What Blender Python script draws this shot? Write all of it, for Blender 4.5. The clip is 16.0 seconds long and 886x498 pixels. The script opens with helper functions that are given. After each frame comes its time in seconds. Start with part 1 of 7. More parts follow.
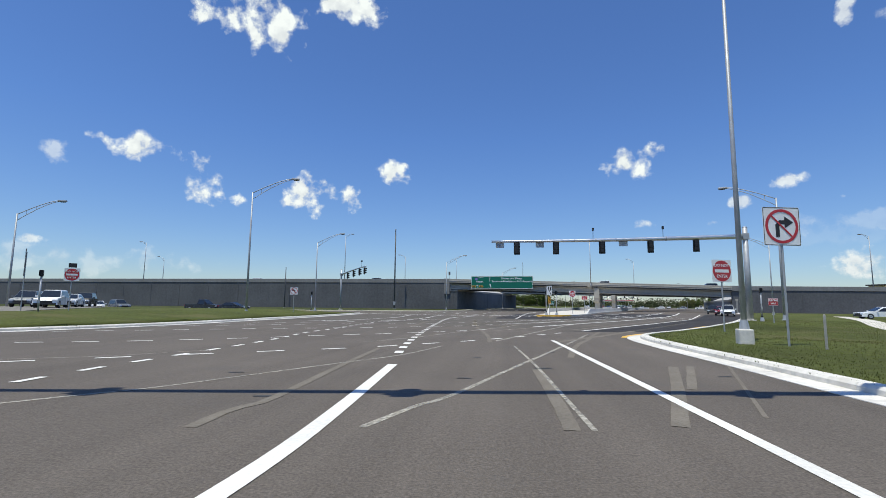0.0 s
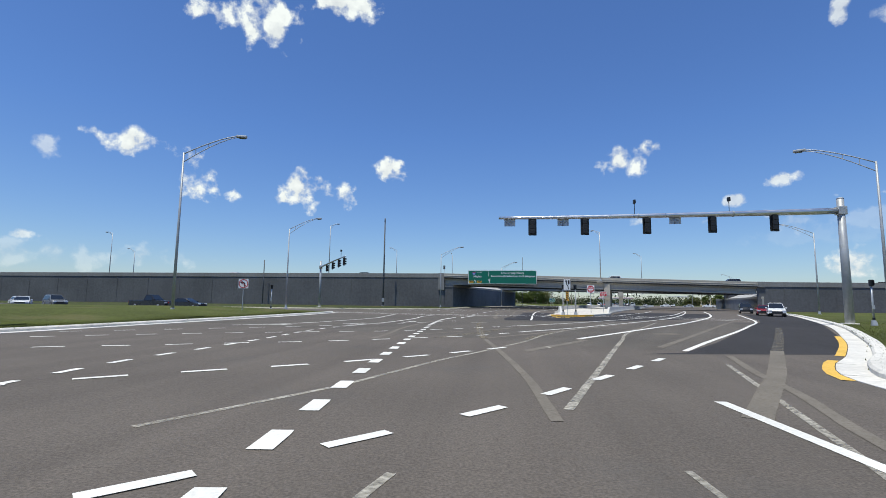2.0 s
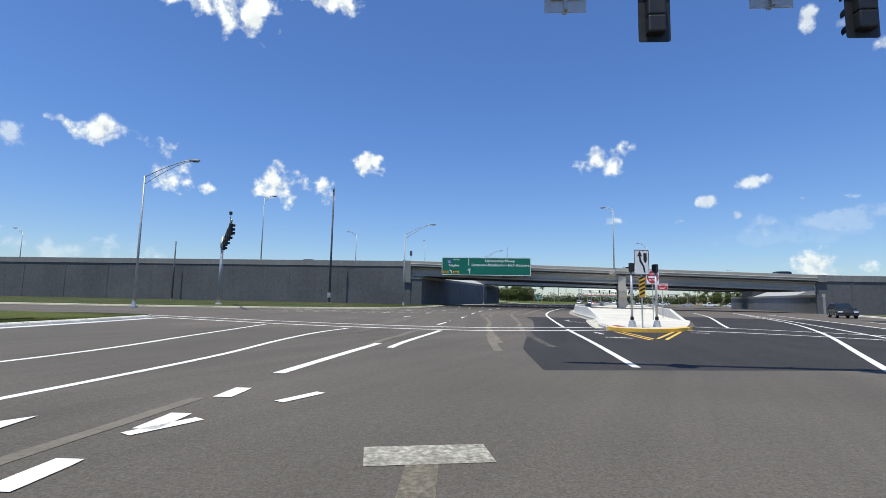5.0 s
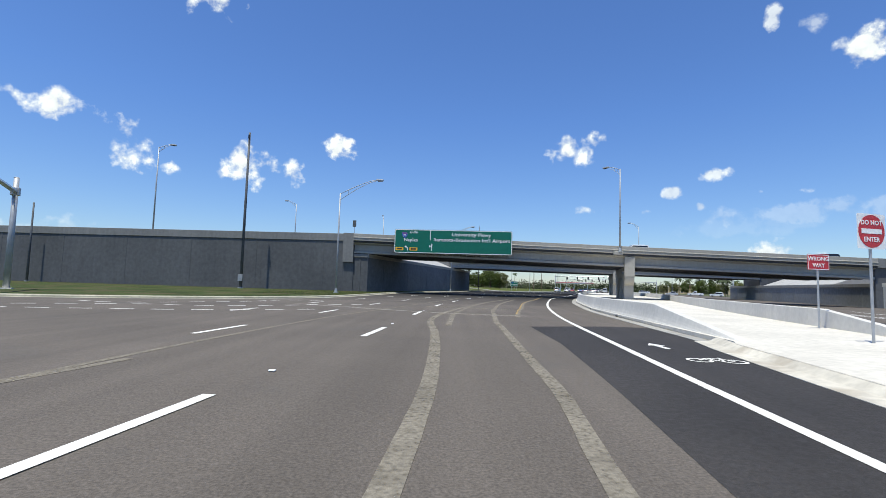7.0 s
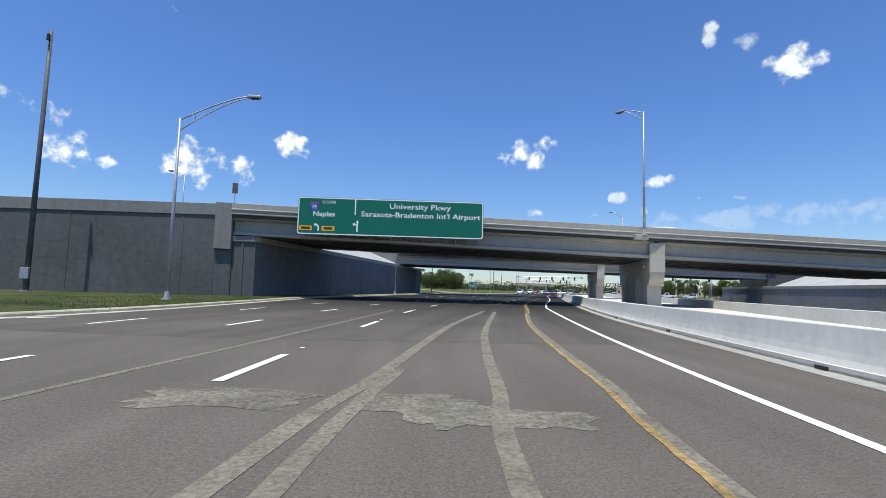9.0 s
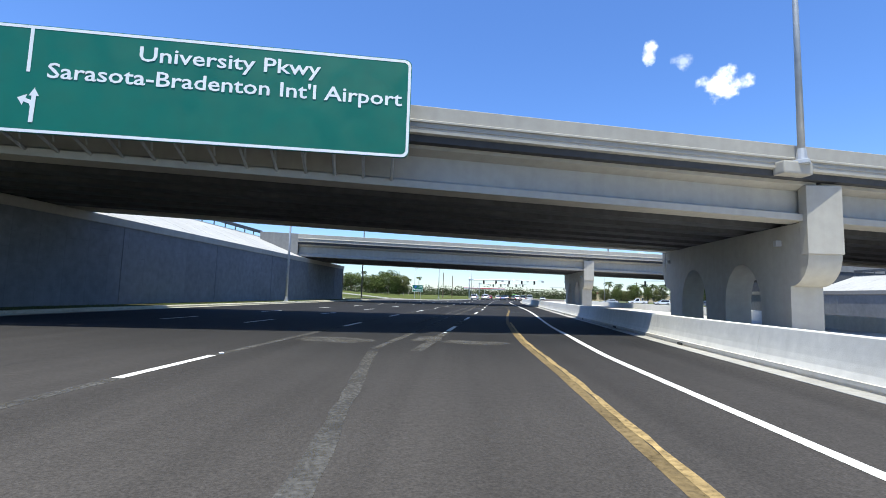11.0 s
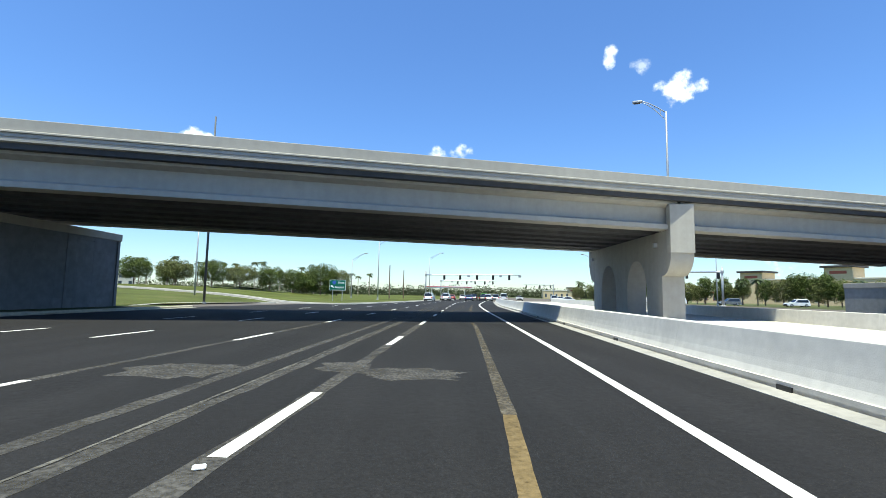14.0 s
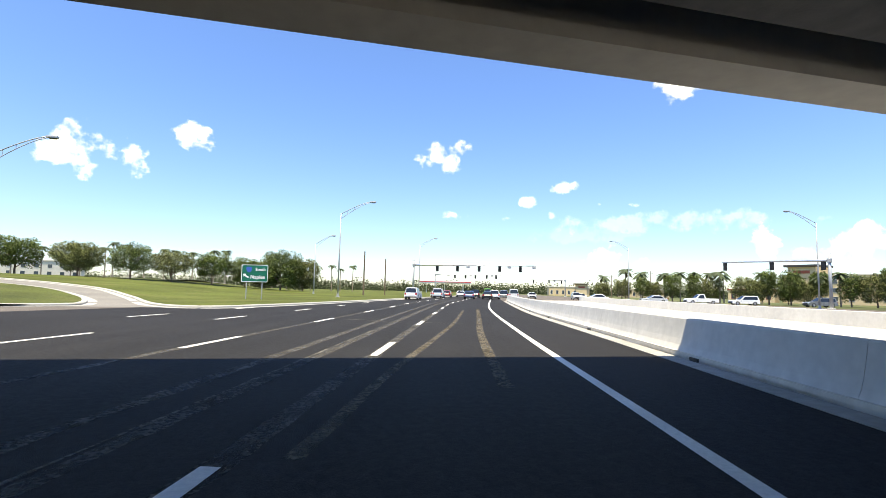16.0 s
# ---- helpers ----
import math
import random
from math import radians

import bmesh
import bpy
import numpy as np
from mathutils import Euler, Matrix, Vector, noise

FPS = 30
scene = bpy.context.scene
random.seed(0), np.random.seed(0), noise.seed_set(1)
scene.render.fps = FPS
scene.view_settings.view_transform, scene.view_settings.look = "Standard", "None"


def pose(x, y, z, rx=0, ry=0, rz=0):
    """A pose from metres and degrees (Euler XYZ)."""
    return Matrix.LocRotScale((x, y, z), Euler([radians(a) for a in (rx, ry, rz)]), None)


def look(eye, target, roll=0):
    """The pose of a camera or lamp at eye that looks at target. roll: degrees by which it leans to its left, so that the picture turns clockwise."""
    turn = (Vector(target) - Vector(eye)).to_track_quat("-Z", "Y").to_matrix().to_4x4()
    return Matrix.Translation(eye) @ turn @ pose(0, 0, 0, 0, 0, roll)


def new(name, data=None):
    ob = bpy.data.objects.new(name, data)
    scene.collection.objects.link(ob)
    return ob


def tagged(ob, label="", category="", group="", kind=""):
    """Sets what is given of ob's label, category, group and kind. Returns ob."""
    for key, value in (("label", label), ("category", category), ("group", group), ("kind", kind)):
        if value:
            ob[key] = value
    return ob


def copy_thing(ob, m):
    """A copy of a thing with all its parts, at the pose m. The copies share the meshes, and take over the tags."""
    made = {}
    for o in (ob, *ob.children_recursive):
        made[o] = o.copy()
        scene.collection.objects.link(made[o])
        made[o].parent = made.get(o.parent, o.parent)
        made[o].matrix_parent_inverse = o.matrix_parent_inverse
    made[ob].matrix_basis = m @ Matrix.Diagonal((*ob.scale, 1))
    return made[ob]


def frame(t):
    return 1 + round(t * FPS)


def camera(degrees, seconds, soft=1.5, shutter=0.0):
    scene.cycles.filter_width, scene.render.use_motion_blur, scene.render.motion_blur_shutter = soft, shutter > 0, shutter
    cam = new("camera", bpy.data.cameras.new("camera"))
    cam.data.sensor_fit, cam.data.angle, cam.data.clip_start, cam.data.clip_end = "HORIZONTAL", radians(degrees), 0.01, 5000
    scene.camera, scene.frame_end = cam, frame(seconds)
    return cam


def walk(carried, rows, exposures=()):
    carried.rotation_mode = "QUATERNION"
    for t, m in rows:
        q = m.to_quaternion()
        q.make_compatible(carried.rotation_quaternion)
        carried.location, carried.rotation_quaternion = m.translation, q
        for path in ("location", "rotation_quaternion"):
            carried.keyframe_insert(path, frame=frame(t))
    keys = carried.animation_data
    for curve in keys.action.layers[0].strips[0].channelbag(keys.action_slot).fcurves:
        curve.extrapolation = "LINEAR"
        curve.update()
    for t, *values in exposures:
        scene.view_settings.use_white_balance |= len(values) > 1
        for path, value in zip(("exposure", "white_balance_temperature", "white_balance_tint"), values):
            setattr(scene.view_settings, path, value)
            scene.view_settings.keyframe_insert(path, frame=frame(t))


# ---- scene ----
cam = camera(86.05, 16.0, soft=0.85)
ROWS = [
    (0.0, -0.03, 0.14, 1.38, -0.04, 6.66, 0.53),
    (0.5, -0.07, 2.72, 1.38, -0.40, 6.60, 0.43),
    (1.0, -0.05, 5.57, 1.36, -0.22, 6.53, 0.50),
    (1.5, 0.07, 8.78, 1.36, -0.26, 6.55, 0.71),
    (2.0, 0.35, 12.36, 1.36, -0.57, 6.33, 0.68),
    (2.5, 0.66, 16.27, 1.36, -0.61, 6.37, 0.36),
    (3.0, 0.92, 20.51, 1.36, -0.37, 6.07, 0.32),
    (3.5, 1.14, 25.07, 1.36, -0.25, 5.59, 0.21),
    (4.0, 1.58, 29.82, 1.36, -1.17, 5.59, 0.36),
    (4.5, 2.20, 34.69, 1.36, -2.30, 5.80, 0.68),
    (5.0, 2.96, 39.65, 1.36, -3.18, 5.95, 1.10),
    (5.5, 3.83, 44.73, 1.36, -3.74, 5.78, 1.52),
    (6.0, 4.75, 49.95, 1.36, -4.22, 5.02, 1.80),
    (6.5, 5.73, 55.39, 1.36, -5.37, 3.50, 1.76),
    (7.0, 6.73, 61.10, 1.36, -6.69, 4.35, 1.69),
    (7.5, 7.71, 66.92, 1.36, -8.34, 4.98, 0.80),
    (8.0, 8.80, 72.72, 1.36, -9.44, 4.86, 1.35),
    (8.5, 10.03, 78.49, 1.36, -10.62, 4.93, 1.51),
    (9.0, 11.46, 84.41, 1.36, -12.21, 4.66, 1.64),
    (9.5, 13.26, 90.62, 1.36, -13.60, 4.80, 1.67),
    (10.0, 15.34, 96.97, 1.36, -14.97, 5.05, 1.68),
    (10.5, 17.65, 103.39, 1.36, -16.46, 5.30, 1.71),
    (11.0, 20.16, 109.76, 1.36, -18.15, 5.43, 1.74),
    (11.5, 22.82, 116.01, 1.36, -20.18, 5.42, 1.68),
    (12.0, 25.57, 122.05, 1.36, -22.69, 5.35, 1.39),
    (12.5, 28.38, 127.92, 1.36, -22.93, 5.33, 1.17),
    (13.0, 31.44, 133.76, 1.36, -22.63, 5.35, 1.16),
    (13.5, 34.57, 139.75, 1.36, -22.33, 5.42, 1.06),
    (14.0, 37.55, 145.93, 1.36, -22.19, 5.50, 1.00),
    (14.5, 40.49, 152.25, 1.36, -22.33, 5.60, 1.00),
    (15.0, 43.47, 158.68, 1.36, -22.50, 5.38, 1.15),
    (15.5, 46.59, 165.49, 1.36, -22.37, 5.12, 1.25),
    (16.0, 49.79, 172.48, 1.36, -22.39, 5.02, 1.35),
]


def seat(x, y, z, yaw, pitch, roll):
    a, p = radians(yaw), radians(pitch)
    eye = Vector((x, y, z))
    return look(eye, eye + Vector((-math.sin(a) * math.cos(p), math.cos(a) * math.cos(p), math.sin(p))), roll)


EXPOSE = [
    (0.0, 0.08, 6380, 2.0), (3.5, 0.07, 6380, 2.0), (6.0, 0.28, 6400, 2.0), (9.0, 0.29, 6330, 1.0), (11.0, 0.82, 6250, 1.0), (11.5, 1.06, 5950, 0.0), (12.0, 0.9, 6500, 1.0), (12.4, 1.52, 7700, 3.0),
    (13.05, 1.72, 8350, 0.0), (13.5, 0.84, 6600, -8.0), (14.6, 0.86, 6550, -4.0), (15.2, 0.93, 6450, -1.0), (15.6, 1.2, 7600, 3.0), (16.0, 1.2, 7600, 3.0)]
walk(cam, [(r[0], seat(*r[1:])) for r in ROWS], EXPOSE)

# ---- sky and sun ----
SUN_WAY = Vector((-0.17, -0.205, 1.0)).normalized()
sun = new("sun", bpy.data.lights.new("sun", "SUN"))
sun.data.energy, sun.data.angle, sun.data.color = 4.35, radians(0.53), (1.0, 0.932, 0.838)
sun.matrix_world = look(SUN_WAY * 50, (0, 0, 0))
tagged(sun, kind="structure")

world = bpy.data.worlds.new("sky")
scene.world = world
world.use_nodes = True
wt = world.node_tree
wt.nodes.clear()


def wn(kind):
    return wt.nodes.new(kind)


def wmath(op, a, b=None, clamp=False):
    n = wn("ShaderNodeMath")
    n.operation, n.use_clamp = op, clamp
    for i, v in enumerate((a, b)):
        if v is None:
            continue
        if isinstance(v, (int, float)):
            n.inputs[i].default_value = v
        else:
            wt.links.new(v, n.inputs[i])
    return n.outputs[0]


sky = wn("ShaderNodeTexSky")
sky.sky_type, sky.sun_disc = "NISHITA", False
sky.sun_elevation = math.asin(SUN_WAY.z)
sky.sun_rotation = math.atan2(SUN_WAY.x, SUN_WAY.y)
sky.air_density, sky.dust_density, sky.ozone_density = 1.0, 0.25, 2.2
tint = wn("ShaderNodeMix")
tint.data_type, tint.blend_type = "RGBA", "MULTIPLY"
tint.inputs["Factor"].default_value = 1.0
wt.links.new(sky.outputs[0], tint.inputs["A"])
coord = wn("ShaderNodeTexCoord")
way = coord.outputs["Generated"]
split = wn("ShaderNodeSeparateXYZ")
wt.links.new(way, split.inputs[0])
air = wn("ShaderNodeMix")
air.data_type = "RGBA"
wt.links.new(wmath("POWER", wmath("MULTIPLY", split.outputs["Z"], 3.0, True), 0.75), air.inputs["Factor"])
air.inputs["A"].default_value, air.inputs["B"].default_value = (0.90, 0.94, 1.09, 1), (0.768, 0.965, 1.42, 1)
wt.links.new(air.outputs["Result"], tint.inputs["B"])

# fair-weather clouds: yaw (to the right) and height in degrees, width, height, seed
HEAPS = [
    (-23.8, 30.7, 12.6, 6.0, 1),
    (-11.7, 33.1, 7.4, 4.0, 1),
    (-34.4, 15.7, 8.4, 3.1, 1),
    (-26.9, 12.6, 4.3, 5.0, 1),
    (-23.6, 11.6, 2.2, 2.0, 0.9),
    (-14.9, 12.4, 7.9, 5.0, 1),
    (-6.0, 15.7, 5.6, 3.1, 1.1),
    (22.9, 16.0, 8.8, 3.5, 1),
    (24.9, 9.0, 5.6, 1.7, 0.7),
    (49.2, 22.0, 4.3, 3.9, 1),
    (42.2, 26.6, 1.7, 2.3, 0.7),
    (45.4, 25.2, 3.3, 2.2, 0.4),
    (-41.0, 5.7, 2.6, 1.1, 0.7),
    (-40.1, 14.5, 2.6, 3.2, 0.5),
]
WISPS = [
    (42.3, 3.6, 6.1, 3.5, 0.9),
    (32.7, 10.7, 2.0, 1.4, 0.7),
    (29.8, 8.7, 1.5, 0.9, 0.5),
    (35.3, 9.1, 1.2, 1.0, 0.5),
    (38.9, 7.0, 17.6, 2.4, 0.08),
    (-38.4, 4.1, 22.5, 3.2, 0.28),
    (47.8, 8.0, 25.9, 2.5, 0.2),
    (56.7, 5.2, 3.4, 5.1, 1),
    (64.0, 5.2, 4.1, 4.1, 1),
    (60.9, 4.0, 8.0, 2.1, 0.6),
    (36.9, 12.4, 2.8, 1.7, 0.8),
    (44.3, 10.2, 1.9, 1.0, 0.7),
    (40.7, 10.4, 1.3, 0.8, 0.6),
]


def billows(where):
    """Two scales of noise that make a cloud's lumps."""
    fine = wn("ShaderNodeTexNoise")
    fine.inputs["Scale"].default_value, fine.inputs["Detail"].default_value, fine.inputs["Roughness"].default_value = 24.0, 8.0, 0.62
    wt.links.new(where, fine.inputs["Vector"])
    wide = wn("ShaderNodeTexNoise")
    wide.inputs["Scale"].default_value, wide.inputs["Detail"].default_value = 12.0, 3.0
    wt.links.new(where, wide.inputs["Vector"])
    return wmath("ADD", wmath("MULTIPLY", wmath("SUBTRACT", fine.outputs[0], 0.52), 4.2), wmath("MULTIPLY", wmath("SUBTRACT", wide.outputs[0], 0.5), 2.8))


rough = billows(way)
raised = wn("ShaderNodeVectorMath")
raised.operation = "ADD"
wt.links.new(way, raised.inputs[0])
raised.inputs[1].default_value = (-0.004, 0, 0.016)
lit = wmath("ADD", 0.62, wmath("MULTIPLY", wmath("SUBTRACT", rough, billows(raised.outputs[0])), 0.55), True)
cover = None
for yaw, high, wide_deg, high_deg, amount in HEAPS + WISPS:
    a, e = radians(yaw), radians(high)
    ahead = Vector((math.sin(a) * math.cos(e), math.cos(a) * math.cos(e), math.sin(e)))
    right = Vector((math.cos(a), -math.sin(a), 0))
    up = right.cross(ahead)
    terms = []
    for axis, size in ((right, wide_deg), (up, high_deg)):
        d = wn("ShaderNodeVectorMath")
        d.operation = "DOT_PRODUCT"
        wt.links.new(way, d.inputs[0])
        d.inputs[1].default_value = axis / math.sin(radians(size / 2))
        terms.append(wmath("POWER", wmath("ABSOLUTE", d.outputs["Value"]), 2.0))
    front = wn("ShaderNodeVectorMath")
    front.operation = "DOT_PRODUCT"
    wt.links.new(way, front.inputs[0])
    front.inputs[1].default_value = ahead
    body = wmath("SUBTRACT", 0.82, wmath("ADD", terms[0], terms[1]))
    body = wmath("ADD", body, wmath("MULTIPLY", rough, 1.0))
    body = wmath("MULTIPLY", wmath("POWER", wmath("MULTIPLY", body, 1.3, True), 1.5), wmath("GREATER_THAN", front.outputs["Value"], 0.5))
    body = wmath("MULTIPLY", body, amount)
    cover = body if cover is None else wmath("MAXIMUM", cover, body)
# haze of thin cloud near the horizon
cloud_mix = wn("ShaderNodeMix")
cloud_mix.data_type = "RGBA"
wt.links.new(cover, cloud_mix.inputs["Factor"])
wt.links.new(tint.outputs["Result"], cloud_mix.inputs["A"])
shade = wn("ShaderNodeMix")
shade.data_type = "RGBA"
wt.links.new(lit, shade.inputs["Factor"])
shade.inputs["A"].default_value, shade.inputs["B"].default_value = (7.0, 7.05, 7.5, 1), (9.9, 9.85, 9.75, 1)
wt.links.new(shade.outputs["Result"], cloud_mix.inputs["B"])
back = wn("ShaderNodeBackground")
back.inputs["Strength"].default_value = 0.094
wt.links.new(cloud_mix.outputs["Result"], back.inputs["Color"])
wt.links.new(back.outputs[0], wn("ShaderNodeOutputWorld").inputs["Surface"])

# ---- materials ----


def material(name, colour, rough=0.7, metal=0.0, vary=0.12, grain=8.0, patch=0.35, bump=0.15, bump_scale=60.0, spec=0.5, streak=0.0, island=0.0, rand=0.0, stain=None, speck=0.0, along=None, worn=None, fade=None):
    m = bpy.data.materials.new(name)
    m.use_nodes = True
    t = m.node_tree
    b = t.nodes["Principled BSDF"]
    b.inputs["Roughness"].default_value, b.inputs["Metallic"].default_value = rough, metal
    b.inputs["Specular IOR Level"].default_value = spec
    geo = t.nodes.new("ShaderNodeNewGeometry")
    pos = geo.outputs["Position"]

    def noise_at(scale, detail=4.0, squash=None):
        v = pos
        if squash:
            mp = t.nodes.new("ShaderNodeMapping")
            mp.inputs["Scale"].default_value = squash
            t.links.new(pos, mp.inputs["Vector"])
            v = mp.outputs[0]
        n = t.nodes.new("ShaderNodeTexNoise")
        n.inputs["Scale"].default_value, n.inputs["Detail"].default_value = scale, detail
        t.links.new(v, n.inputs["Vector"])
        return n.outputs[0]

    def scaled(value, low, high, a, b2):
        r = t.nodes.new("ShaderNodeMapRange")
        for i, q in zip((1, 2, 3, 4), (low, high, a, b2)):
            r.inputs[i].default_value = q
        t.links.new(value, r.inputs[0])
        return r.outputs[0]

    def times(a, b2):
        n = t.nodes.new("ShaderNodeMath")
        n.operation = "MULTIPLY"
        t.links.new(a, n.inputs[0])
        t.links.new(b2, n.inputs[1])
        return n.outputs[0]

    f = scaled(noise_at(grain, 6.0), 0.3, 0.7, 1 - vary, 1 + vary)
    f = times(f, scaled(noise_at(patch, 3.0), 0.3, 0.7, 1 - vary, 1 + vary))
    if speck:
        f = times(f, scaled(noise_at(38.0, 6.0), 0.32, 0.68, 1 - speck, 1 + speck))
    if along:
        mp = t.nodes.new("ShaderNodeMapping")
        mp.vector_type = "TEXTURE"
        mp.inputs["Rotation"].default_value = (0, 0, -radians(along[0]))
        mp.inputs["Scale"].default_value = (0.75, 40.0, 1.0)
        t.links.new(pos, mp.inputs["Vector"])
        n = t.nodes.new("ShaderNodeTexNoise")
        n.inputs["Scale"].default_value, n.inputs["Detail"].default_value = 1.0, 4.0
        t.links.new(mp.outputs[0], n.inputs["Vector"])
        f = times(f, scaled(n.outputs[0], 0.3, 0.7, 1 - along[1], 1 + along[1]))
    if streak:
        f = times(f, scaled(noise_at(1.0, 4.0, (2.2, 2.2, 0.12)), 0.35, 0.7, 1 + streak * 0.4, 1 - streak))
    if rand:
        info = t.nodes.new("ShaderNodeObjectInfo")
        f = times(f, scaled(info.outputs["Random"], 0, 1, 1 - rand, 1 + rand))
    if island:
        f = times(f, scaled(geo.outputs["Random Per Island"], 0, 1, 1 - island, 1 + island))
    mix = t.nodes.new("ShaderNodeVectorMath")
    mix.operation = "SCALE"
    mix.inputs[0].default_value = colour
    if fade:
        # base colour fades along the road, painting in the dimness towards the bridges
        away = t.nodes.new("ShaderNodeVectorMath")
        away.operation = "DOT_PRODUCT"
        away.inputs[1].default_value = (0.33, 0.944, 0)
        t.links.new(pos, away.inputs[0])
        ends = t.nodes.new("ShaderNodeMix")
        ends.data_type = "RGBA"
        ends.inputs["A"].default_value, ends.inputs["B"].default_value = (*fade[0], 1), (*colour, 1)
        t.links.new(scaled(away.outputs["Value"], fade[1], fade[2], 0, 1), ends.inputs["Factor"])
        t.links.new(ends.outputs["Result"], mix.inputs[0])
    t.links.new(f, mix.inputs["Scale"])
    out = mix.outputs[0]
    if stain:
        s = t.nodes.new("ShaderNodeMix")
        s.data_type = "RGBA"
        t.links.new(scaled(noise_at(stain[3], 5.0), stain[4], stain[4] + 0.12, 0, stain[5]), s.inputs["Factor"])
        t.links.new(out, s.inputs["A"])
        s.inputs["B"].default_value = (*stain[:3], 1)
        out = s.outputs["Result"]
    t.links.new(out, b.inputs["Base Color"])
    t.links.new(scaled(noise_at(grain * 0.7, 3.0), 0.3, 0.7, max(rough - 0.08, 0.02), min(rough + 0.08, 1)), b.inputs["Roughness"])
    if worn:
        a = times(scaled(noise_at(2.6, 5.0), 0.5 - worn, 0.62 - worn * 0.6, 0.72, 1.0), scaled(noise_at(17.0, 6.0), 0.5 - worn, 0.66 - worn * 0.5, 0.55, 1.0))
        t.links.new(a, b.inputs["Alpha"])
    if bump:
        bp = t.nodes.new("ShaderNodeBump")
        bp.inputs["Strength"].default_value, bp.inputs["Distance"].default_value = bump, 0.02
        t.links.new(noise_at(bump_scale, 5.0), bp.inputs["Height"])
        t.links.new(bp.outputs[0], b.inputs["Normal"])
    return m


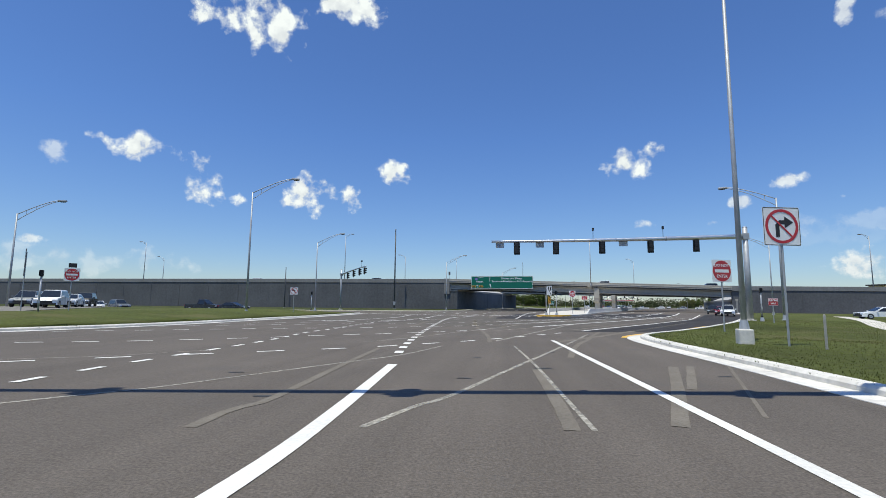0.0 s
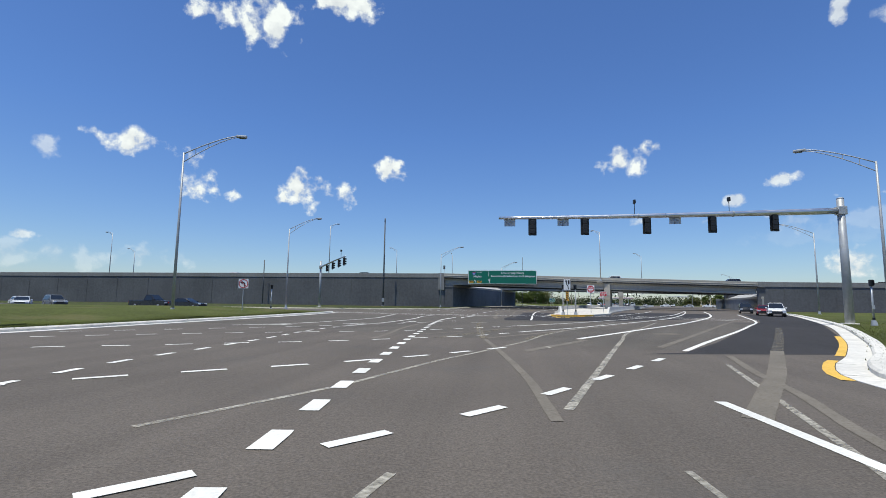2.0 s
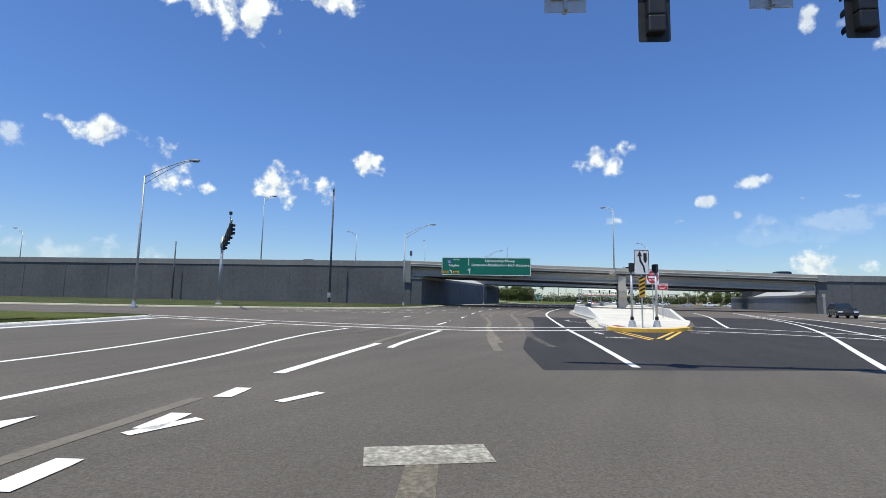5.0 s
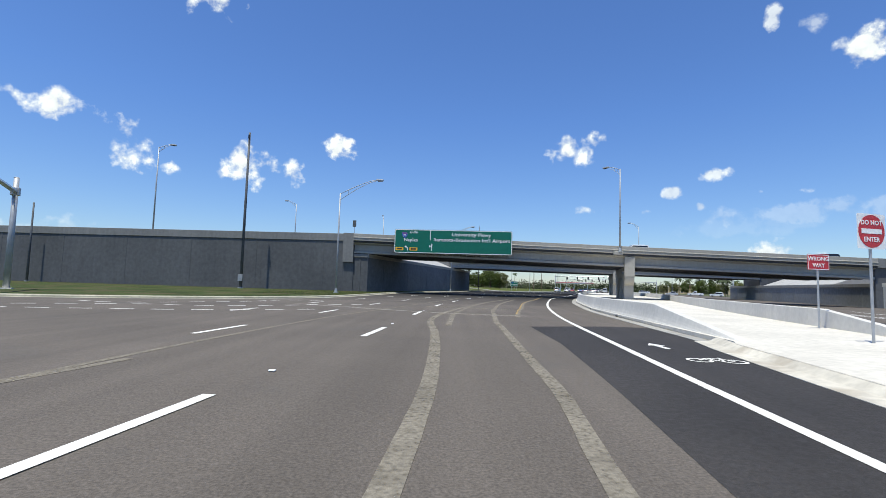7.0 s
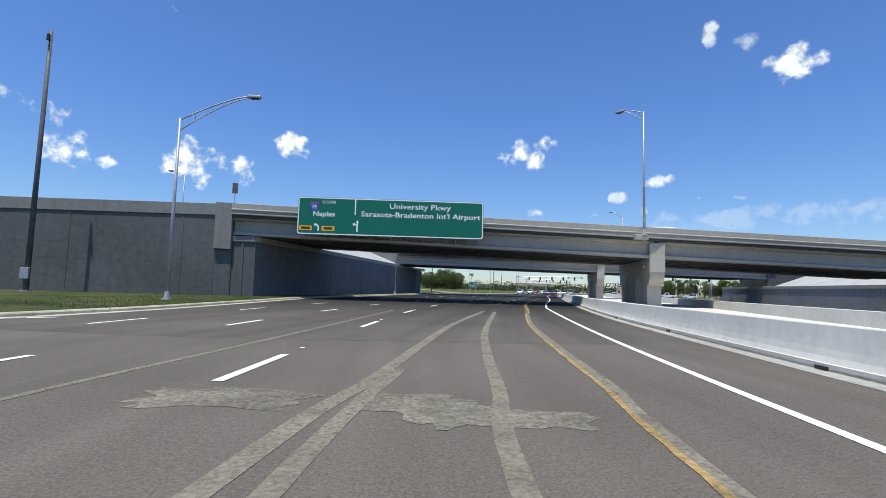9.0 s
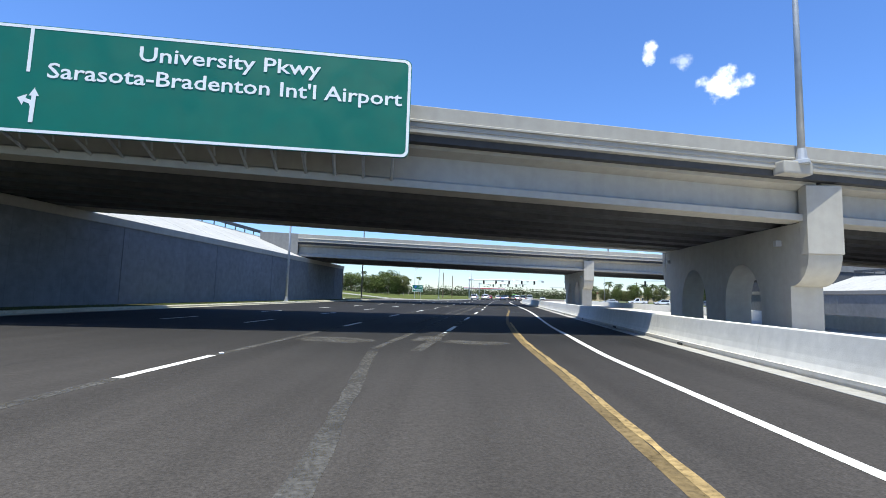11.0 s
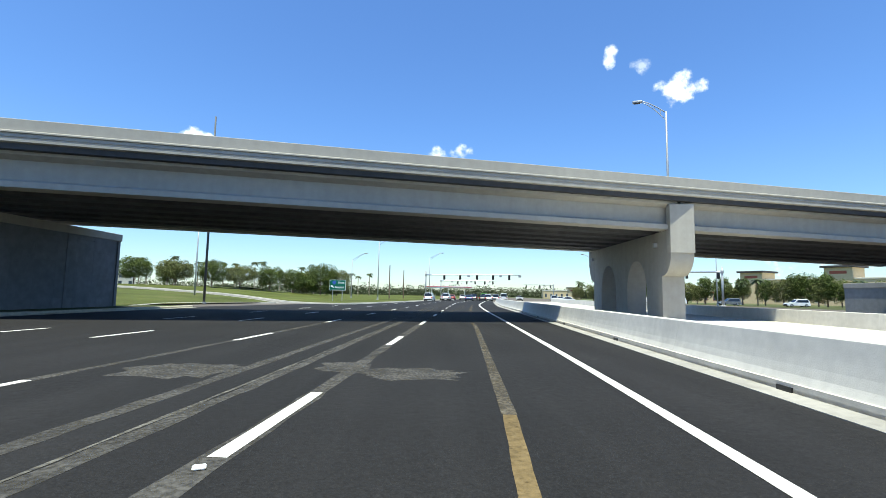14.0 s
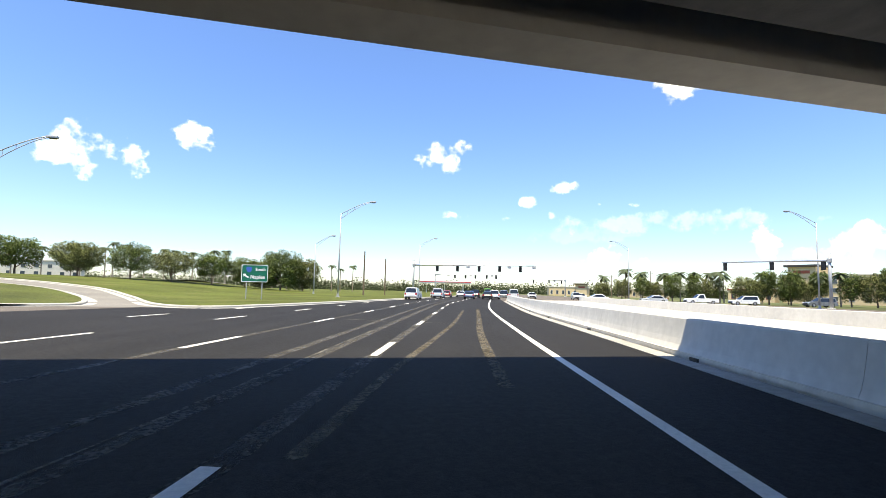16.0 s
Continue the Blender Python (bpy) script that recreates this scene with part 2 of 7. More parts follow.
M = {
    "asphalt": material("aged_asphalt", (0.122, 0.104, 0.087), 0.9, vary=0.10, grain=14, patch=0.22, bump=0.5, bump_scale=90, spec=0.25, speck=0.28, along=(8, 0.10), stain=(0.10, 0.092, 0.083, 0.35, 0.6, 0.5)),
    "asphalt_new": material("new_asphalt", (0.0375, 0.0335, 0.031), 0.85, vary=0.16, grain=14, patch=0.3, bump=0.5, bump_scale=90, spec=0.3, speck=0.25, along=(15, 0.12)),
    # dimness near and under the bridges is put into this dark asphalt colour
    "asphalt_mid": material("worn_shade_toned_asphalt", (0.0213, 0.0203, 0.0203), 0.88, vary=0.12, grain=14, patch=0.25, bump=0.5, bump_scale=90, spec=0.16, speck=0.27, along=(20, 0.16), fade=((0.112, 0.097, 0.083), 97.0, 126.0)),
    "scar": material("ground_off_marking", (0.222, 0.196, 0.154), 0.95, vary=0.15, grain=22, patch=1.2, bump=0.6, spec=0.2, worn=0.2),
    "scar_faint": material("ground_off_marking_on_dark", (0.082, 0.077, 0.070), 0.95, vary=0.28, grain=18, patch=1.2, bump=0.6, spec=0.2, worn=0.12),
    "scar_pale": material("pale_ground_line", (0.13, 0.122, 0.105), 0.95, vary=0.4, grain=10, patch=1.5, bump=0.4, spec=0.2, worn=0.12),
    "scar_tan": material("tan_ground_line", (0.095, 0.082, 0.062), 0.95, vary=0.3, grain=12, patch=1.2, bump=0.4, spec=0.2, worn=0.12),
    "scar_dark": material("ground_asphalt_patch", (0.205, 0.182, 0.145), 0.95, vary=0.25, grain=9, patch=1.0, bump=0.6, spec=0.2, worn=0.16),
    "scar_yellow": material("faded_yellow_marking", (0.165, 0.118, 0.055), 0.9, vary=0.25, grain=12, patch=1.0, bump=0.4, spec=0.2, worn=0.3),
    "scar_yellow_bright": material("yellow_paint_remnant", (0.34, 0.238, 0.10), 0.8, vary=0.25, grain=9, patch=1.2, bump=0.4, spec=0.3, worn=0.2),
    "scar_soft": material("faint_ground_off_marking", (0.177, 0.156, 0.127), 0.95, vary=0.12, grain=22, patch=1.2, bump=0.5, spec=0.2, worn=0.42),
    "scar_tan_sun": material("tan_ground_off_marking", (0.205, 0.178, 0.136), 0.95, vary=0.16, grain=22, patch=1.2, bump=0.5, spec=0.2, worn=0.10),
    "scar_dim": material("grey_ground_off_marking", (0.125, 0.115, 0.10), 0.95, vary=0.18, grain=18, patch=1.2, bump=0.5, spec=0.2, worn=0.10),
    "asphalt_cross": material("darker_crossing_asphalt", (0.110, 0.096, 0.080), 0.9, vary=0.12, grain=14, patch=0.2, bump=0.5, bump_scale=90, spec=0.25, speck=0.25, along=(30, 0.10)),
    "paint": material("white_road_paint", (0.74, 0.715, 0.65), 0.65, vary=0.10, grain=20, patch=0.8, bump=0.3, spec=0.4),
    "paint_worn": material("worn_white_paint", (0.42, 0.39, 0.325), 0.8, vary=0.25, grain=14, patch=1.1, bump=0.4, spec=0.3, worn=0.08),
    "paint_yellow": material("yellow_road_paint", (0.72, 0.44, 0.07), 0.65, vary=0.12, grain=16, patch=1.0, bump=0.3, spec=0.4),
    "bitumen": material("black_tyre_marks", (0.03, 0.03, 0.03), 0.7, vary=0.2),
    "grass": material("mown_grass", (0.075, 0.086, 0.021), 0.95, vary=0.30, grain=5, patch=0.12, bump=0.8, bump_scale=30, spec=0.15, stain=(0.13, 0.115, 0.05, 0.22, 0.54, 0.55)),
    "blades": material("grass_blades", (0.105, 0.115, 0.032), 0.8, vary=0.2, grain=3, patch=0.3, bump=0.0, spec=0.2, island=0.5),
    "grass_dry": material("dry_summer_grass", (0.082, 0.096, 0.022), 0.95, vary=0.30, grain=4, patch=0.10, bump=0.8, bump_scale=30, spec=0.1, stain=(0.13, 0.115, 0.05, 0.2, 0.54, 0.5)),
    "grass_rough": material("rough_half_dry_grass", (0.048, 0.064, 0.020), 0.95, vary=0.32, grain=3, patch=0.18, bump=0.8, bump_scale=30, spec=0.1, stain=(0.11, 0.085, 0.05, 0.35, 0.5, 0.7)),
    "far_ground": material("distant_scrub", (0.095, 0.105, 0.045), 0.95, vary=0.35, grain=0.05, patch=0.008, bump=0.0, spec=0.1),
    "curb": material("pale_concrete_kerb", (0.64, 0.61, 0.55), 0.85, vary=0.12, grain=6, patch=0.5, bump=0.3, spec=0.3, stain=(0.5, 0.46, 0.40, 0.8, 0.6, 0.5)),
    "slab_dirty": material("dusty_pale_concrete", (0.54, 0.50, 0.42), 0.9, vary=0.14, grain=5, patch=0.6, bump=0.3, spec=0.25, stain=(0.36, 0.31, 0.24, 0.9, 0.52, 0.6)),
    "curb_grey": material("weathered_grey_kerb", (0.40, 0.385, 0.345), 0.9, vary=0.12, grain=6, patch=0.6, bump=0.3, spec=0.25, stain=(0.28, 0.26, 0.22, 0.8, 0.55, 0.6)),
    "curb_old": material("yellowed_old_kerb", (0.46, 0.43, 0.33), 0.9, vary=0.14, grain=6, patch=0.6, bump=0.3, spec=0.25, stain=(0.30, 0.27, 0.2, 0.8, 0.55, 0.6)),
    "slip": material("worn_slip_road", (0.20, 0.186, 0.162), 0.9, vary=0.12, grain=10, patch=0.3, bump=0.4, bump_scale=90, spec=0.25, speck=0.2),
    "gutter": material("grey_gutter_concrete", (0.33, 0.315, 0.285), 0.88, vary=0.12, grain=6, patch=0.5, bump=0.3, spec=0.25, stain=(0.22, 0.205, 0.185, 0.9, 0.58, 0.5)),
    "slope": material("slope_paving", (0.40, 0.39, 0.37), 0.88, vary=0.08, grain=4, patch=0.3, bump=0.2, spec=0.25, stain=(0.33, 0.32, 0.30, 0.5, 0.6, 0.5)),
    "slab": material("new_white_concrete", (0.60, 0.56, 0.485), 0.85, vary=0.10, grain=5, patch=0.3, bump=0.25, spec=0.3),
    "concrete": material("coated_concrete", (0.375, 0.354, 0.312), 0.8, vary=0.05, grain=3, patch=0.12, bump=0.12, bump_scale=25, spec=0.3, streak=0.06),
    "parapet": material("weathered_parapet_concrete", (0.225, 0.222, 0.215), 0.85, vary=0.08, grain=3, patch=0.15, bump=0.15, bump_scale=25, spec=0.25, streak=0.10),
    "barrier": material("barrier_concrete", (0.605, 0.583, 0.535), 0.82, vary=0.06, grain=5, patch=0.3, bump=0.12, bump_scale=40, spec=0.3, streak=0.06),
    # bridge underside: same concrete, with its shade put into these darker colours
    "girder": material("girder_concrete_shade_dark", (0.080, 0.081, 0.086), 0.85, vary=0.16, grain=2.5, patch=0.25, bump=0.2, bump_scale=20, spec=0.25, streak=0.12, stain=(0.055, 0.048, 0.045, 0.6, 0.6, 0.5)),
    "soffit": material("soffit_concrete_shade_dark", (0.066, 0.067, 0.071), 0.9, vary=0.12, grain=3, patch=0.3, bump=0.15, spec=0.2),
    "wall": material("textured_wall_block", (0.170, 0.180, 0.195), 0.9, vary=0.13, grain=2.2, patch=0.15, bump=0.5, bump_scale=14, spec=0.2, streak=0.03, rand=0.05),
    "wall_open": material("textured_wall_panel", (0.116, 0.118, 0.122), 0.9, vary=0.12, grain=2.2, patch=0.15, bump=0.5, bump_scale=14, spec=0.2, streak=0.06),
    # far wall's copy of the panel, sunshine on its face put into the colour
    "wall_sun_toned": material("sun_toned_wall_panel", (0.27, 0.272, 0.262), 0.9, vary=0.10, grain=2.2, patch=0.15, bump=0.4, bump_scale=14, spec=0.2, streak=0.05),
    "steel": material("galvanised_steel", (0.40, 0.41, 0.42), 0.55, 0.4, vary=0.10, grain=3, patch=0.5, bump=0.05, spec=0.5),
    "alu_bright": material("polished_aluminium", (0.62, 0.63, 0.65), 0.34, 0.85, vary=0.06, grain=3, bump=0.04),
    "alu": material("brushed_aluminium", (0.46, 0.465, 0.47), 0.5, 0.45, vary=0.08, grain=3, bump=0.04),
    "dark_steel": material("weathered_dark_pole", (0.095, 0.10, 0.108), 0.7, 0.2, vary=0.2, grain=3, bump=0.15),
    "black": material("black_housing", (0.012, 0.012, 0.013), 0.5, vary=0.1, bump=0.03),
    "green": material("green_sign_sheeting", (0.0, 0.135, 0.085), 0.45, vary=0.05, grain=2, patch=0.4, bump=0.02),
    "white": material("white_sign_sheeting", (0.85, 0.85, 0.84), 0.45, vary=0.04, grain=3, bump=0.0),
    "red": material("red_sign_sheeting", (0.50, 0.035, 0.045), 0.45, vary=0.05, grain=3, bump=0.0),
    "brick": material("brick_red_plate", (0.26, 0.06, 0.045), 0.8, vary=0.2, grain=8, bump=0.3),
    "yellow": material("yellow_sign_sheeting", (0.80, 0.42, 0.02), 0.45, vary=0.05, grain=3, bump=0.0),
    "blue": material("blue_sign_sheeting", (0.04, 0.10, 0.42), 0.45, vary=0.05, grain=3, bump=0.0),
    "sign_black": material("black_sign_print", (0.02, 0.02, 0.022), 0.5, vary=0.03, grain=3, bump=0.0),
    "glass_dark": material("tinted_car_glass", (0.015, 0.018, 0.02), 0.06, vary=0.02, bump=0.0, spec=0.8),
    "tyre": material("tyre_rubber", (0.02, 0.02, 0.021), 0.85, vary=0.1, bump=0.1),
    "rim": material("alloy_rim", (0.5, 0.5, 0.52), 0.3, 0.8, vary=0.05, bump=0.0),
    "lamp_red": material("red_tail_lens", (0.35, 0.01, 0.012), 0.2, vary=0.03, bump=0.0),
    "lamp_clear": material("clear_headlight_lens", (0.7, 0.72, 0.75), 0.12, vary=0.03, bump=0.0),
    "bark": material("tree_bark", (0.14, 0.10, 0.07), 0.95, vary=0.25, grain=9, bump=0.6),
    "palm_bark": material("palm_trunk", (0.24, 0.20, 0.15), 0.95, vary=0.2, grain=9, bump=0.5),
    "leaf": material("broad_leaves", (0.090, 0.120, 0.024), 0.7, vary=0.2, grain=2, patch=0.25, bump=0.0, spec=0.3, island=0.32),
    "leaf_far": material("distant_leaves", (0.052, 0.064, 0.027), 0.8, vary=0.25, grain=0.3, patch=0.02, bump=0.0, spec=0.2, island=0.4),
    "leaf_pale": material("dry_pale_leaves", (0.135, 0.145, 0.048), 0.75, vary=0.2, grain=2, patch=0.25, bump=0.0, spec=0.25, island=0.32),
    "palm": material("palm_fronds", (0.055, 0.075, 0.03), 0.65, vary=0.2, grain=2, bump=0.0, spec=0.35, island=0.35),
    "stucco": material("warm_stucco", (0.60, 0.47, 0.28), 0.9, vary=0.06, grain=2, patch=0.1, bump=0.2),
    "stucco_pale": material("pale_stucco", (0.68, 0.63, 0.54), 0.9, vary=0.06, grain=2, patch=0.1, bump=0.2),
    "roof_dark": material("dark_cornice", (0.05, 0.045, 0.045), 0.8, vary=0.1),
    "roof_red": material("rust_red_roof", (0.36, 0.10, 0.06), 0.8, vary=0.12),
    "window": material("building_window", (0.06, 0.075, 0.09), 0.12, vary=0.1, bump=0.0, spec=0.7),
}
for nm, col in (("white", (0.78, 0.78, 0.77)), ("silver", (0.50, 0.51, 0.52)), ("black", (0.018, 0.018, 0.02)), ("red", (0.33, 0.03, 0.035)), ("blue", (0.05, 0.09, 0.2)), ("green", (0.18, 0.42, 0.06)), ("grey", (0.16, 0.17, 0.18))):
    M["car_" + nm] = material("car_paint_" + nm, col, 0.25, 0.1, vary=0.03, grain=2, bump=0.0, spec=0.6)

# ---- mesh helpers ----


def mesh_object(name, bm, mat, smooth=False):
    bmesh.ops.recalc_face_normals(bm, faces=bm.faces)
    me = bpy.data.meshes.new(name)
    bm.to_mesh(me)
    bm.free()
    if smooth:
        for p in me.polygons:
            p.use_smooth = True
    me.materials.append(M[mat])
    return new(name, me)


def part(name, bm, mat, parent, label="", smooth=False):
    ob = mesh_object(name, bm, mat, smooth)
    ob.parent = parent
    if label:
        tagged(ob, label)
    return ob


def shared(name, me, parent, m):
    ob = new(name, me)
    ob.parent = parent
    ob.matrix_local = m
    return ob


def thing(name, label, category, m=None, group="", kind=""):
    ob = new(name)
    ob.empty_display_size = 0.2
    if m is not None:
        ob.matrix_basis = m
    return tagged(ob, label, category, group, kind)


def put_box(bm, lo, hi, m=None, bevel=0.0):
    lo, hi = Vector(lo), Vector(hi)
    got = bmesh.ops.create_cube(bm, size=1.0)["verts"]
    for v in got:
        v.co = Vector((lo[i] + (v.co[i] + 0.5) * (hi[i] - lo[i]) for i in range(3)))
    if bevel:
        edges = {e for v in got for e in v.link_edges}
        got = bmesh.ops.bevel(bm, geom=list(edges), offset=bevel, segments=2, affect="EDGES", profile=0.6)["verts"]
    if m is not None:
        bmesh.ops.transform(bm, matrix=m, verts=list(set(got)))
    return got


def put_tube(bm, points, radii, sides=10, cap=True):
    """A tapered tube along points."""
    pts = [Vector(p) for p in points]
    rings = []
    for i, p in enumerate(pts):
        a, b = pts[max(i - 1, 0)], pts[min(i + 1, len(pts) - 1)]
        d = (b - a).normalized()
        s = d.cross(Vector((0, 0, 1)))
        s = Vector((1, 0, 0)) if s.length < 1e-3 else s.normalized()
        q = s.cross(d)
        r = radii[i] if isinstance(radii, (list, tuple)) else radii
        rings.append([bm.verts.new(p + (s * math.cos(k * 2 * math.pi / sides) + q * math.sin(k * 2 * math.pi / sides)) * r) for k in range(sides)])
    for a, b in zip(rings, rings[1:]):
        for k in range(sides):
            bm.faces.new((a[k], a[(k + 1) % sides], b[(k + 1) % sides], b[k]))
    if cap:
        bm.faces.new(rings[0][::-1])
        bm.faces.new(rings[-1])


def put_prism(bm, poly, z0, z1):
    """An upright prism over a plan polygon."""
    lo = [bm.verts.new((x, y, z0)) for x, y in poly]
    hi = [bm.verts.new((x, y, z1)) for x, y in poly]
    n = len(poly)
    bm.faces.new(hi)
    bm.faces.new(lo[::-1])
    for k in range(n):
        bm.faces.new((lo[k], lo[(k + 1) % n], hi[(k + 1) % n], hi[k]))


def put_plate(bm, poly, depth, m=None):
    """A plate in the xz plane, its face towards -y, depth thick towards +y."""
    a = [bm.verts.new((x, 0, z)) for x, z in poly]
    b = [bm.verts.new((x, depth, z)) for x, z in poly]
    n = len(poly)
    bm.faces.new(a)
    bm.faces.new(b[::-1])
    for k in range(n):
        bm.faces.new((a[k], a[(k + 1) % n], b[(k + 1) % n], b[k]))
    if m is not None:
        bmesh.ops.transform(bm, matrix=m, verts=a + b)


def ring_plate(bm, outer, inner, y0, depth):
    n = len(outer)
    v = [[bm.verts.new((x, y, z)) for x, z in loop] for loop, y in ((outer, y0), (inner, y0), (outer, y0 + depth), (inner, y0 + depth))]
    for k in range(n):
        j = (k + 1) % n
        bm.faces.new((v[0][k], v[0][j], v[1][j], v[1][k]))
        bm.faces.new((v[2][k], v[3][k], v[3][j], v[2][j]))
        bm.faces.new((v[0][k], v[2][k], v[2][j], v[0][j]))
        bm.faces.new((v[1][k], v[1][j], v[3][j], v[3][k]))


def rounded(w, h, r, steps=5):
    out = []
    for cx, cz, a0 in ((w / 2 - r, h / 2 - r, 0), (-w / 2 + r, h / 2 - r, 90), (-w / 2 + r, -h / 2 + r, 180), (w / 2 - r, -h / 2 + r, 270)):
        for k in range(steps + 1):
            a = radians(a0 + 90 * k / steps)
            out.append((cx + r * math.cos(a), cz + r * math.sin(a)))
    return out


def disc(r, steps=28):
    return [(r * math.cos(2 * math.pi * k / steps), r * math.sin(2 * math.pi * k / steps)) for k in range(steps)]


def curve_points(pts, step=1.0):
    """A smooth line through plan points, at even steps."""
    p = [np.array(q, float) for q in pts]
    p = [2 * p[0] - p[1]] + p + [2 * p[-1] - p[-2]]
    raw = []
    for i in range(1, len(p) - 2):
        n = 24
        for k in range(n):
            t = k / n
            raw.append(0.5 * (2 * p[i] + (p[i + 1] - p[i - 1]) * t + (2 * p[i - 1] - 5 * p[i] + 4 * p[i + 1] - p[i + 2]) * t * t + (3 * p[i] - p[i - 1] - 3 * p[i + 1] + p[i + 2]) * t ** 3))
    raw.append(p[-2])
    raw = np.array(raw)
    s = np.concatenate([[0], np.cumsum(np.linalg.norm(np.diff(raw, axis=0), axis=1))])
    n = max(int(round(s[-1] / step)), 1)
    u = np.linspace(0, s[-1], n + 1)
    return np.stack([np.interp(u, s, raw[:, i]) for i in range(raw.shape[1])], 1)


def sides_of(pts):
    d = np.gradient(pts[:, :2], axis=0)
    d /= np.linalg.norm(d, axis=1, keepdims=True)
    return np.stack([d[:, 1], -d[:, 0]], 1)


def shift(pts, right):
    return pts + sides_of(pts) * right


def put_sweep(bm, pts, profile, z=0.0, close=True):
    """A profile of (to the right, up) swept along a plan line."""
    nrm = sides_of(pts)
    rings = []
    for p, s in zip(pts, nrm):
        base = z(p) if callable(z) else z
        rings.append([bm.verts.new((p[0] + s[0] * o, p[1] + s[1] * o, base + h)) for o, h in profile])
    n = len(profile)
    for a, b in zip(rings, rings[1:]):
        for k in range(n if close else n - 1):
            bm.faces.new((a[k], b[k], b[(k + 1) % n], a[(k + 1) % n]))
    if close:
        bm.faces.new(rings[0])
        bm.faces.new(rings[-1][::-1])


def put_ribbon(bm, pts, width, z, ragged=0.0, rng=None):
    nrm = sides_of(pts)
    left, right = [], []
    for p, s in zip(pts, nrm):
        a, b = width / 2, width / 2
        if ragged:
            a, b = a + rng.uniform(-ragged, ragged), b + rng.uniform(-ragged, ragged)
        left.append(bm.verts.new((p[0] - s[0] * a, p[1] - s[1] * a, z)))
        right.append(bm.verts.new((p[0] + s[0] * b, p[1] + s[1] * b, z)))
    for k in range(len(pts) - 1):
        bm.faces.new((left[k], right[k], right[k + 1], left[k + 1]))


def lettering(name, words, size, mat, parent, m, align="CENTER", depth=0.004, width=None):
    cu = bpy.data.curves.new(name, "FONT")
    cu.body, cu.size, cu.align_x, cu.align_y, cu.extrude = words, size, align, "CENTER", depth
    cu.resolution_u = 2
    cu.offset = size * 0.012
    tmp = bpy.data.objects.new("tmp_text", cu)
    scene.collection.objects.link(tmp)
    dg = bpy.context.evaluated_depsgraph_get()
    me = bpy.data.meshes.new_from_object(tmp.evaluated_get(dg))
    bpy.data.objects.remove(tmp)
    me.name = name
    if width:
        xs = [v.co.x for v in me.vertices]
        k = width / (max(xs) - min(xs))
        for v in me.vertices:
            v.co.x *= k
    me.materials.clear()
    me.materials.append(M[mat])
    ob = new(name, me)
    ob.parent = parent
    ob.matrix_local = m
    return ob

# ---- ground and road ----
rng = random.Random(5)
bm = bmesh.new()
put_prism(bm, [(-3800, -3800), (3800, -3800), (3800, 3800), (-3800, 3800)], -1.2, -0.09)
tagged(mesh_object("ground", bm, "far_ground"), "flat scrubby green ground reaching the horizon", "ground", kind="structure")

bm = bmesh.new()
put_prism(bm, [(-190, -60), (150, -60), (190, 60), (150, 130), (118, 170), (175, 330), (215, 430), (170, 440), (60, 275), (-190, 275)], -0.3, 0.0)
road = tagged(mesh_object("road", bm, "asphalt"), "wide worn grey asphalt crossing with old ground-off markings", "road", kind="structure")

# the white line at the road's right, and the lane line one lane to its left
EDGE = curve_points([(7.6, 49.5), (8.9, 55.5), (10.3, 62.5), (12.4, 72), (15.0, 83), (18.2, 93.8), (21.9, 104.5), (26.8, 117.6), (28.3, 121.2), (30.0, 124.9), (32.7, 130.8), (41.5, 148.8), (50.3, 168.2), (58.8, 187.2), (68, 206.5), (80, 229), (96, 258), (113, 288)], 1.0)
LANE = curve_points([(23.2, 120.8), (26.5, 127.7), (30.2, 135.5), (33.8, 143.0), (37.7, 151.0), (41.5, 159.2), (45.1, 166.9), (49.0, 175.2), (52.8, 183.2), (61, 200.5), (71.5, 222), (88, 252), (105, 282)], 0.25)
LANE_LEFT = curve_points([(3.85, 63.2), (4.2, 64.7), (4.5, 66.0), (6.4, 74.4), (8.1, 83.0), (10.1, 92.3), (12.5, 101.2), (15.0, 109.6), (18.5, 119.4), (22.9, 129.8), (26.5, 138.0), (30.4, 146.1), (34.1, 153.7), (37.85, 161.6), (41.5, 169.5), (45.4, 177.6), (49.1, 185.2), (57.4, 202.3), (67.9, 223.8), (84.4, 253.8), (101.4, 283.8)], 0.25)


def sheet(name, poly, mat, z, label):
    b = bmesh.new()
    lo = [b.verts.new((x, y, z)) for x, y in poly]
    b.faces.new(lo)
    return part(name, b, mat, road, label)


right_bar = curve_points([(15.6, 72.4), (17.3, 79.6), (19.5, 88.6), (21.2, 94.1), (23.1, 99.7), (25.8, 107.2), (30.9, 119.4), (36.2, 131.2), (40.5, 140.8), (46.4, 153.6), (51.2, 163.9), (56.3, 175.0), (60.2, 183.5), (67.2, 198.8), (76.0, 216.0), (86.5, 236.0)], 1.0)
far_bar = curve_points([(21.8, 71.5), (26.0, 82), (33.5, 98), (44.5, 119.5), (52.5, 135), (62, 155), (72, 176), (81, 196), (92, 218), (104, 240)], 1.0)

# darker, younger asphalt beyond the crossing and along the median
dark = [(5.5, 49.0), (5.8, 51.5), (6.0, 53.0), (6.35, 54.4), (6.9, 56.5), (7.5, 58.6), (8.2, 60.9), (9.05, 63.9), (9.85, 67.1), (10.25, 68.8), (11.1, 72.6), (11.8, 77.4), (13.5, 77.8), (15.2, 78.1)]
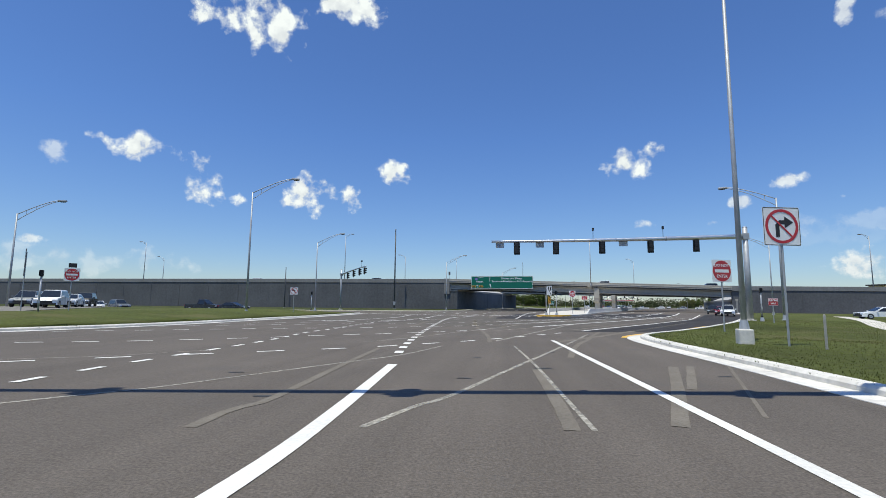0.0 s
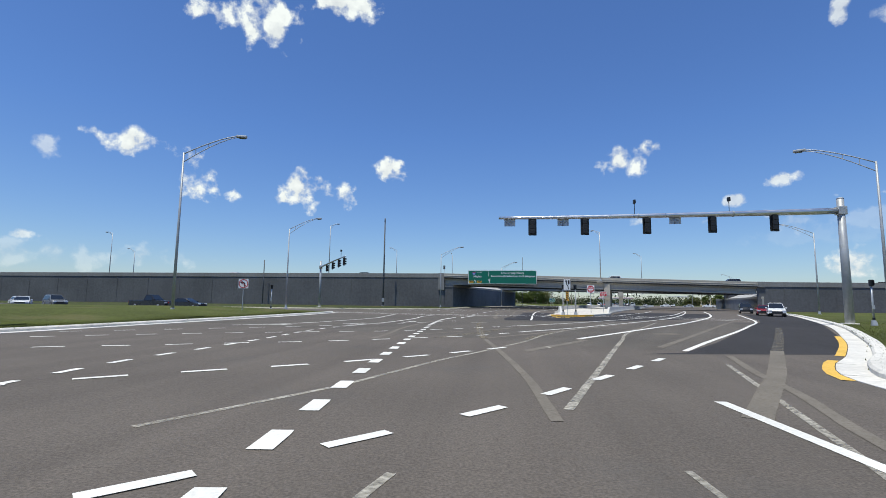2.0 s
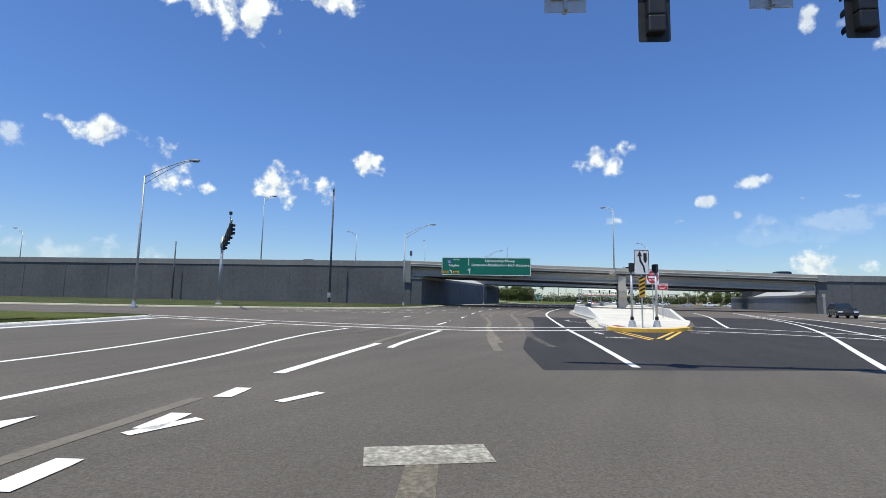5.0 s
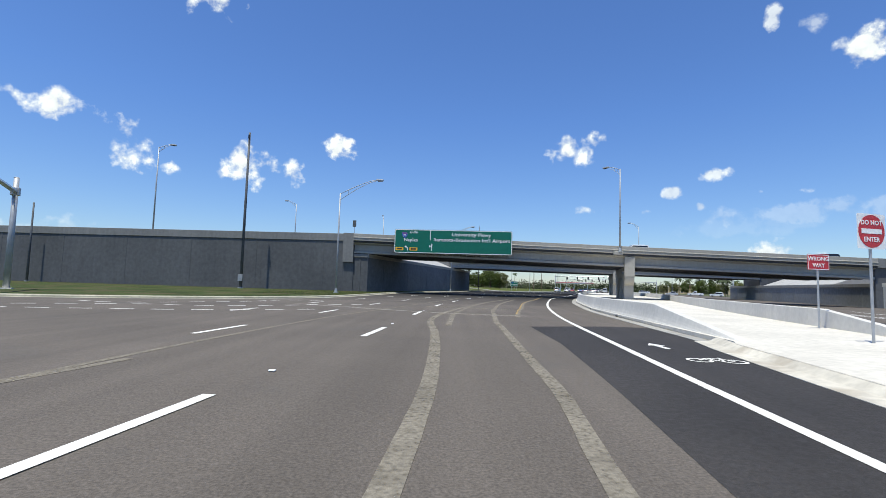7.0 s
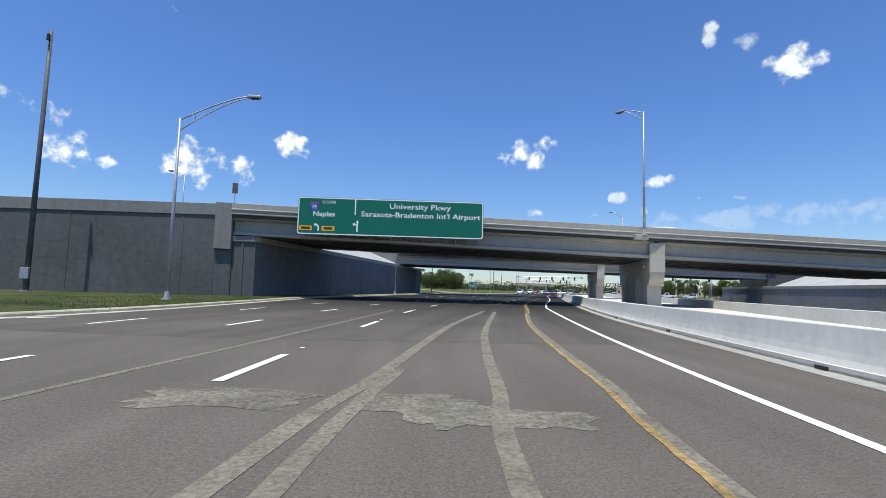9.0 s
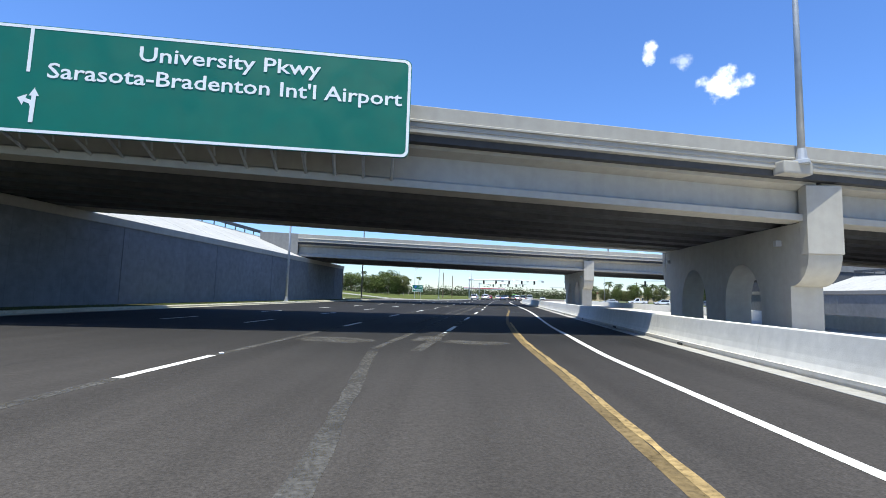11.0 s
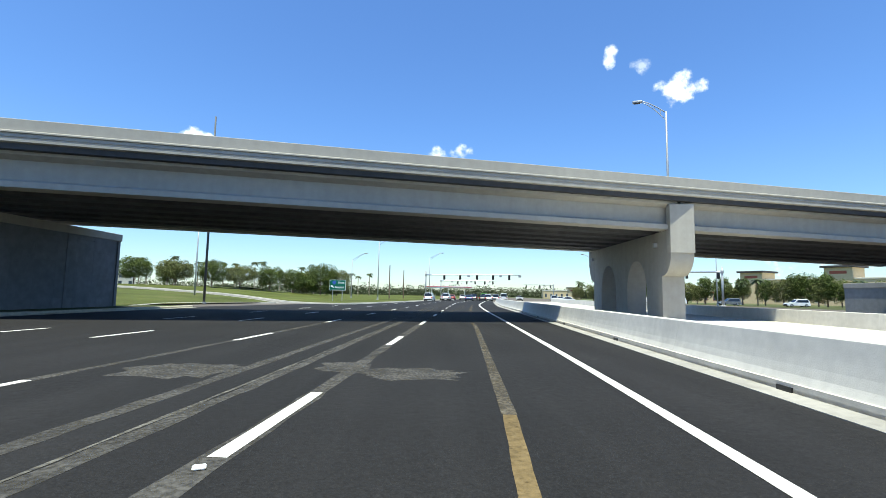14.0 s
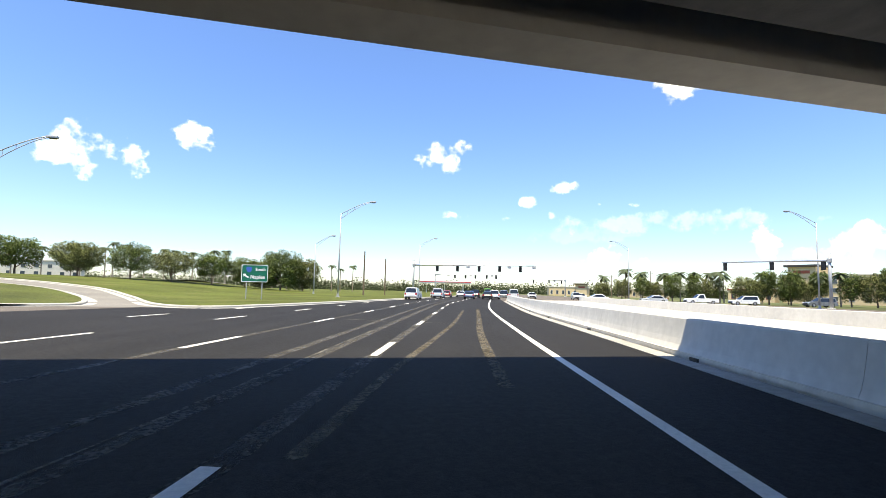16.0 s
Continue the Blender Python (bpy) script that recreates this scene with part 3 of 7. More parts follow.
sheet("new_asphalt", dark + [(16.7, 77.6), (15.7, 72.5), (13.4, 64.0), (14.5, 62.5), (16.9, 64.0), (19.4, 67.0), (22.5, 72.4), (29.0, 86.0), (40.0, 81.0), (31.0, 66.0), (22.0, 55.0), (13.5, 49.5)], "asphalt_new", 0.0025, "dark strip of newer asphalt round the median's nose")
# this sheet's colour carries the bridges' shade, faded in ahead of them
sheet("under_bridge_asphalt", [(3.4, 107.0), (1.3, 103.0), (-0.6, 99.6), (8.0, 97.0), (15.0, 96.0), (21.6, 95.6), (25.3, 106.4), (31.0, 120.0), (36.2, 131.2), (46.4, 153.6), (56.3, 175.0), (67.2, 198.8), (86, 236), (112, 285), (90, 296), (60, 240), (50, 212), (33, 190), (24, 170), (10.5, 134), (7, 125)], "asphalt_mid", 0.0035, "worn asphalt under the bridges, shade put into its dark colour")
sheet("crossing_asphalt", [(-14.5, 41.0), (-3.7, 34.3), (-2.0, 33.3), (0.4, 31.7), (5.0, 27.8), (7.6, 26.4), (10.5, 30.2), (16.0, 37.2), (27.0, 50.0), (13.5, 49.5), (5.5, 49.0), (5.8, 51.5), (6.0, 53.0), (6.9, 56.5), (8.0, 60.3), (-11.0, 60.9)], "asphalt_cross", 0.0012, "greyer, darker asphalt in the middle of the crossing")
sheet("ramp_asphalt", [(5.8, 25.45), (7.4, 26.0), (10.4, 29.6), (16.0, 37.0), (27.0, 51.6), (38, 70), (46, 84), (58, 82), (47.5, 74.5), (28.4, 47.0), (17.2, 32.2), (12.0, 25.85), (11.2, 25.85), (8.9, 25.7)], "asphalt_new", 0.0025, "dark newer asphalt of the merging lane")


lift = [0.0]


def ribbon(name, pts, width, mat, z=0.0075, label="", ragged=0.0):
    # every strip a hair above the one before, so that none share a plane
    lift[0] += 0.00002
    width *= 0.8 if mat.startswith("scar") and width > 0.15 else 1.0
    z = z + lift[0]
    b = bmesh.new()
    put_ribbon(b, pts, width, z, ragged, rng)
    return part(name, b, mat, road, label)


dash_mesh = {}


def dash(x, y, head, length, width=0.17, mat="paint", z=0.0105):
    key = (round(length, 2), round(width, 2), mat)
    if key not in dash_mesh:
        b = bmesh.new()
        w, h = width / 2, length / 2
        b.faces.new([b.verts.new(q) for q in ((-w, -h, 0), (w, -h, 0), (w, h * 0.6, 0), (w * 0.9, h, 0), (-w, h, 0))])
        me = bpy.data.meshes.new("lane_dash")
        b.to_mesh(me)
        b.free()
        me.materials.append(M[mat])
        dash_mesh[key] = me
    return shared("lane_dash", dash_mesh[key], road, pose(x, y, z, 0, 0, head))


def dashes(pts, length, cycle, start=0.0, width=0.17, mat="paint", stop=None, centre=None):
    s = np.concatenate([[0], np.cumsum(np.linalg.norm(np.diff(pts, axis=0), axis=1))])
    if centre:
        start = (s[int(np.argmin(np.hypot(pts[:, 0] - centre[0], pts[:, 1] - centre[1])))] - length / 2) % cycle
    at = start
    while at + length < (stop or s[-1]):
        mid = at + length / 2
        x, y = (np.interp(mid, s, pts[:, i]) for i in (0, 1))
        a, b = ([np.interp(q, s, pts[:, i]) for i in (0, 1)] for q in (mid - 0.4, mid + 0.4))
        dash(x, y, math.degrees(math.atan2(-(b[0] - a[0]), b[1] - a[1])), length, width, mat)
        at += cycle


gap0, gap1 = (int(np.argmin(np.abs(EDGE[:, 1] - q))) for q in (61.95, 63.85))
ribbon("edge_line", EDGE[:gap0 + 1], 0.17, "paint", label="solid white edge line")
ribbon("edge_line", EDGE[gap1:], 0.17, "paint", label="solid white edge line")
ribbon("removed_marking", EDGE[gap0:gap1 + 1], 0.24, "scar_pale", 0.005, ragged=0.015)
dashes(LANE, 2.6, 8.77, centre=(26.5, 127.7))
half = int(np.argmin(np.abs(LANE_LEFT[:, 1] - 124)))
for k, off in enumerate((0.0, -4.0, -7.7)):
    far = shift(LANE_LEFT, off) if off else LANE_LEFT
    dashes(far[36 * (k > 0):half], 2.6, 9.2, 0.2, centre=tuple(far[int(np.argmin(np.abs(far[:, 1] - 92.7)))]))
    dashes(far[half:int(len(far) * (0.9 - 0.03 * k))], 2.6, 8.77, centre=tuple(far[int(np.argmin(np.abs(far[:, 1] - 129.8 - 1.6 * k)))]))
# little raised reflectors between the dashes
bm_dot = bmesh.new()
put_box(bm_dot, (-0.05, -0.05, 0), (0.05, 0.05, 0.02), bevel=0.012)
dot = bpy.data.meshes.new("road_stud")
bm_dot.to_mesh(dot)
bm_dot.free()
dot.materials.append(M["white"])
for line in (LANE, LANE_LEFT):
    for k in range(22, len(line) - 30, 36):
        shared("road_stud", dot, road, pose(line[k][0], line[k][1], 0.007))
# solid lane line before the crossing, stop bars and the crosswalk's lines
ribbon("lane_line", curve_points([(2.3, 52.8), (2.68, 54.7), (3.84, 59.2), (4.02, 60.0)], 0.5), 0.2, "paint")
ribbon("lane_line", curve_points([(-1.75, 3.0), (-1.45, 5.5), (-1.15, 11.3)], 0.5), 0.22, "paint")
ribbon("lane_line", curve_points([(2.9, 2.0), (3.2, 4.7), (4.35, 19.2)], 0.5), 0.17, "paint")
ribbon("crosswalk_line", curve_points([(-13.5, 68.6), (-6.6, 64.8), (-3.0, 62.9), (0.3, 61.55), (4.0, 60.65), (6.3, 60.45), (9.7, 61.25), (12.3, 62.2)], 0.6), 0.28, "paint")
ribbon("crosswalk_line", curve_points([(-15.5, 71.2), (-8.8, 67.8), (-4.7, 65.8), (0.0, 63.8), (3.2, 62.9), (6.5, 62.6), (10.2, 63.5), (12.8, 64.7)], 0.6), 0.28, "paint")
OLD_BAR = curve_points([(1.4, 90.7), (3.5, 88.9), (6.0, 86.8), (7.9, 85.3), (9.1, 84.55), (10.2, 84.0), (11.0, 83.65), (12.0, 83.4), (13.4, 83.3)], 0.4)
ribbon("removed_marking", OLD_BAR, 0.46, "scar_soft", 0.0058, ragged=0.01)
for off in (-0.2, -0.1, 0.0, 0.1, 0.2):
    ribbon("old_stop_bar", shift(OLD_BAR, off), 0.058, "paint_worn", 0.0065, ragged=0.008)
ribbon("old_stop_bar", curve_points([(53.9, 193.8), (55.5, 192.2)], 0.4), 0.22, "scar_pale", 0.0065, ragged=0.05)
ribbon("old_stop_bar", curve_points([(56.6, 191.5), (58.4, 190.8)], 0.4), 0.22, "scar_pale", 0.0065, ragged=0.05)
# guide dashes of the own way, fat and short, up to the far lane line
GUIDE = curve_points([(-1.25, 12.6), (-1.25, 17), (-1.1, 22), (-0.7, 30), (-0.3, 36), (0.05, 42), (0.6, 48)], 0.1)
dashes(GUIDE, 0.66, 1.55, 0.2, 0.25, centre=(-1.0, 23.4))
ribbon("lane_line", curve_points([(0.6, 48.3), (1.2, 51), (1.9, 54)], 0.5), 0.22, "paint")
LEFTGUIDE = curve_points([(-7.3, 6.0), (-7.2, 10), (-6.75, 14.3), (-6.45, 18), (-6.45, 22.8), (-6.0, 26.2), (-5.65, 30), (-5.4, 34.2), (-4.7, 37.6)], 0.1)
dashes(LEFTGUIDE, 0.62, 1.42, 0.2, 0.17, centre=(-6.45, 22.8))
ribbon("lane_line", curve_points([(-10.5, 37.8), (-9.2, 39.1), (-7.7, 41.0), (-6.3, 44.5), (-4.6, 50.6), (-4.3, 56.0), (-4.0, 62.4)], 0.5), 0.17, "paint")
ribbon("lane_line", curve_points([(-4.65, 38.0), (-4.0, 39.8), (-2.75, 43.6), (-1.5, 50.0), (-1.15, 54.4), (-0.7, 57.8), (0.05, 60.5)], 0.5), 0.17, "paint")
# guide lines and lane lines of the crossing carriageway


def crossing_guide(line, mark, long, cycle):
    dashes(curve_points(line, 0.1), long, cycle, 0.1, 0.17, centre=mark)


crossing_guide([(-20, 6.0), (-14, 8.8), (-9.0, 11.6), (-5.6, 13.6), (-2.6, 15.4), (0.86, 18.4), (2.2, 19.85), (3.4, 21.25), (4.6, 22.7), (5.7, 24.05), (7.1, 25.8)], (2.2, 19.85), 0.75, 1.86)
crossing_guide([(-24, 12), (-16, 15.4), (-11.0, 17.0), (-7.3, 19.2), (-5.6, 20.6), (-4.0, 21.65), (-2.65, 22.5), (-1.4, 23.4), (0.0, 24.55), (1.5, 26.0), (2.75, 27.3)], (-1.4, 23.4), 0.78, 1.6)
crossing_guide([(-24, 19), (-16, 22.6), (-10.4, 25.6), (-8.5, 26.3), (-6.9, 27.0), (-5.5, 27.6), (-3.96, 28.2), (-2.55, 28.95), (-1.2, 29.8), (0.0, 30.6), (1.03, 31.2), (2.3, 32.3), (4.0, 34.3)], (1.03, 31.2), 0.72, 1.58)
crossing_guide([(-24, 22), (-14, 28.6), (-9.5, 31.2), (-5.1, 33.1), (-3.5, 33.6), (-2.2, 34.1), (-0.87, 34.9), (0.36, 35.9), (2.3, 37.6), (4.3, 39.7)], (-0.87, 34.9), 0.68, 1.52)
crossing_guide([(-24, 26), (-14, 32.0), (-7.6, 36.6), (-3.6, 40.2), (-0.2, 44.0), (2.6, 48.0)], None, 0.75, 1.8)
for line, wide_line in (
    ([(7.6, 26.4), (10.5, 30.2), (16.0, 37.2), (20.5, 43.2), (26.6, 51.6), (35.0, 66.0), (43, 80)], 0.18),
    ([(5.8, 30.8), (8.15, 33.8), (12.7, 39.7), (16.6, 44.7), (20.6, 50.2), (30.0, 64.2), (39, 80), (50, 101)], 0.24),
    ([(4.15, 34.6), (5.8, 36.35), (8.65, 39.6), (13.8, 46.1), (19.9, 54.2), (25.2, 62.3), (36.5, 82), (48, 104)], 0.18),
    ([(4.34, 39.8), (6.16, 41.5), (10.3, 46.0), (15.4, 52.4), (23.0, 62.2), (31, 74), (40, 90), (50, 108)], 0.18),
    ([(20.75, 66.0), (23.5, 70.8), (27.9, 78.3), (33.4, 88), (42, 105)], 0.18),
):
    ribbon("lane_line", curve_points(line, 0.6), wide_line, "paint")
for line, start in (
    ([(-10.6, 81.6), (-6.2, 81.9), (-3.9, 82.2), (-2.2, 82.4), (-0.6, 82.9), (1.1, 83.7), (2.2, 84.3), (4.6, 85.6)], 0.2),
    ([(-10.2, 84.0), (-5.4, 86.1), (-2.6, 85.9), (-0.4, 86.8), (1.6, 88.4), (2.9, 90.0), (4.6, 90.8), (5.9, 92.2)], 0.6),
    ([(-9.6, 88.4), (-6.6, 87.4), (-2.0, 91.5), (-0.6, 94.6), (0.6, 95.7), (2.0, 96.1), (3.3, 96.9)], 0.4),
    ([(-2.2, 99.6), (-0.6, 100.4), (2.2, 102.8), (3.3, 103.0)], 0.3),
):
    dashes(curve_points(line, 0.1), 0.85, 1.5, start, 0.22, "paint")
for a, b in (((0.1, 64.0), (1.0, 63.6)), ((2.3, 62.75), (2.95, 62.55)), ((4.15, 61.9), (4.85, 61.72)), ((6.0, 61.5), (6.5, 61.4))):
    ribbon("worn_dash", curve_points([a, b], 0.3), 0.12, "paint_worn")
# straight arrows in the turning lanes
for (x0, y0), (x1, y1) in (((-9.4, 38.1), (-7.7, 39.2)), ((-5.1, 40.2), (-4.0, 41.8)), ((-1.9, 43.0), (-1.1, 45.2))):
    head = math.degrees(math.atan2(-(x1 - x0), y1 - y0))
    reach = math.hypot(x1 - x0, y1 - y0)
    b = bmesh.new()
    put_prism(b, [(-0.09, 0), (0.09, 0), (0.09, reach * 0.68), (0.3, reach * 0.68), (0, reach), (-0.3, reach * 0.68), (-0.09, reach * 0.68)], 0.0, 0.003)
    bmesh.ops.transform(b, matrix=pose(x0, y0, 0.0096, 0, 0, head), verts=b.verts)
    part("arrow_marking", b, "paint", road)
# foot of an old arrow
ribbon("lane_arrow", curve_points([(2.55, 43.9), (3.65, 44.0)], 0.3), 0.5, "paint_worn")
ribbon("crosswalk_line", curve_points([(16.25, 62.75), (17.9, 62.0), (21.5, 59.2), (27, 53.0)], 0.6), 0.28, "paint")
ribbon("crosswalk_line", curve_points([(19.0, 66.3), (21.2, 65.0), (24.5, 61.8), (29.5, 55.6)], 0.6), 0.28, "paint")
# yellow lines in front of the median's nose
for a, b in (((12.05, 61.0), (11.5, 56.6)), ((12.4, 61.15), (11.85, 57.1)), ((15.25, 61.75), (12.15, 57.35)), ((15.6, 61.8), (12.2, 56.85))):
    ribbon("yellow_line", curve_points([a, b], 0.5), 0.13, "paint_yellow")
# cycle marks and their arrows

def ring_on_road(b, x, y, r, w):
    for k in range(20):
        a0, a1 = (2 * math.pi * q / 20 for q in (k, k + 1))
        b.faces.new([b.verts.new((x + math.cos(a) * q, y + math.sin(a) * q, 0)) for a, q in ((a0, r), (a1, r), (a1, r - w), (a0, r - w))])


for x, y, scale in ((13.35, 70.0, 0.78), (10.68, 57.45, 0.66), (15.95, 60.85, 0.5)):
    b = bmesh.new()
    ring_on_road(b, -0.42, 0, 0.33, 0.09)
    ring_on_road(b, 0.42, 0, 0.33, 0.09)
    for p, q in (((-0.42, 0), (-0.1, 0.45)), ((-0.1, 0.45), (0.3, 0.4)), ((0.42, 0), (0.25, 0.6)), ((-0.1, 0.45), (0.02, 0)), ((0.02, 0), (0.3, 0.4))):
        put_ribbon(b, np.array([p, q], float), 0.09, 0.0)
    bmesh.ops.transform(b, matrix=pose(x, y, 0.012, 0, 0, -14) @ Matrix.Scale(scale, 4), verts=b.verts)
    part("cycle_marking", b, "paint", road, "white bicycle symbol painted on the lane")
    b = bmesh.new()
    put_prism(b, [(0, 0.55), (0.22, 0.1), (0.07, 0.1), (0.07, -0.5), (-0.07, -0.5), (-0.07, 0.1), (-0.22, 0.1)], 0.0, 0.004)
    bmesh.ops.transform(b, matrix=pose(x + 0.15, y + 2.3, 0.008, 0, 0, -6), verts=b.verts)
    part("arrow_marking", b, "paint", road)
# ghosts of removed lines


def ghost(pts, w, mat):
    """The trace of a line that was ground off or wore away."""
    ribbon("removed_marking", curve_points(pts, 0.35), w, mat, 0.005, ragged=min(0.006, 0.03 * w))


ghost([(5.64, 54.65), (6.14, 59.81), (6.59, 63.31), (7.41, 68.04), (8.14, 74.51), (8.46, 79.21), (9.35, 83.43), (11.05, 89.13), (12.01, 91.51), (13.26, 95.12), (15.79, 102.10), (19.99, 111.96)], 0.3, "scar")
ghost([(8.87, 77.18), (9.56, 81.22), (10.08, 84.03), (11.54, 89.42), (12.50, 92.27)], 0.26, "scar")
ghost([(7.74, 60.33), (8.29, 63.93), (9.03, 67.12), (9.55, 70.30), (10.59, 76.46), (11.01, 79.21), (11.90, 83.43), (12.96, 88.45), (13.62, 90.56), (14.57, 94.08), (16.34, 99.83), (20.58, 111.52)], 0.26, "scar")
ghost([(12.75, 82.3), (13.3, 84.3), (14.75, 89.04), (15.42, 90.84), (16.75, 95.31), (18.99, 102.21), (22.35, 110.87)], 0.24, "scar")
ghost([(22.35, 110.87), (24.81, 117.05), (26.89, 122.46), (28.72, 126.76), (31.23, 132.36), (34.23, 138.55), (40.40, 150.81)], 0.2, "scar_yellow")
ghost([(40.40, 150.81), (46.26, 163.50), (47.77, 167.01)], 0.22, "scar_tan")
ghost([(1.66, 65.88), (2.80, 72.25), (4.14, 78.30), (5.60, 83.33), (7.45, 89.13), (8.30, 91.89), (10.09, 97.34), (14.58, 111.74)], 0.17, "scar")
ghost([(0.31, 61.87), (1.46, 65.68), (2.57, 69.58)], 0.22, "scar")
ghost([(7.05, 53.6), (7.1, 54.9), (7.22, 55.95), (7.38, 57.7), (7.86, 60.4)], 0.34, "scar_dim")
ghost([(1.7, 53.6), (1.86, 54.7), (2.08, 55.8), (2.42, 57.0), (2.95, 59.5), (4.2, 61.8)], 0.3, "scar_soft")
ghost([(5.2, 52.4), (5.43, 54.8), (5.61, 56.3), (5.9, 58.6)], 0.3, "scar_soft")
ghost([(-0.65, 56.9), (0.45, 58.3), (1.09, 60.2)], 0.16, "scar_soft")
ghost([(1.43, 5.6), (1.65, 7.25), (2.02, 10.6)], 0.24, "scar_soft")
ghost([(1.68, 5.6), (1.83, 7.5), (2.15, 11.5), (2.42, 16.4)], 0.07, "paint_worn")
ghost([(1.75, 18.0), (2.0, 21.2), (2.1, 25.4), (2.12, 30.0)], 0.2, "scar_soft")
ghost([(2.1, 30.0), (2.14, 31.1), (2.27, 33.4), (2.5, 37.2), (3.06, 43.8)], 0.34, "scar_tan_sun")
ghost([(0.22, 30.4), (0.85, 31.45), (1.81, 33.2), (2.91, 35.1), (4.3, 37.9), (7.6, 42.2)], 0.34, "scar_tan_sun")
ghost([(-2.0, 30.0), (-1.77, 31.7), (-1.63, 33.6), (-1.5, 36.0), (-0.98, 40.1), (0.15, 46.2)], 0.24, "scar_soft")
ghost([(-0.4, 32.4), (0.38, 33.3), (1.19, 34.3), (2.62, 35.6), (4.3, 37.9)], 0.2, "scar_soft")
ghost([(2.2, 30.6), (3.13, 31.75), (4.24, 33.1), (6.13, 35.5), (10.9, 41.6), (15.2, 47.4)], 0.28, "scar_soft")
ghost([(3.66, 30.2), (4.34, 31.8), (6.12, 35.2)], 0.34, "scar_tan_sun")
ghost([(-0.92, 5.66), (-0.35, 6.85), (0.13, 7.6), (1.4, 10.5), (4.24, 16.9), (7.06, 23.5)], 0.1, "paint_worn")
ghost([(2.04, 18.6), (3.69, 22.3), (5.6, 26.6), (7.6, 31.05)], 0.13, "paint_worn")
ghost([(-2.86, 17.6), (-2.14, 18.7), (-1.2, 20.2), (-0.45, 21.8), (0.49, 23.8), (1.52, 25.6), (3.4, 29.2), (4.66, 32.2), (5.76, 34.4), (7.4, 37.3), (13.4, 47.4)], 0.11, "paint_worn")
ghost([(3.4, 13.0), (4.2, 15.6), (5.03, 17.8), (5.95, 19.8), (6.86, 22.2), (8.22, 25.3)], 0.22, "scar_soft")
ghost([(4.2, 18.2), (5.6, 20.0), (7.3, 22.2), (10.6, 26.8)], 0.42, "scar_soft")
ghost([(10.6, 26.8), (14.4, 32.0), (21.0, 41.2)], 0.4, "scar_dim")
ghost([(2.73, 5.8), (3.93, 8.3), (5.3, 11.3)], 0.26, "scar_soft")
ghost([(4.17, 8.3), (5.75, 11.4)], 0.2, "scar_soft")
ghost([(4.05, 6.3), (5.1, 8.35), (7.1, 12.3)], 0.06, "scar_soft")
ghost([(-2.81, 5.6), (-2.75, 6.5), (-2.5, 7.2), (-2.3, 10.7), (-2.0, 15.2)], 0.2, "scar_soft")
ghost([(-6.0, 6.7), (-5.37, 7.35), (-4.7, 8.0), (-3.78, 9.35), (-2.42, 11.4), (-1.1, 13.4), (0.0, 16.3)], 0.09, "paint_worn")
ghost([(-10.4, 11.5), (-8.6, 12.4), (-6.8, 14.1)], 0.07, "paint_worn")
ghost([(7.6, 31.1), (8.5, 33.2), (9.64, 35.4), (12.6, 40.6), (16.4, 47.4)], 0.12, "paint_worn")
ghost([(7.37, 27.5), (9.4, 30.3), (11.7, 33.5), (18.6, 43.2), (26.4, 54.0)], 0.28, "scar_soft")
ghost([(2.9, 26.0), (3.8, 27.3), (4.63, 28.4), (5.8, 30.1)], 0.36, "scar_soft")
ghost([(3.80, 26.95), (3.78, 27.55)], 0.09, "paint_worn")
ghost([(4.7, 28.83), (4.98, 28.83)], 0.1, "paint_worn")
ghost([(5.5, 30.1), (6.2, 31.1), (9.15, 35.3), (12.0, 39.5)], 0.26, "scar_soft")
ghost([(53.3, 178.5), (54.2, 180.5), (55.1, 182.5), (57.5, 187.6), (61.2, 195.0), (66.2, 205.1)], 0.3, "scar_tan")
ghost([(50.2, 176.5), (52.2, 180.4), (54.8, 185.1), (58.4, 191.8), (64.0, 203.0)], 0.22, "scar_tan")
ribbon("removed_marking", curve_points([(19.99, 111.96), (22.17, 120.85)], 0.5), 0.28, "scar_faint", 0.005, ragged=0.03)
ribbon("removed_marking", shift(LANE, -1.05)[:-120:2], 0.26, "scar_faint", 0.005, ragged=0.03)
ribbon("removed_marking", shift(LANE, -1.2)[40:-160:2], 0.05, "scar_pale", 0.0065, ragged=0.015)
ribbon("removed_marking", shift(LANE, -1.85)[40:-160:2], 0.3, "scar_faint", 0.005, ragged=0.03)
ribbon("removed_marking", LANE[:-160:2], 0.34, "scar_faint", 0.0045, ragged=0.03)
ribbon("removed_marking", LANE_LEFT[200:-160:2], 0.26, "scar_faint", 0.0045, ragged=0.03)
ribbon("yellow_remnant", curve_points([(22.47, 110.87), (24.96, 117.05), (27.04, 122.46), (28.87, 126.76), (31.33, 132.26)], 0.35), 0.10, "scar_yellow_bright", 0.0068, ragged=0.02)
ribbon("yellow_remnant", curve_points([(13.3, 84.6), (14.62, 88.9), (15.3, 90.9), (16.6, 95.2), (18.85, 102.1), (22.25, 110.87)], 0.35), 0.085, "scar_yellow_bright", 0.0068, ragged=0.015)


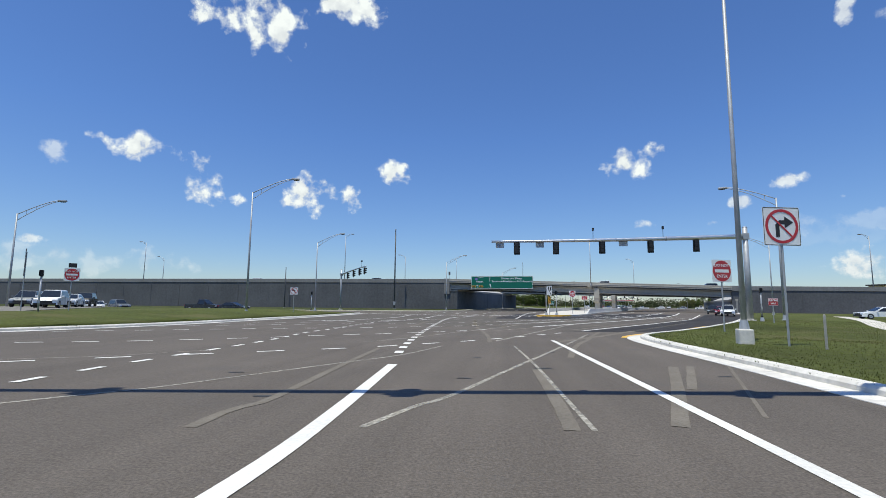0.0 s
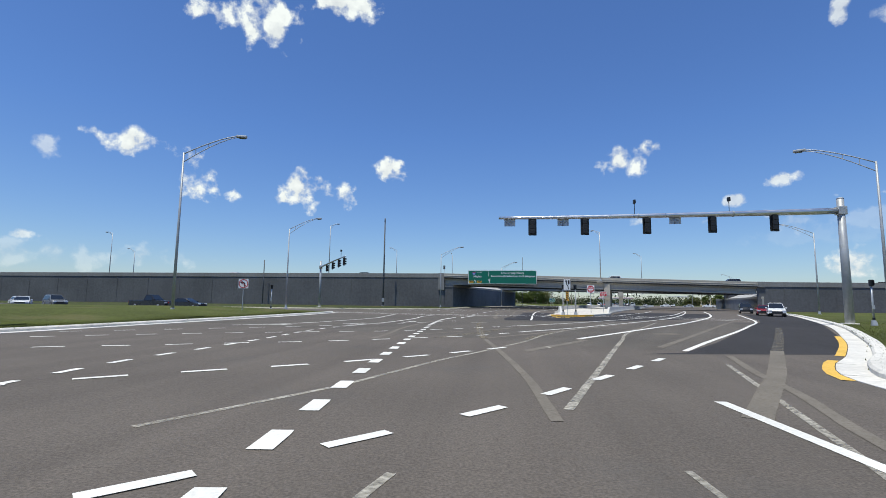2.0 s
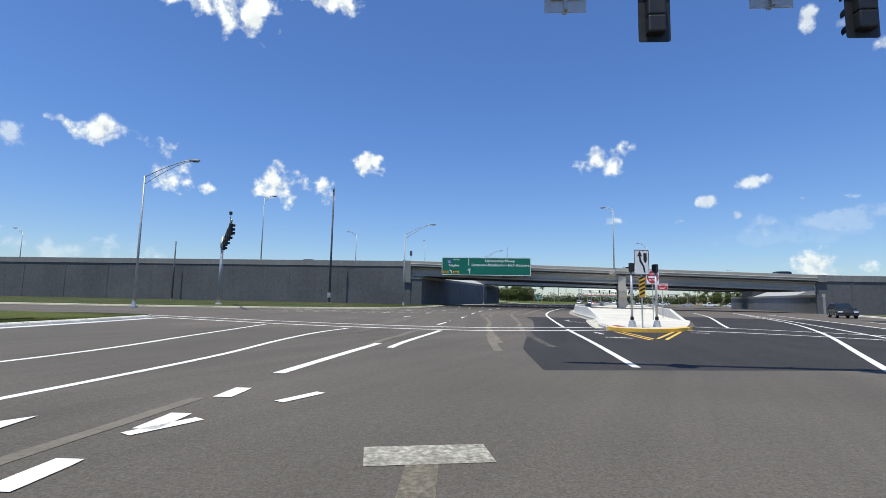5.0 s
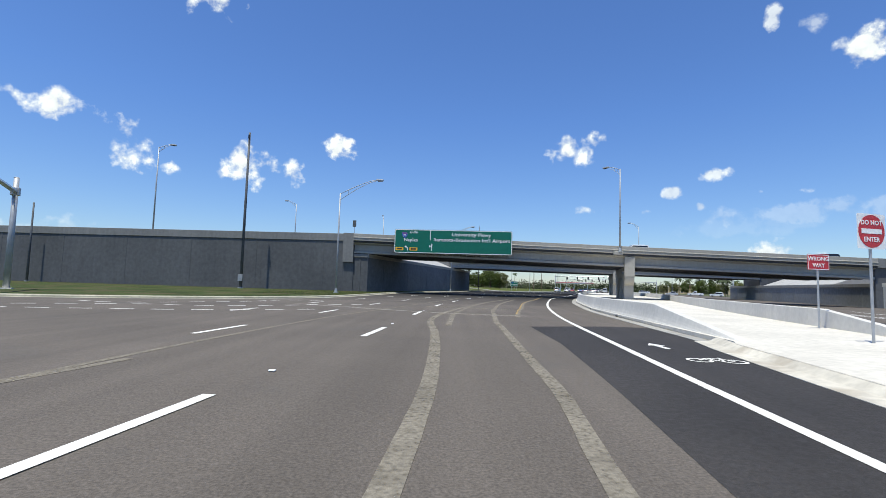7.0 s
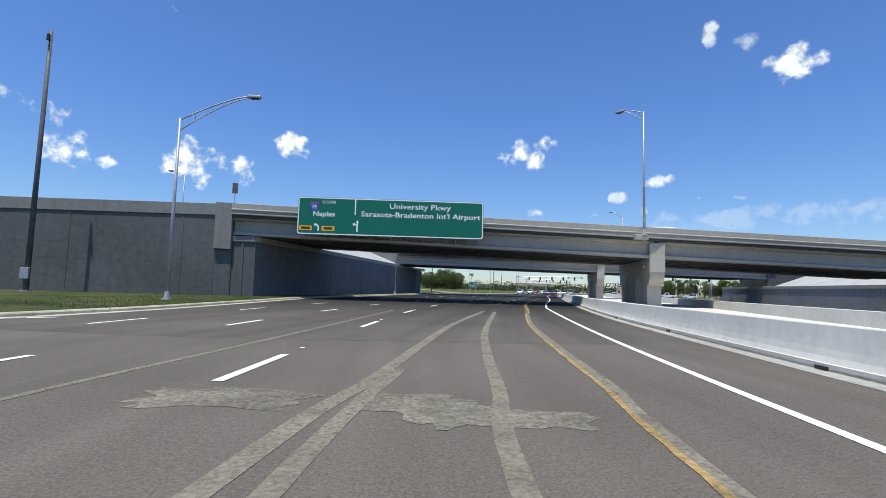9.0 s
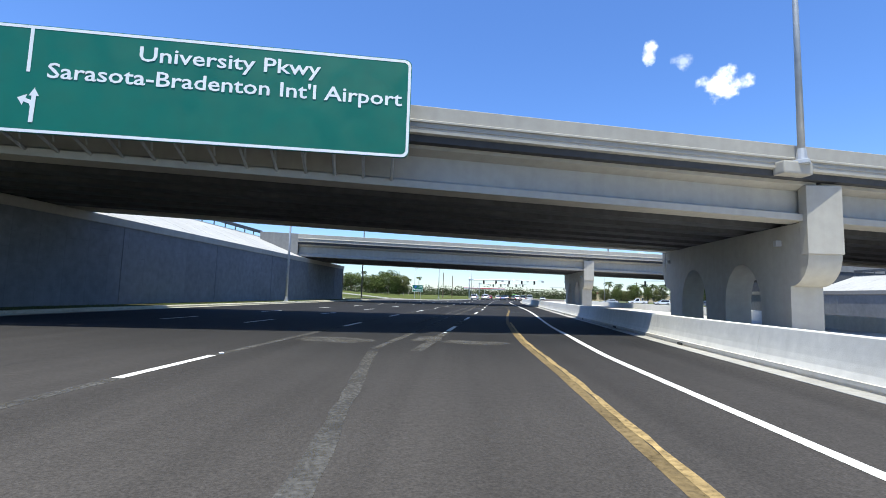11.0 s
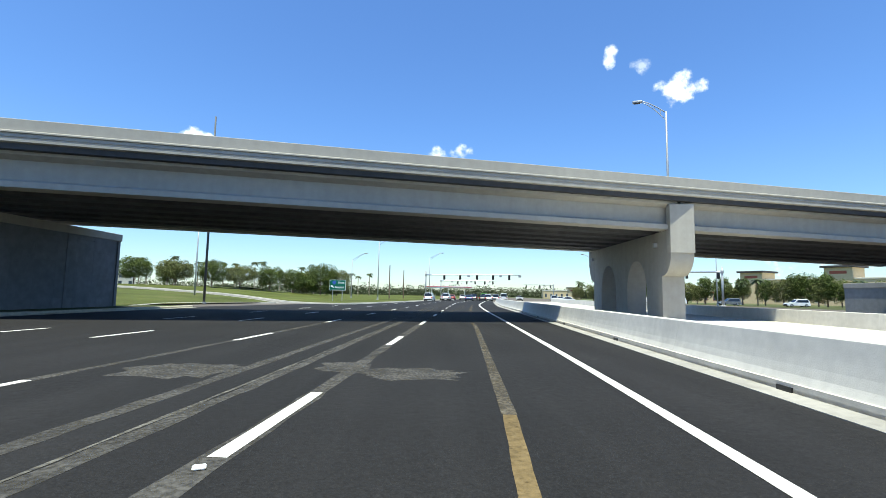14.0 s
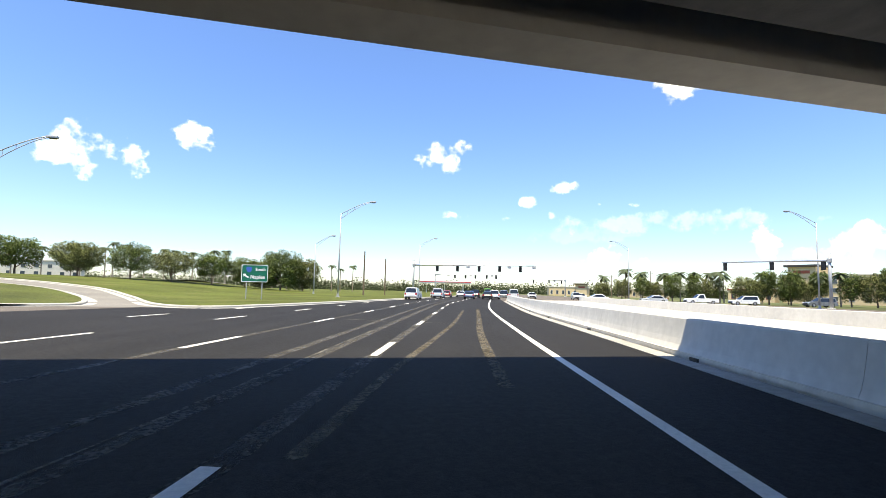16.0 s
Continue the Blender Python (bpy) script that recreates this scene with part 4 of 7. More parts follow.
def blotch(x, y, w, h, turn, seed, mat="scar_dark"):
    r = random.Random(seed)
    b = bmesh.new()
    n = 26
    vs = []
    for k in range(n):
        a = 2 * math.pi * k / n
        q = 1 + r.uniform(-0.22, 0.22)
        cx, cy = math.cos(a), math.sin(a)
        vs.append(b.verts.new((w / 2 * math.copysign(abs(cx) ** 0.6, cx) * q, h / 2 * math.copysign(abs(cy) ** 0.6, cy) * q, 0)))
    b.faces.new(vs)
    bmesh.ops.transform(b, matrix=pose(x, y, 0.0056 + (seed % 12) * 0.00004, 0, 0, turn), verts=b.verts)
    part("milled_patch", b, mat, road, "rough pale patch where paint was ground off")


for q in ((10.2, 90.5, 2.0, 1.0, -12, 1), (12.35, 90.05, 1.3, 0.9, -12, 2), (13.3, 89.35, 2.0, 0.75, -18, 3), (12.6, 89.6, 0.9, 1.0, 30, 11), (16.9, 86.85, 0.8, 0.22, 10, 9),
          (24.37, 123.70, 0.9, 1.5, -25, 4), (25.38, 122.55, 1.9, 1.0, -25, 5), (21.57, 123.51, 2.0, 1.3, -25, 6), (36.58, 155.30, 1.9, 1.5, -25, 7), (40.19, 153.80, 1.7, 1.2, -25, 8), (39.29, 154.90, 0.9, 1.2, -25, 10)):
    blotch(*q, mat="scar_dark" if q[1] < 100 else "scar_faint")
blotch(10.9, 34.4, 1.5, 0.8, 20, 13, "scar_soft")
for x, y, w in ((0.4, 9.3, 0.3), (2.2, 10.8, 0.35), (-2.6, 7.4, 0.4), (0.9, 12.8, 0.25), (6.1, 15.5, 0.3), (3.2, 14.4, 0.25), (-4.1, 9.8, 0.3), (5.6, 9.8, 0.28)):
    blotch(x, y, w, 0.1, rng.uniform(-20, 20), int(x * 10), "bitumen")

# ---- kerbs, verges, median ----
GUTTER = [(-0.55, -0.1), (-0.55, 0.012), (0, 0.012), (0, 0.10), (0.05, 0.15), (0.32, 0.15), (0.32, -0.1)]


def verge(name, line, back, label, z=0.13, mat="grass"):
    """Grass behind a kerb line (its right side), closed by the back points."""
    b = bmesh.new()
    n = len(line)
    inner = shift(line, 0.3)
    poly = [tuple(p) for p in inner] + list(back)
    put_prism(b, poly, -0.08, z)
    return tagged(mesh_object(name, b, mat), label, "grass verge", kind="structure")


def kerb(name, line, label, profile=GUTTER, mat="curb", piece=3.0):
    root = thing(name, label, "kerb", kind="structure")
    step = max(int(piece / np.linalg.norm(line[1] - line[0])), 1)
    for k in range(0, len(line) - 1, step):
        seg = line[k:k + step + 1].copy()
        if len(seg) < 2:
            continue
        d = seg[-1] - seg[-2]
        seg[-1] = seg[-1] - d / np.linalg.norm(d) * 0.012
        b = bmesh.new()
        put_sweep(b, seg, profile)
        part("kerb_stone", b, mat, root)
    return root


# the corner at the right of the first crossing (its line runs so that the grass is on its right)
near_corner = curve_points([(6.0, -30), (6.2, -6), (6.7, 5.5), (7.3, 11.8), (7.8, 17.0), (8.5, 20.8), (9.9, 23.0), (12.5, 25.7), (17.8, 32.0), (28.8, 46.5), (47.2, 74.0), (55.5, 88), (62, 99), (66, 107)], 0.75)
kerb("kerb_corner", near_corner, "pale concrete kerb and gutter round a grassed corner")
paint_edge = shift(near_corner, -0.68)
k0, k1, k2, k3 = (int(np.argmin(np.hypot(paint_edge[:, 0] - x, paint_edge[:, 1] - y))) for x, y in ((7.9, 20.9), (10.3, 24.4), (11.2, 25.2), (18.6, 34.4)))
ribbon("yellow_line", paint_edge[k0:k1 + 1], 0.22, "paint_yellow")
ribbon("yellow_line", paint_edge[k2:k3 + 1], 0.22, "paint_yellow")
verge("verge_corner", near_corner, [(90, 104), (190, 84), (190, -30)], "mown green grass with dry patches behind a kerb")
b = bmesh.new()
put_ribbon(b, curve_points([(13, 4), (18.6, 15.1), (27.8, 29.5), (44, 50), (58, 70)], 1.0), 1.6, 0.145)
tagged(mesh_object("pavement_corner", b, "slab"), "pale concrete path across the grass", "path", kind="structure")
# left of the first crossing
left_corner = curve_points([(-11.4, 66.5), (-11.9, 59.5), (-13.3, 48), (-14.7, 39.5), (-16.6, 29.2), (-20, 21), (-29, 9), (-44, -4), (-80, -22)], 0.75)
kerb("kerb_left", left_corner, "long pale concrete kerb at the crossing's edge")
bank_edge = [tuple(p) for p in shift(left_corner, 0.3)] + [(-150, 0), (-150, 76), (-60, 70), (-30, 69), (-16, 69.5), (-12.6, 68.6)]


def bank_height(x, y):
    """The grass swells a little towards the middle of the bank."""
    pts = np.array(bank_edge)
    nxt = np.roll(pts, -1, axis=0)
    d = nxt - pts
    u = np.clip(((x - pts[:, 0]) * d[:, 0] + (y - pts[:, 1]) * d[:, 1]) / np.maximum((d ** 2).sum(1), 1e-9), 0, 1)
    near = np.hypot(pts[:, 0] + u * d[:, 0] - x, pts[:, 1] + u * d[:, 1] - y).min()
    k = min(near / 11.0, 1.0)
    return 0.13 + 0.55 * k * k * (3 - 2 * k)


b = bmesh.new()
cells = {}
for i in range(-150, -11, 2):
    for j in range(-22, 78, 2):
        inside = False
        for (x0, y0), (x1, y1) in zip(bank_edge, bank_edge[1:] + bank_edge[:1]):
            if (y0 > j) != (y1 > j) and i < (x1 - x0) * (j - y0) / (y1 - y0) + x0:
                inside = not inside
        if inside:
            cells[(i, j)] = b.verts.new((i, j, bank_height(i, j)))
for i, j in list(cells):
    quad = [cells.get(q) for q in ((i, j), (i + 2, j), (i + 2, j + 2), (i, j + 2))]
    if all(quad):
        b.faces.new(quad)
rim_loop = [e for e in b.edges if len(e.link_faces) == 1]
low_edge = bmesh.ops.extrude_edge_only(b, edges=rim_loop)["geom"]
for v in low_edge:
    if isinstance(v, bmesh.types.BMVert):
        v.co.z = -0.08
put_prism(b, bank_edge, -0.08, 0.128)
tagged(mesh_object("verge_left", b, "grass", True), "low bank of mown grass in front of a grey wall", "grass verge", kind="structure")
b = bmesh.new()
rows = []
for x, y, z in ((-52.5, 73.5, 0.02), (-50.5, 69.0, 0.3), (-48.5, 64.0, 0.6), (-46.0, 58.5, 0.72), (-42.5, 51.0, 0.72), (-37.0, 39.0, 0.72), (-33.5, 31.5, 0.7), (-29.5, 25.0, 0.5), (-24.5, 18.5, 0.16)):
    rows.append([b.verts.new((x + q * 0.9, y + q * 0.42, h)) for q, h in ((-5.2, -0.05), (-5.0, z), (0, z + 0.02), (5.0, z), (5.2, -0.05))])
for r0, r1 in zip(rows, rows[1:]):
    for k in range(4):
        b.faces.new((r0[k], r0[k + 1], r1[k + 1], r1[k]))
bmesh.ops.recalc_face_normals(b, faces=b.faces)
tagged(mesh_object("pavement_slip", b, "slip"), "pale paved slip lane across the grass bank", "pavement", kind="structure")
left_far = curve_points([(33.5, 189.5), (28.9, 179.5), (21.5, 162.5), (13.2, 143.2), (10.2, 136), (7.6, 127.5), (5.0, 116), (2.4, 106), (-1.5, 98.5), (-8.5, 93.0), (-17, 90.6), (-36, 90), (-120, 96)], 0.75)
kerb("kerb_wall", left_far, "low yellowed kerb along the retaining wall", mat="curb_old")
verge("verge_wall", left_far, [(-150, 100), (-160, 162), (-16, 133.4), (3.0, 129.8), (27.5, 187), (30, 190)], "strip of rough half-dry grass below a grey wall", 0.13, "grass_rough")
# past the bridges at the left
left_out = curve_points([(150, 362), (112, 304), (88, 266), (69.5, 236), (56, 214.5), (50.5, 206.5), (48.0, 204.0), (46.0, 204.6), (44.0, 208.5), (40.6, 220), (33, 236), (18, 248), (-10, 256), (-60, 262), (-120, 266)], 0.75)
exit_kerb = kerb("kerb_exit", left_out, "pale kerb curving into a slip road", mat="curb_grey")
verge("verge_exit", left_out, [(-120, 700), (260, 700), (190, 440)], "flat dry yellow-green grass with young trees", 0.13, "grass_dry")
nose = curve_points([(29.5, 188.5), (30.6, 196.0), (34.5, 201.2), (37.8, 204.3), (40.0, 205.6), (40.7, 207.6), (38.2, 216.5), (30, 230), (12, 241), (-15, 248), (-60, 254)], 0.75)
nose_kerb = kerb("kerb_nose", shift(nose[::-1], 0.0)[::-1], "pale rounded kerb at a grass nose", profile=[(-x, z) for x, z in GUTTER][::-1], mat="curb_grey")
b = bmesh.new()
put_prism(b, [tuple(p) for p in shift(nose, -0.3)] + [(-60, 200), (27.5, 188.0)], -0.08, 0.12)
tagged(mesh_object("verge_nose", b, "grass"), "yellow-green grass nose beside the slip road", "grass verge", kind="structure")


def slip_rise(x, y):
    """Height of the slip road and its grass, climbing away from the main road."""
    d = (48 - x) * 0.84 + (y - 204) * 0.54
    return min(max(0.045 * (d - 10), 0.0), 2.4) * min(max((60 - x) / 22, 0.0), 1.0)


def loft(name, rows, z, mat, label, category):
    """A sheet through rows of plan points, laid on the rise."""
    b = bmesh.new()
    grid = [[b.verts.new((x, y, z + slip_rise(x, y))) for x, y in row] for row in rows]
    for r0, r1 in zip(grid, grid[1:]):
        for k in range(len(r0) - 1):
            b.faces.new((r0[k], r0[k + 1], r1[k + 1], r1[k]))
    bmesh.ops.recalc_face_normals(b, faces=b.faces)
    return tagged(mesh_object(name, b, mat, True), label, category, kind="structure")


def resampled(pts, n):
    s = np.concatenate([[0], np.cumsum(np.linalg.norm(np.diff(pts, axis=0), axis=1))])
    return np.stack([np.interp(np.linspace(0, s[-1], n), s, pts[:, i]) for i in (0, 1)], 1)


def after(pts, x, y):
    return pts[int(np.argmin(np.hypot(pts[:, 0] - x, pts[:, 1] - y))):]


rise_out, rise_nose = after(left_out, 46.0, 204.6), after(nose, 38.6, 204.8)
inner, back_line = resampled(shift(rise_out, 0.3), 90), resampled(np.array([(48.0, 205.2), (54.5, 214.5), (67, 235), (85, 264), (100, 300), (60, 330), (-60, 340)], float), 90)
loft("verge_rise", [inner * (1 - q) + back_line * q for q in (0, 0.05, 0.12, 0.22, 0.36, 0.55, 0.78, 1)], 0.135, "grass_dry", "rising dry grass with a row of young trees", "grass verge")
inner, far_nose = resampled(shift(after(nose, 34.5, 201.2), -0.3), 60), resampled(np.array([(28.5, 190.0), (27.5, 188.0), (-60, 200)], float), 60)
loft("verge_nose_rise", [inner * (1 - q) + far_nose * q for q in (0, 0.08, 0.2, 0.4, 0.7, 1)], 0.125, "grass", "grass nose climbing beside the slip road", "grass verge")
one, two = resampled(rise_out, 60), resampled(rise_nose, 60)
loft("road_slip", [one * (1 - q) + two * q for q in np.linspace(0, 1, 7)], 0.006, "slip", "pale slip road climbing away from the main road", "road")
for stone in exit_kerb.children[:] + nose_kerb.children[:]:
    for v in stone.data.vertices:
        v.co.z += slip_rise(v.co.x, v.co.y)

# the concrete median
b = bmesh.new()
lhs = [(12.5, 61.9), (12.75, 63.3), (13.6, 66.8), (15.2, 71.8)] + [tuple(p) for p in right_bar]
rhs = [tuple(p) for p in far_bar][::-1] + [(18.6, 66.2), (16.8, 63.4), (15.6, 62.2), (14.5, 61.4), (13.5, 61.15), (12.8, 61.35)]
put_prism(b, lhs + rhs, -0.1, 0.15)
median = tagged(mesh_object("median", b, "slab"), "pale concrete median widening between two barriers", "median", kind="structure")
b = bmesh.new()
put_sweep(b, curve_points([(12.53, 62.35), (12.5, 61.9), (12.8, 61.35), (13.5, 61.15), (14.5, 61.4), (15.6, 62.2), (16.8, 63.4)], 0.3), [(0.3, -0.05), (0.3, 0.165), (-0.05, 0.165), (-0.1, 0.02), (-0.1, -0.05)])
part("painted_nose", b, "paint_yellow", median, "yellow painted kerb nose")
b = bmesh.new()
put_sweep(b, curve_points([(13.1, 64.9), (12.75, 63.3), (12.54, 62.42)], 0.3), [(0.3, -0.05), (0.3, 0.158), (0.12, 0.12), (-0.1, 0.03), (-0.1, -0.05)])
part("ramp_kerb", b, "curb", median, "pale sloped kerb of a crossing ramp")
b = bmesh.new()
put_prism(b, [(12.85, 62.6), (13.25, 62.5), (13.5, 63.9), (13.15, 64.0)], 0.15, 0.156)
part("tactile_plate", b, "brick", median, "brick red tactile plate")
b = bmesh.new()
edge_g = np.concatenate([curve_points([(12.6, 63.3), (13.6, 66.8), (15.2, 71.8)], 0.75), right_bar[1:]])
put_sweep(b, edge_g[:14], [(-0.55, -0.05), (-0.55, 0.013), (-0.18, 0.03), (0.03, 0.156), (0.03, -0.05)])
part("gutter", b, "slab_dirty", median, "dusty sloped kerb of the median")
b = bmesh.new()
put_sweep(b, edge_g[13:], [(-0.42, -0.05), (-0.42, 0.013), (0, 0.02), (0, -0.05)])
part("gutter", b, "gutter", median, "concrete gutter below the barrier")


def barrier(name, line, label, flip=1, slots=True):
    """A sloped-face traffic barrier in cast lengths; its face looks to the left of the line."""
    root = thing(name, label, "barrier", kind="structure")
    prof = [(0.0, 0.0), (0.0, 0.06), (0.06, 0.15), (0.105, 0.26), (0.14, 0.40), (0.17, 0.56), (0.215, 0.84), (0.235, 0.86), (0.45, 0.86), (0.47, 0.84), (0.5, 0.0)]
    prof = [(flip * x, z) for x, z in prof]
    step = 8
    for k in range(0, len(line) - 1, step):
        seg = line[k:k + step + 1].copy()
        if len(seg) < 2:
            continue
        d = seg[-1] - seg[-2]
        seg[-1] = seg[-1] - d / np.linalg.norm(d) * 0.008
        b = bmesh.new()
        nrm = sides_of(seg)
        rings = []
        for i, (p, s) in enumerate(zip(seg, nrm)):
            low = min(1.0, 0.16 + (k + i) / 7.0 * 0.84)
            rings.append([b.verts.new((p[0] + s[0] * o, p[1] + s[1] * o, 0.01 + h * low)) for o, h in prof])
        n = len(prof)
        for a, c in zip(rings, rings[1:]):
            for q in range(n):
                b.faces.new((a[q], c[q], c[(q + 1) % n], a[(q + 1) % n]))
        b.faces.new(rings[0])
        b.faces.new(rings[-1][::-1])
        part("barrier_length", b, "barrier", root)
        if slots and k > 7:
            p, s = line[k + 4 if k + 4 < len(line) else -1], sides_of(line)[min(k + 4, len(line) - 1)]
            b = bmesh.new()
            put_box(b, (-0.17, -0.03, 0.012), (0.17, 0.06, 0.095))
            bmesh.ops.transform(b, matrix=pose(p[0] - s[0] * 0.0, p[1] - s[1] * 0.0, 0.0, 0, 0, math.degrees(math.atan2(s[1], s[0])) - 90), verts=b.verts)
            part("drain_slot", b, "black", root, "dark drain slot at the barrier's foot")
    return root


barrier("barrier_near", right_bar, "pale cast concrete traffic barrier with a sloped foot")
barrier("barrier_far", far_bar, "pale concrete traffic barrier across the median", flip=-1, slots=False)

# ---- freeway bridges ----
U, N = Vector((0.98254, -0.18605, 0)), Vector((0.18605, 0.98254, 0))
UDEG = math.degrees(math.atan2(U.y, U.x))


def at_bridge(x, y):
    return pose(x, y, 0, 0, 0, UDEG)


def sheared(b, top, slope):
    for v in b.verts:
        v.co.z += top + slope * v.co.x


def bridge(name, x, y, top, slope, span, pier_at, label, lamps=(), wing=1.5):
    root = thing(name, label, "bridge", at_bridge(x, y))
    # front and rear parapet
    for rear in (0, 1):
        b = bmesh.new()
        prof = [(-0.56, -1.0), (-0.66, -0.97), (-0.66, -0.88), (-0.625, -0.865), (-0.625, -0.79), (-0.655, -0.775), (-0.655, -0.70), (-0.625, -0.685), (-0.625, -0.62), (-0.70, -0.60), (-0.70, -0.54), (-0.60, -0.49), (-0.60, -0.02), (-0.57, 0.0), (-0.38, 0.0), (-0.30, -0.55), (-0.16, -0.8), (-0.16, -1.02)]
        if rear:
            prof = [(13.0 - q, z) for q, z in prof]
        cuts = [span * k / 10 for k in range(11)]
        rings = [[b.verts.new((c, q, z)) for q, z in prof] for c in cuts]
        n = len(prof)
        for r0, r1 in zip(rings, rings[1:]):
            for k in range(n):
                b.faces.new((r0[k], r1[k], r1[(k + 1) % n], r0[(k + 1) % n]))
        b.faces.new(rings[0])
        b.faces.new(rings[-1])
        sheared(b, top, slope)
        part("parapet", b, "concrete", root)
    b = bmesh.new()
    put_box(b, (0, -0.5, -1.24), (span, 13.5, -0.96))
    sheared(b, top, slope)
    # deck colour holds the underside's shade
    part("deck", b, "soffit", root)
    # prestressed girders
    prof = [(-0.48, -2.75), (0.48, -2.75), (0.48, -2.5), (0.11, -2.36), (0.11, -1.52), (0.6, -1.38), (0.6, -1.245), (-0.6, -1.245), (-0.6, -1.38), (-0.11, -1.52), (-0.11, -2.36), (-0.48, -2.5)]
    for k in range(7):
        for s0, s1 in ((0.01, pier_at - 0.12), (pier_at + 0.12, span - 0.01)):
            b = bmesh.new()
            skew = 0.2 * 2.03 * k
            c = 0.42 + 2.03 * k
            e0, e1 = s0, s1
            if s1 < pier_at:
                e1 = s1 + skew
            if s0 > pier_at:
                e0 = s0 + skew
            rings = [[b.verts.new((s, c + q, z)) for q, z in prof] for s in (e0, e1)]
            for i in range(12):
                b.faces.new((rings[0][i], rings[1][i], rings[1][(i + 1) % 12], rings[0][(i + 1) % 12]))
            b.faces.new(rings[0])
            b.faces.new(rings[1])
            sheared(b, top, slope)
            # inner girders use the copy of the concrete darkened for shade
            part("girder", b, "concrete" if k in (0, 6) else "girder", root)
    # pier: a wall with two arches and cheek ends
    soffit = top + slope * pier_at - 2.75

    def arc(p0, p1):
        out = []
        for k in range(33):
            a = math.pi * k / 32
            out.append(((p0 + p1) / 2 - (p1 - p0) / 2 * math.cos(a), soffit - 3.35 + 1.95 * math.sin(a)))
        return out

    def flare(p0, p1, z0, z1):
        return [(p0 + (p1 - p0) * (1 - math.cos(k * math.pi / 32)), z0 + (z1 - z0) * math.sin(k * math.pi / 32)) for k in range(17)]

    outline = [(-0.35, soffit - 0.02), (13.6, soffit - 0.02), (13.6, soffit - 1.25)]
    outline += flare(13.6, 12.5, soffit - 1.25, soffit - 2.5)[1:] + [(12.5, 0.1), (10.75, 0.1)]
    outline += arc(7.75, 10.75)[::-1] + [(7.75, 0.1), (5.75, 0.1)] + arc(2.75, 5.75)[::-1] + [(2.75, 0.1), (0.75, 0.1)]
    outline += flare(-0.35, 0.75, soffit - 1.25, soffit - 2.5)[::-1]
    b = bmesh.new()
    front = [b.verts.new((-0.62, p, z)) for p, z in outline]
    rear = [b.verts.new((0.62, p, z)) for p, z in outline]
    b.faces.new(front)
    b.faces.new(rear[::-1])
    for k in range(len(outline)):
        j = (k + 1) % len(outline)
        b.faces.new((front[k], front[j], rear[j], rear[k]))
    turn = Matrix.Translation((pier_at + 0.05, 0, 0)) @ pose(0, 0, 0, 0, 0, -11.3)
    bmesh.ops.transform(b, matrix=turn, verts=b.verts)
    part("pier", b, "concrete", root)
    for p0, p1 in ((-0.42, 0.06), (13.15, 13.62)):
        b = bmesh.new()
        put_box(b, (-0.66, p0, soffit - 1.3), (0.66, p1, soffit + 1.36), bevel=0.03)
        bmesh.ops.transform(b, matrix=turn, verts=b.verts)
        part("cheek_wall", b, "concrete", root)
    # bearings and a lamp on the pier
    for k in range(7):
        b = bmesh.new()
        for dx in (-0.36, 0.36):
            put_box(b, (dx - 0.2, 0.2 + 2.03 * k, soffit - 0.02), (dx + 0.2, 0.64 + 2.03 * k, soffit + 0.06))
        bmesh.ops.transform(b, matrix=turn, verts=b.verts)
        part("bearing", b, "black", root)
    for p in (1.2, 12.4):
        b = bmesh.new()
        put_box(b, (-0.84, p, soffit - 0.85), (-0.62, p + 0.22, soffit - 0.6), bevel=0.03)
        bmesh.ops.transform(b, matrix=turn, verts=b.verts)
        part("pier_light", b, "alu", root, "small grey wall light")
    # end posts standing over the walls
    for s0, s1, foot in ((-wing, 0.0, -4.1), (span, span + 1.5, -1.2)):
        for q0, q1 in ((-0.42, 0.5), (12.5, 13.42)):
            b = bmesh.new()
            put_box(b, (s0, q0, foot), (s1, q1, 0.04), bevel=0.02)
            sheared(b, top, slope)
            part("end_post", b, "parapet", root)
    # lamp ledges on the parapet
    for s in lamps:
        b = bmesh.new()
        put_box(b, (s - 0.6, -1.05, -1.25), (s + 0.6, -0.5, -0.75), bevel=0.08)
        sheared(b, top, slope)
        part("lamp_ledge", b, "concrete", root)
    return root


bridge("freeway_bridge", 2.0, 129.72, 8.32, -0.0255, 70.0, 38.3, "grey concrete girder bridge over the road, on an arched pier", lamps=(36.6,))
bridge("freeway_bridge", 21.4, 171.93, 8.32, -0.0125, 70.0, 38.3, "second grey concrete girder bridge with an arched pier", wing=4.6)

# ---- retaining walls and embankment ----


def on_line(x, y, s, off=0.0):
    p = Vector((x, y, 0)) + U * s + N * off
    return (p.x, p.y)


